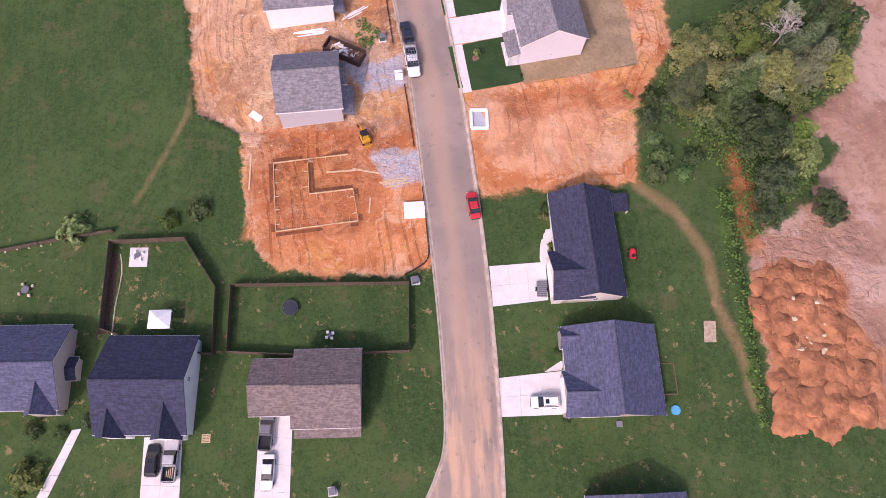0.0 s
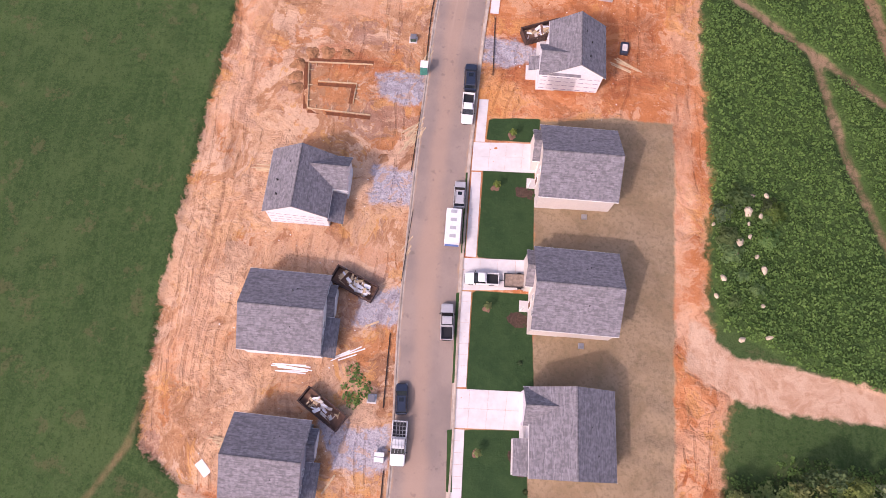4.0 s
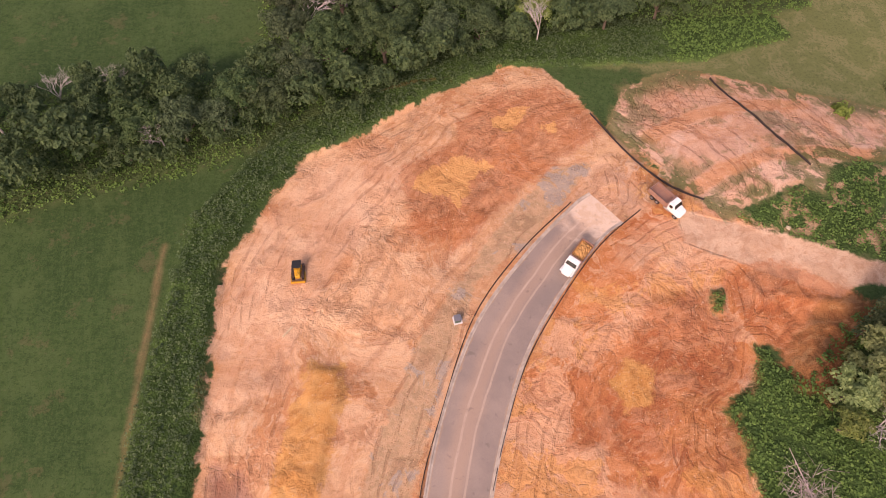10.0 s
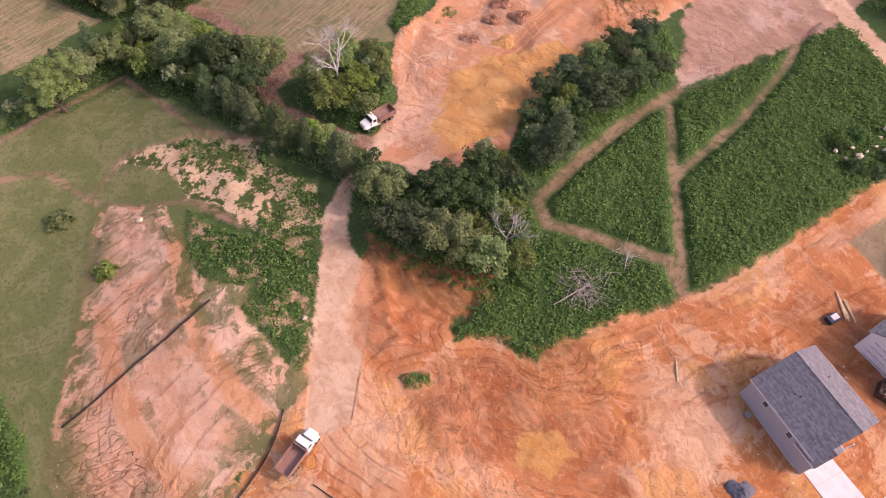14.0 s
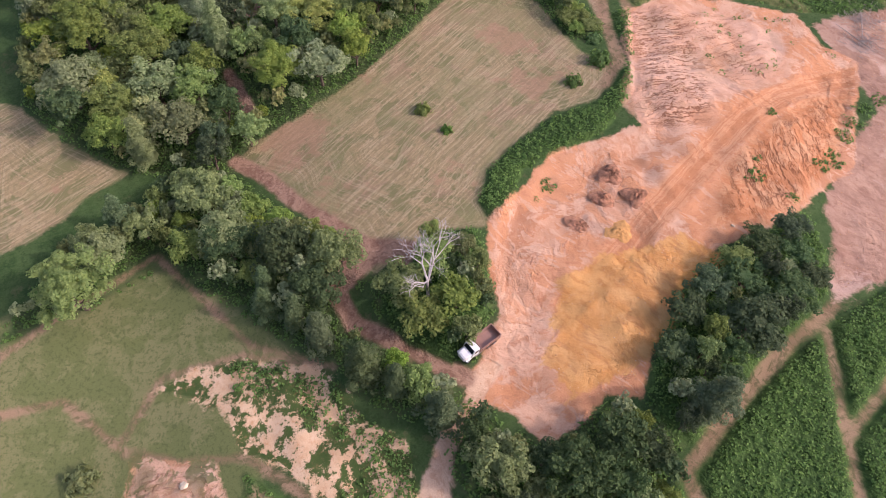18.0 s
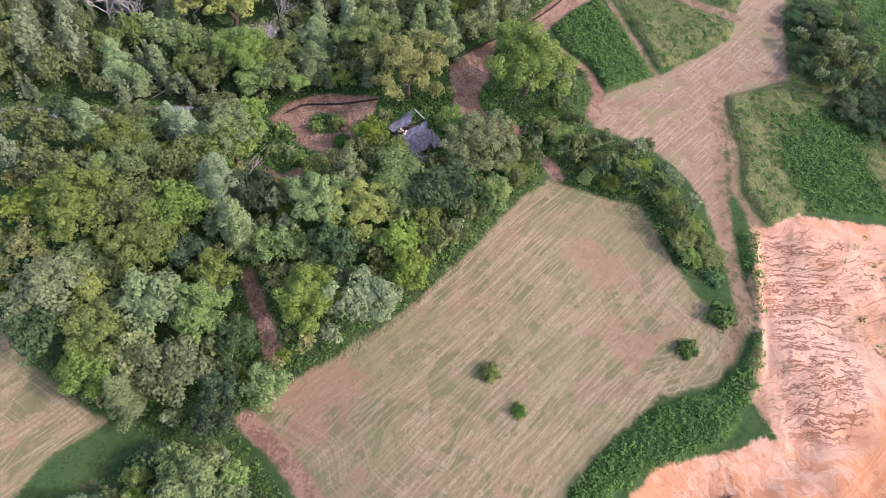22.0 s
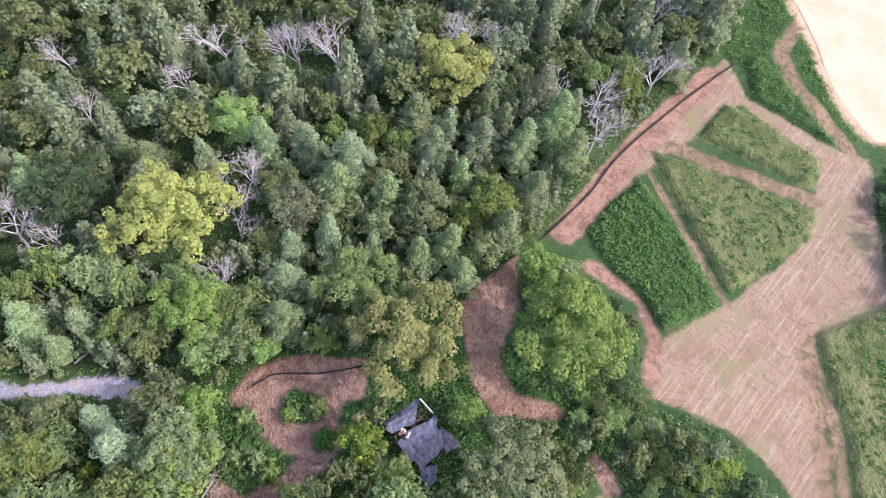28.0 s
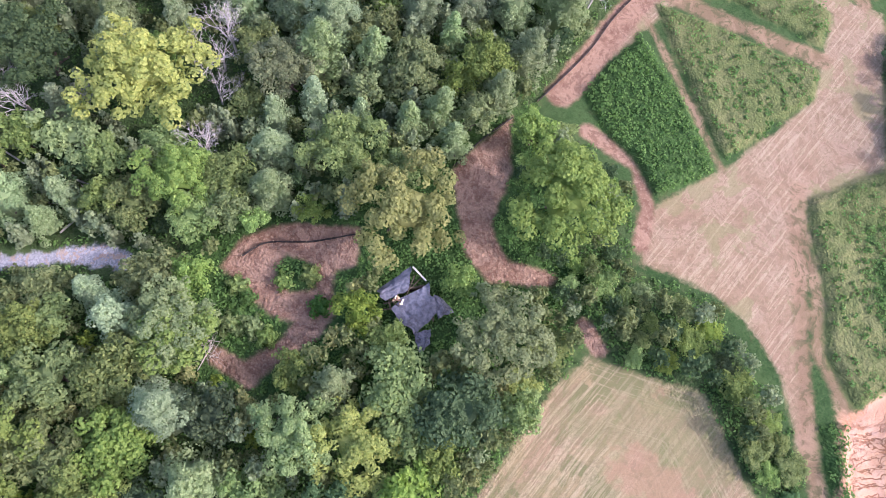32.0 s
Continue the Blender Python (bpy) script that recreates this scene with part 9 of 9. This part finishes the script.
# yards
tr = empty("trampoline", -21.2, 22.7, top(-21.2, 22.7), 0, "round black trampoline on the fenced lawn", "trampoline")
part("mat", rods(((0, 0, 0.62), (0, 0, 0.66), 0.95), n=24), simple("trampoline_mat", (0.03, 0.035, 0.05), 0.7), tr)
bm = bmesh.new()
for k in range(24):
    a, b = 2 * math.pi * k / 24, 2 * math.pi * (k + 1) / 24
    cyl(bm, (1.12 * math.cos(a), 1.12 * math.sin(a), 0.64), (1.12 * math.cos(b), 1.12 * math.sin(b), 0.64), 0.09, n=6)
part("frame_pad", bm, simple("dark_pad", (0.05, 0.06, 0.09), 0.6), tr)
for k in range(6):
    a = k * math.pi / 3
    part("leg", rods(((1.1 * math.cos(a), 1.1 * math.sin(a), -0.1), (1.1 * math.cos(a), 1.1 * math.sin(a), 0.64), 0.04)), STEEL, tr)
pl = empty("paddling_pool", 34.5, 14.1, top(34.5, 14.1), 0, "round bright blue paddling pool by the deck", "pool")
part("pool_wall", rods(((0, 0, -0.05), (0, 0, 0.3), 0.62, 0.66), n=20), simple("blue_plastic", (0.03, 0.32, 0.62), 0.4), pl)
part("water", rods(((0, 0, 0.3), (0, 0, 0.31), 0.55), n=20), simple("pool_water", (0.10, 0.42, 0.66), 0.05), pl)
gz = empty("canopy_tent", -39.4, 18.8, top(-39.4, 18.8), 8, "white pitched canopy over the back terrace", "canopy")
part("cover", taper(-1.6, 1.6, 1.4, 2.3, -0.1, 0.1, 0.1, 2.95), WHITE, gz)
for a in (-1.5, 1.5):
    for b in (-1.3, 1.3):
        part("pole", boxes((a - 0.04, a + 0.04, b - 0.04, b + 0.04, -0.1, 2.35)), STEEL, gz)
mo = empty("ride_on_mower", 27.9, 35.8, top(27.9, 35.8), 95, "red ride-on mower beside the patio", "mower")
part("body", loft([(0.85, 0.35, 0.35, 0.8), (0.5, 0.45, 0.3, 0.9), (-0.6, 0.5, 0.3, 0.7)]), REDP, mo)
part("seat", boxes((-0.5, -0.1, -0.25, 0.25, 0.7, 1.05), bevel=0.05), BLACKP, mo)
part("mower_deck", boxes((-0.4, 0.4, -0.7, 0.7, 0.1, 0.3), bevel=0.05), BLACKP, mo)
wheels(mo, (0.6, -0.5), 0.55, 0.25)
tc = empty("utility_trailer", 15.0, 29.2, max(top(15, 29.2), float(lie(15, 29.2))) + 0.05, 95, "small grey mesh trailer on the drive", "trailer")
part("bed", boxes((-1.2, 1.2, -0.75, 0.75, 0.4, 0.48)), GREYC, tc)
for k in range(8):
    part("slat", boxes((-1.2 + k * 0.31, -1.05 + k * 0.31, -0.75, 0.75, 0.48, 0.55)), STEEL, tc)
wheels(tc, (0.0,), 0.9, 0.3)
for x, y, lab in ((-29.8, 3.4, "slatted pallet lying on the lawn"),):
    pa = empty("pallet", x, y, top(x, y), 10, lab, "pallet")
    for k in range(6):
        part("slat", boxes((-0.6, 0.6, -0.6 + k * 0.21, -0.46 + k * 0.21, 0.1, 0.14)), TIMBER, pa)
    for k in range(3):
        part("bearer", boxes((-0.6 + k * 0.54, -0.5 + k * 0.54, -0.6, 0.6, 0.0, 0.1)), TIMBER, pa)
for x, y, s in ((-45.8, 28.4, 0.9), (-14.8, 19.4, 0.6), (-61.5, 21.5, 1.2)):
    tb = empty("garden_table", x, y, top(x, y) + 0.08, 20, "round garden table with chairs on the patio" if s < 1.1 else "ring of stones round a fire pit", "table" if s < 1.1 else "fire pit")
    part("top", rods(((0, 0, 0.45), (0, 0, 0.5), 0.5 * s), n=14), GREYC, tb)
    for k in range(4):
        a = k * 1.57 + 0.4
        part("seat", boxes((s * 0.9 * math.cos(a) - 0.2, s * 0.9 * math.cos(a) + 0.2, s * 0.9 * math.sin(a) - 0.2, s * 0.9 * math.sin(a) + 0.2, 0.0, 0.42), bevel=0.05), WHITE if s < 1.1 else ROCK, tb)
    part("stem", rods(((0, 0, -0.05), (0, 0, 0.46), 0.08)), GREYC, tb)


def rock(x, y, s, label, group, seed):
    g = np.random.default_rng(seed + 900)
    d = ico_dirs(15)
    s *= g.uniform(0.55, 0.95)
    wide = g.uniform(0.55, 1.0)
    bm = bmesh.new()
    for q in d:
        r = g.uniform(0.65, 1.2)
        bm.verts.new((q[0] * s * r, q[1] * s * wide * r, q[2] * s * 0.6 * r))
    bmesh.ops.convex_hull(bm, input=bm.verts[:])
    ob = part("boulder", bm, ROCK)
    ob.matrix_world = pose(x, y, top(x, y) + s * 0.35 + (0.35 if group == "boulders in the brush" else 0.0), 0, 0, g.uniform(0, 360))
    tagged(ob, label, "boulder", group)


ROCKS = [(24.3, 109.1, 0.9), (28.2, 107.3, 0.9), (28.1, 105.3, 0.8), (31.1, 106.0, 0.7), (30.6, 115.8, 0.8), (28.5, 112.4, 0.9), (28.5, 115.0, 0.6), (34.9, 94.8, 0.8), (31.7, 93.6, 0.7), (27.2, 101.2, 0.8), (30.5, 112.4, 0.7), (29.0, 110.6, 0.6),
         (32.4, 104.2, 0.8), (25.1, 111.4, 0.7), (29.5, 108.6, 0.6), (31.9, 109.5, 0.7), (27.0, 98.6, 0.7), (33.2, 99.0, 0.6)]
for i, (x, y, s) in enumerate(ROCKS):
    rock(x, y, s, "pale limestone boulder among the weeds", "boulders in the brush", i)
for i, (x, y, s) in enumerate([(26.4, 206.0, 0.6), (53.3, 227.8, 0.8), (67.8, 141.6, 0.5), (-36.9, 161.7, 0.7), (-33.9, 155.6, 0.5), (-66.5, 27.0, 0.3), (-64.8, 27.6, 0.3), (-63.0, 28.0, 0.35), (-61.2, 28.5, 0.3), (-59.8, 28.9, 0.3)]):
    rock(x, y, s, "single pale boulder on open ground", "loose boulders", 40 + i)


BRUSHWOOD = simple("dry_brushwood", (0.40, 0.34, 0.30), 0.9, 0, 0.35, 3.0, 0.4)


def brush_pile(x, y, r, n, seed, label):
    g = random.Random(seed)
    bm = bmesh.new()
    z = top(x, y)
    for _ in range(int(n * 1.8)):
        a, q = g.uniform(0, 6.283), r * g.random() * (1.0 if g.random() < 0.7 else 1.4)
        p = Vector((x + q * math.cos(a), y + q * math.sin(a), z + g.uniform(0.1, 0.9)))
        d = Vector((g.uniform(-1, 1), g.uniform(-1, 1), g.uniform(-0.2, 0.35))).normalized() * g.uniform(0.8, 3.0)
        cyl(bm, p, p + d, g.uniform(0.02, 0.06), 0.012, n=4)
    turn = g.uniform(0, 3.14)
    cyl(bm, Vector((x - 0.4 * r * math.cos(turn), y - 0.4 * r * math.sin(turn), z + 0.5)), Vector((x + 1.7 * r * math.cos(turn), y + 1.7 * r * math.sin(turn), z + 0.7)), 0.13, 0.05, n=6)
    ob = part("brush_pile", bm, BRUSHWOOD)
    tagged(ob, label, "brushwood", "brush piles")


brush_pile(19.0, 167.0, 3.2, 90, 1, "grey heap of cut branches among green weeds")
brush_pile(178.3, 227.5, 2.0, 26, 2, "bleached broken trunk and branches in the wood")
brush_pile(52.0, 72.5, 4.0, 60, 3, "tangle of dry branches in the wood")
brush_pile(22.0, 158.5, 1.6, 18, 4, "small heap of grey branches")
brush_pile(108.0, 86.0, 5.0, 120, 6, "large heap of brown cleared brushwood above the quarry")
brush_pile(101.0, 91.0, 4.0, 90, 7, "heap of brown cleared brushwood above the quarry")
brush_pile(150.5, 211.0, 1.6, 25, 5, "dry brown brushwood at the clearing")


MOUND = simple("tipped_red_clay", (0.37, 0.155, 0.072), 0.95, 0, 0.5, 0.45, 1.0, grain=6.0)
g = random.Random(15)
for i in range(9):
    for j in range(5):
        x, y = 46.5 + j * 3.3 + g.uniform(-0.7, 0.7) + 0.25 * (i % 2), 15.0 + i * 2.6 + g.uniform(-0.6, 0.6)
        if area(np.array([x]), np.array([y]), MOUNDS)[0] > 0.6:
            heap("spoil_heap", x, y, g.uniform(1.9, 2.7), g.uniform(0.35, 0.7), MOUND, "heap of tipped red clay in rows behind the gardens", "spoil heap", 100 + 9 * j + i, rough=0.12)
stones = random.Random(16)
for i in range(16):
    rock(54.0 + stones.uniform(-3.2, 2.5), 26.0 + stones.uniform(-5.0, 6.0), stones.uniform(0.35, 0.7), "pale yellow rock on the tipped clay", "rocks on the spoil", 60 + i)


# ---- fallen barn in the clearing ----
def sheet(parent, corners, seed, sag=0.4, n=14):
    """A buckled roof sheet between four corners, with folds, a torn rim and its own thickness."""
    c = [np.array(q, float) for q in corners]
    u, w = np.meshgrid(np.linspace(0, 1, n), np.linspace(0, 1, n))
    u, w = u.ravel(), w.ravel()
    k = 0.05 * value_noise(u * 5 + seed, w * 5, seed)
    a, b = np.clip(u + k * (u * (1 - u) < 0.01), -0.05, 1.05)[:, None], np.clip(w + k, -0.05, 1.05)[:, None]
    v = (c[0] * (1 - a) + c[1] * a) * (1 - b) + (c[3] * (1 - a) + c[2] * a) * b
    v[:, 2] += sag * 4 * u * (1 - u) + 0.16 * np.abs(value_noise(u * 3 + seed, w * 7, seed + 1)) + 0.10 * value_noise(u * 9, w * 9 + seed, seed + 2)
    low = v - np.array([0, 0, 0.09])
    i = (np.arange(n - 1)[:, None] * n + np.arange(n - 1)[None]).ravel()
    f = np.stack([i, i + 1, i + n + 1, i + n], 1).tolist()
    f += [tuple(q + n * n for q in reversed(r)) for r in f]
    rim = list(range(n)) + [j * n + n - 1 for j in range(1, n)] + [n * n - 2 - j for j in range(n - 1)] + [j * n for j in range(n - 2, 0, -1)]
    f += [(rim[j], rim[(j + 1) % len(rim)], rim[(j + 1) % len(rim)] + n * n, rim[j] + n * n) for j in range(len(rim))]
    ob = new("roof_sheet", raw_mesh("roof_sheet", np.concatenate([v, low]), f, TARP))
    ob.parent = parent


def fallen_barn():
    e = empty("collapsed_barn", 150.6, 183.3, top(150.6, 183.3), 0, "collapsed barn with torn slate-grey roof sheets among the trees", "barn")
    g = np.random.default_rng(31)
    sheet(e, ((2.2, 5.2, 1.5), (0.6, 4.3, 1.7), (1.0, 1.1, 3.0), (4.0, 0.0, 3.2)), 1, 0.5)
    sheet(e, ((-0.4, 4.1, 1.4), (-4.5, 1.2, 0.6), (-2.3, -2.0, 1.5), (1.5, -1.5, 3.1)), 2, 0.45)
    sheet(e, ((-0.2, -1.9, 2.5), (-0.6, -2.9, 2.2), (-2.6, -4.5, 0.5), (-3.0, -2.0, 1.1)), 3, 0.25)
    sheet(e, ((-4.3, 1.5, 0.7), (-4.2, -0.9, 0.8), (-6.0, -0.4, 0.4), (-6.9, 1.2, 0.3)), 4, 0.15)
    part("wall", boxes((-3.2, 1.2, -1.5, -1.3, 0, 1.2), (1.4, 1.6, -1.2, 3.2, 0, 1.9), (-0.4, 1.4, 3.6, 3.75, 0, 1.3)), DARKWOOD, e, "dark broken board wall")
    part("barge_board", rods(((3.9, -0.1, 3.35), (1.7, -1.4, 3.3), 0.12, 0.12), n=4), CREAM, e, "pale roof edge board")
    for a, b in (((2.9, -0.2, 2.6), (0.6, 1.4, 2.2)), ((2.4, -0.9, 2.4), (1.2, 0.8, 2.9)), ((0.9, 3.8, 1.2), (-0.6, 2.6, 2.0)), ((-0.3, 4.8, 0.9), (-0.6, 3.6, 1.6)), ((0.4, 4.4, 1.0), (0.2, 2.8, 2.1))):
        part("rafter", rods((a, b, 0.08, 0.06)), DARKWOOD, e)
    for k in range(9):
        bm = boxes((-0.4, 0.4, -0.12, 0.12, 0, 0.08), bevel=0.02)
        bm.transform(pose(1.1 - 0.17 * k + g.uniform(-0.2, 0.2), 3.1 - 0.1 * k + g.uniform(-0.3, 0.3), 2.1 + g.uniform(-0.2, 0.3), g.uniform(-30, 30), g.uniform(-30, 30), g.uniform(0, 180)))
        part("broken_board", bm, [DECKWOOD, CREAM, TIMBER][k % 3], e)


fallen_barn()


# ---- pond ----
def pond():
    bm = bmesh.new()
    line = spline(POND + POND[:1], 5)[:-1]
    z = POND_Z
    mid = line.mean(0)
    bm.faces.new([bm.verts.new((mid[0] + (p[0] - mid[0]) * 1.03, mid[1] + (p[1] - mid[1]) * 1.03, z)) for p in line])
    bmesh.ops.triangulate(bm, faces=bm.faces[:])
    s = Shade("muddy_water", 0.35, 0.25)
    col = s.mix(s.step(s.noise(0.15, 4), 0.35, 0.65), (0.540, 0.430, 0.280), (0.480, 0.365, 0.225))
    s.bump(s.noise(2.0, 3), 0.1, 0.02)
    tagged(part("pond", bm, s.done(col)), "pale tan muddy pond with a trodden bank", "pond", kind="structure")


pond()


# ---- shrubs ----
def shrub_mesh(seed, kind):
    g = np.random.default_rng(seed)
    d = g.normal(0, 1, (420, 3))
    d[:, 2] = np.abs(d[:, 2])
    d /= np.linalg.norm(d, axis=1)[:, None]
    p = d * g.uniform(0.55, 1.05, (420, 1)) * (1 + 0.25 * np.sin(5 * np.arctan2(d[:, 1], d[:, 0]) + seed))[:, None]
    p[:, 2] *= 0.9
    v, f = leaf_quads(g, p, d, 0.17, 0.6)
    return raw_mesh("leaves", v, f, LEAF[kind])


SHRUBS = {k: shrub_mesh(200 + i, k) for i, k in enumerate("lsod")}


def shrub(x, y, r, kind, label):
    e = empty("shrub", x, y, top(x, y), (x * 37) % 360, label, "shrub", "shrubs")
    e.scale = (r, r, r)
    o = new("leaves", SHRUBS[kind])
    o.parent = e
    o = new("stem", TRUNKS[0])
    o.parent = e
    o.scale = (0.12, 0.12, 0.06)


for x, y, r, k, lab in ((107.0, 180.9, 1.5, "l", "lone bright green bush on the mown field"), (100.9, 178.3, 1.1, "s", "low weedy bush on the mown field"), (108.9, 145.7, 2.2, "s", "spreading green bush at the field's edge"),
                        (105.0, 152.8, 1.6, "s", "low green bush at the field's edge"), (115.3, 143.9, 1.5, "s", "green bush by the track"), (-67.0, 145.5, 2.0, "o", "dark bush in the pasture"), (-70.5, 144.5, 1.5, "d", "dark bush in the pasture"),
                        (-74.0, 127.0, 2.0, "s", "weedy bush in the pasture"), (157.6, 199.8, 1.5, "o", "leafy bush in the bare clearing"), (157.4, 196.3, 1.5, "l", "yellowish bush in the bare clearing"), (153.0, 195.9, 1.6, "s", "green bush in the bare clearing"),
                        (57.6, 45.9, 2.3, "d", "round dark bush on bare ground"), (-50.5, 2.0, 1.0, "d", "clipped dark bush beside the front path"), (-47.0, 4.0, 1.0, "d", "clipped dark bush beside the front path"), (-54.5, 2.0, 1.3, "d", "clipped dark bush beside the house"),
                        (-53.5, -4.5, 2.4, "o", "leafy garden tree with a ring of stones"), (14.6, 40.5, 0.8, "o", "clipped bush in the front bed"), (14.9, 42.0, 0.9, "d", "clipped bush in the front bed"), (15.8, 36.2, 0.45, "l", "small yellow-green plant in a bed"), (15.9, 35.3, 0.4, "l", "small yellow-green plant in a bed"),
                        (18.0, 20.5, 0.6, "d", "small bush beside the porch"), (19.8, 11.3, 0.6, "d", "small bush at the corner of the house"), (-38.0, 36.5, 1.8, "s", "weedy bush at the pasture's edge"), (-42.0, 34.5, 1.6, "s", "weedy bush at the pasture's edge"), (-56.5, 31.5, 2.4, "o", "leafy bush behind the fence"),
                        (3.6, 80.5, 0.35, "d", "young plant in a dark mulch bed"), (9.3, 64.6, 0.35, "d", "young plant in a dark mulch bed"), (-1.8, 105.0, 0.35, "d", "young plant in a dark mulch bed"), (44.5, 233.0, 1.8, "o", "round bush on the rough grass"), (58.0, 240.5, 2.0, "o", "round bush on the rough grass")):
    shrub(x, y, r, k, lab)
g = random.Random(77)
for i in range(16):
    x, y = 29.0 + g.uniform(-5, 5), 104.5 + g.uniform(-10.5, 11)
    if field("brush", x, y) > 1.0:
        shrub(x, y, g.uniform(0.9, 1.9), g.choice("sdos"), "dense green bush among pale boulders")
for i in range(12):
    x, y = 34.0 + g.uniform(-4.5, 6), 58.0 + g.uniform(-9, 7)
    if max(field(k, x, y) for k in ("dirt", "haul")) < -1.2:
        shrub(x, y, g.uniform(0.9, 2.0), g.choice("sdo"), "tangled green bush at the edge of the lots")
for i, (x, y) in enumerate(((154.4, 206.6), (150.5, 203.3), (152.5, 205.0), (155.7, 202.7), (158.5, 206.0), (153.5, 207.8), (156.5, 205.0))):
    if field("bare", x, y) < 0.2:
        shrub(x, y, 1.3 + 0.25 * (i % 3), "slo"[i % 3], "leafy bush beside the bare clearing")
for x, y in ((-7.6, 104.2), (-3.1, 86.4), (1.7, 67.2), (-7.9, 113.2)):
    e = empty("young_tree", x, y, top(x, y), x * 31 % 360, "newly planted sapling in a ring of brown mulch", "tree", "street saplings")
    o = new("leaves", SHRUBS["o"])
    o.parent, o.location, o.scale = e, (0, 0, 1.3), (0.55, 0.55, 0.8)
    part("trunk", rods(((0, 0, -0.1), (0, 0, 1.7), 0.03, 0.02), n=6), BARK, e)
    heap("mulch_ring", 0, 0, 0.65, 0.1, DECKWOOD, "", "", int(y), e, z=0.08)
ob = strip_object("garden_path", [(15.2, 33.0), (15.0, 36.0), (15.5, 37.9), (17.0, 38.9)], 0.62, 0.10, CONCRETE)
tagged(ob, "curved pale concrete path to the front door", "path")
BEDM = simple("dark_mulch", (0.075, 0.045, 0.032), 0.95, 0, 0.4, 4.0, 0.8)
for x, y, yaw, sx, sy in ((-2.2, 105.2, 15, 1.6, 4.2), (2.6, 86.6, 15, 1.6, 4.4), (8.1, 68.3, 16, 1.6, 4.2), (15.7, 36.3, 10, 1.2, 2.6)):
    heap("planting_bed", x, y, sy / 2, 0.12, BEDM, "dark bark-mulched planting bed at the house front", "planting bed", int(y))
ob = strip_object("planting_strip", [(-50.0, 28.6), (-49.0, 25.5), (-48.6, 20.5), (-48.2, 16.2)], 0.95, 0.12, BEDM)
tagged(ob, "long dark mulched planting strip inside the garden fence", "planting strip")
ob = strip_object("bed_edging", [(-48.6, 28.4), (-47.7, 25.5), (-47.4, 20.5), (-46.9, 16.2)], 0.10, 0.16, ROCK)
tagged(ob, "pale stone edging along the planting strip", "edging")
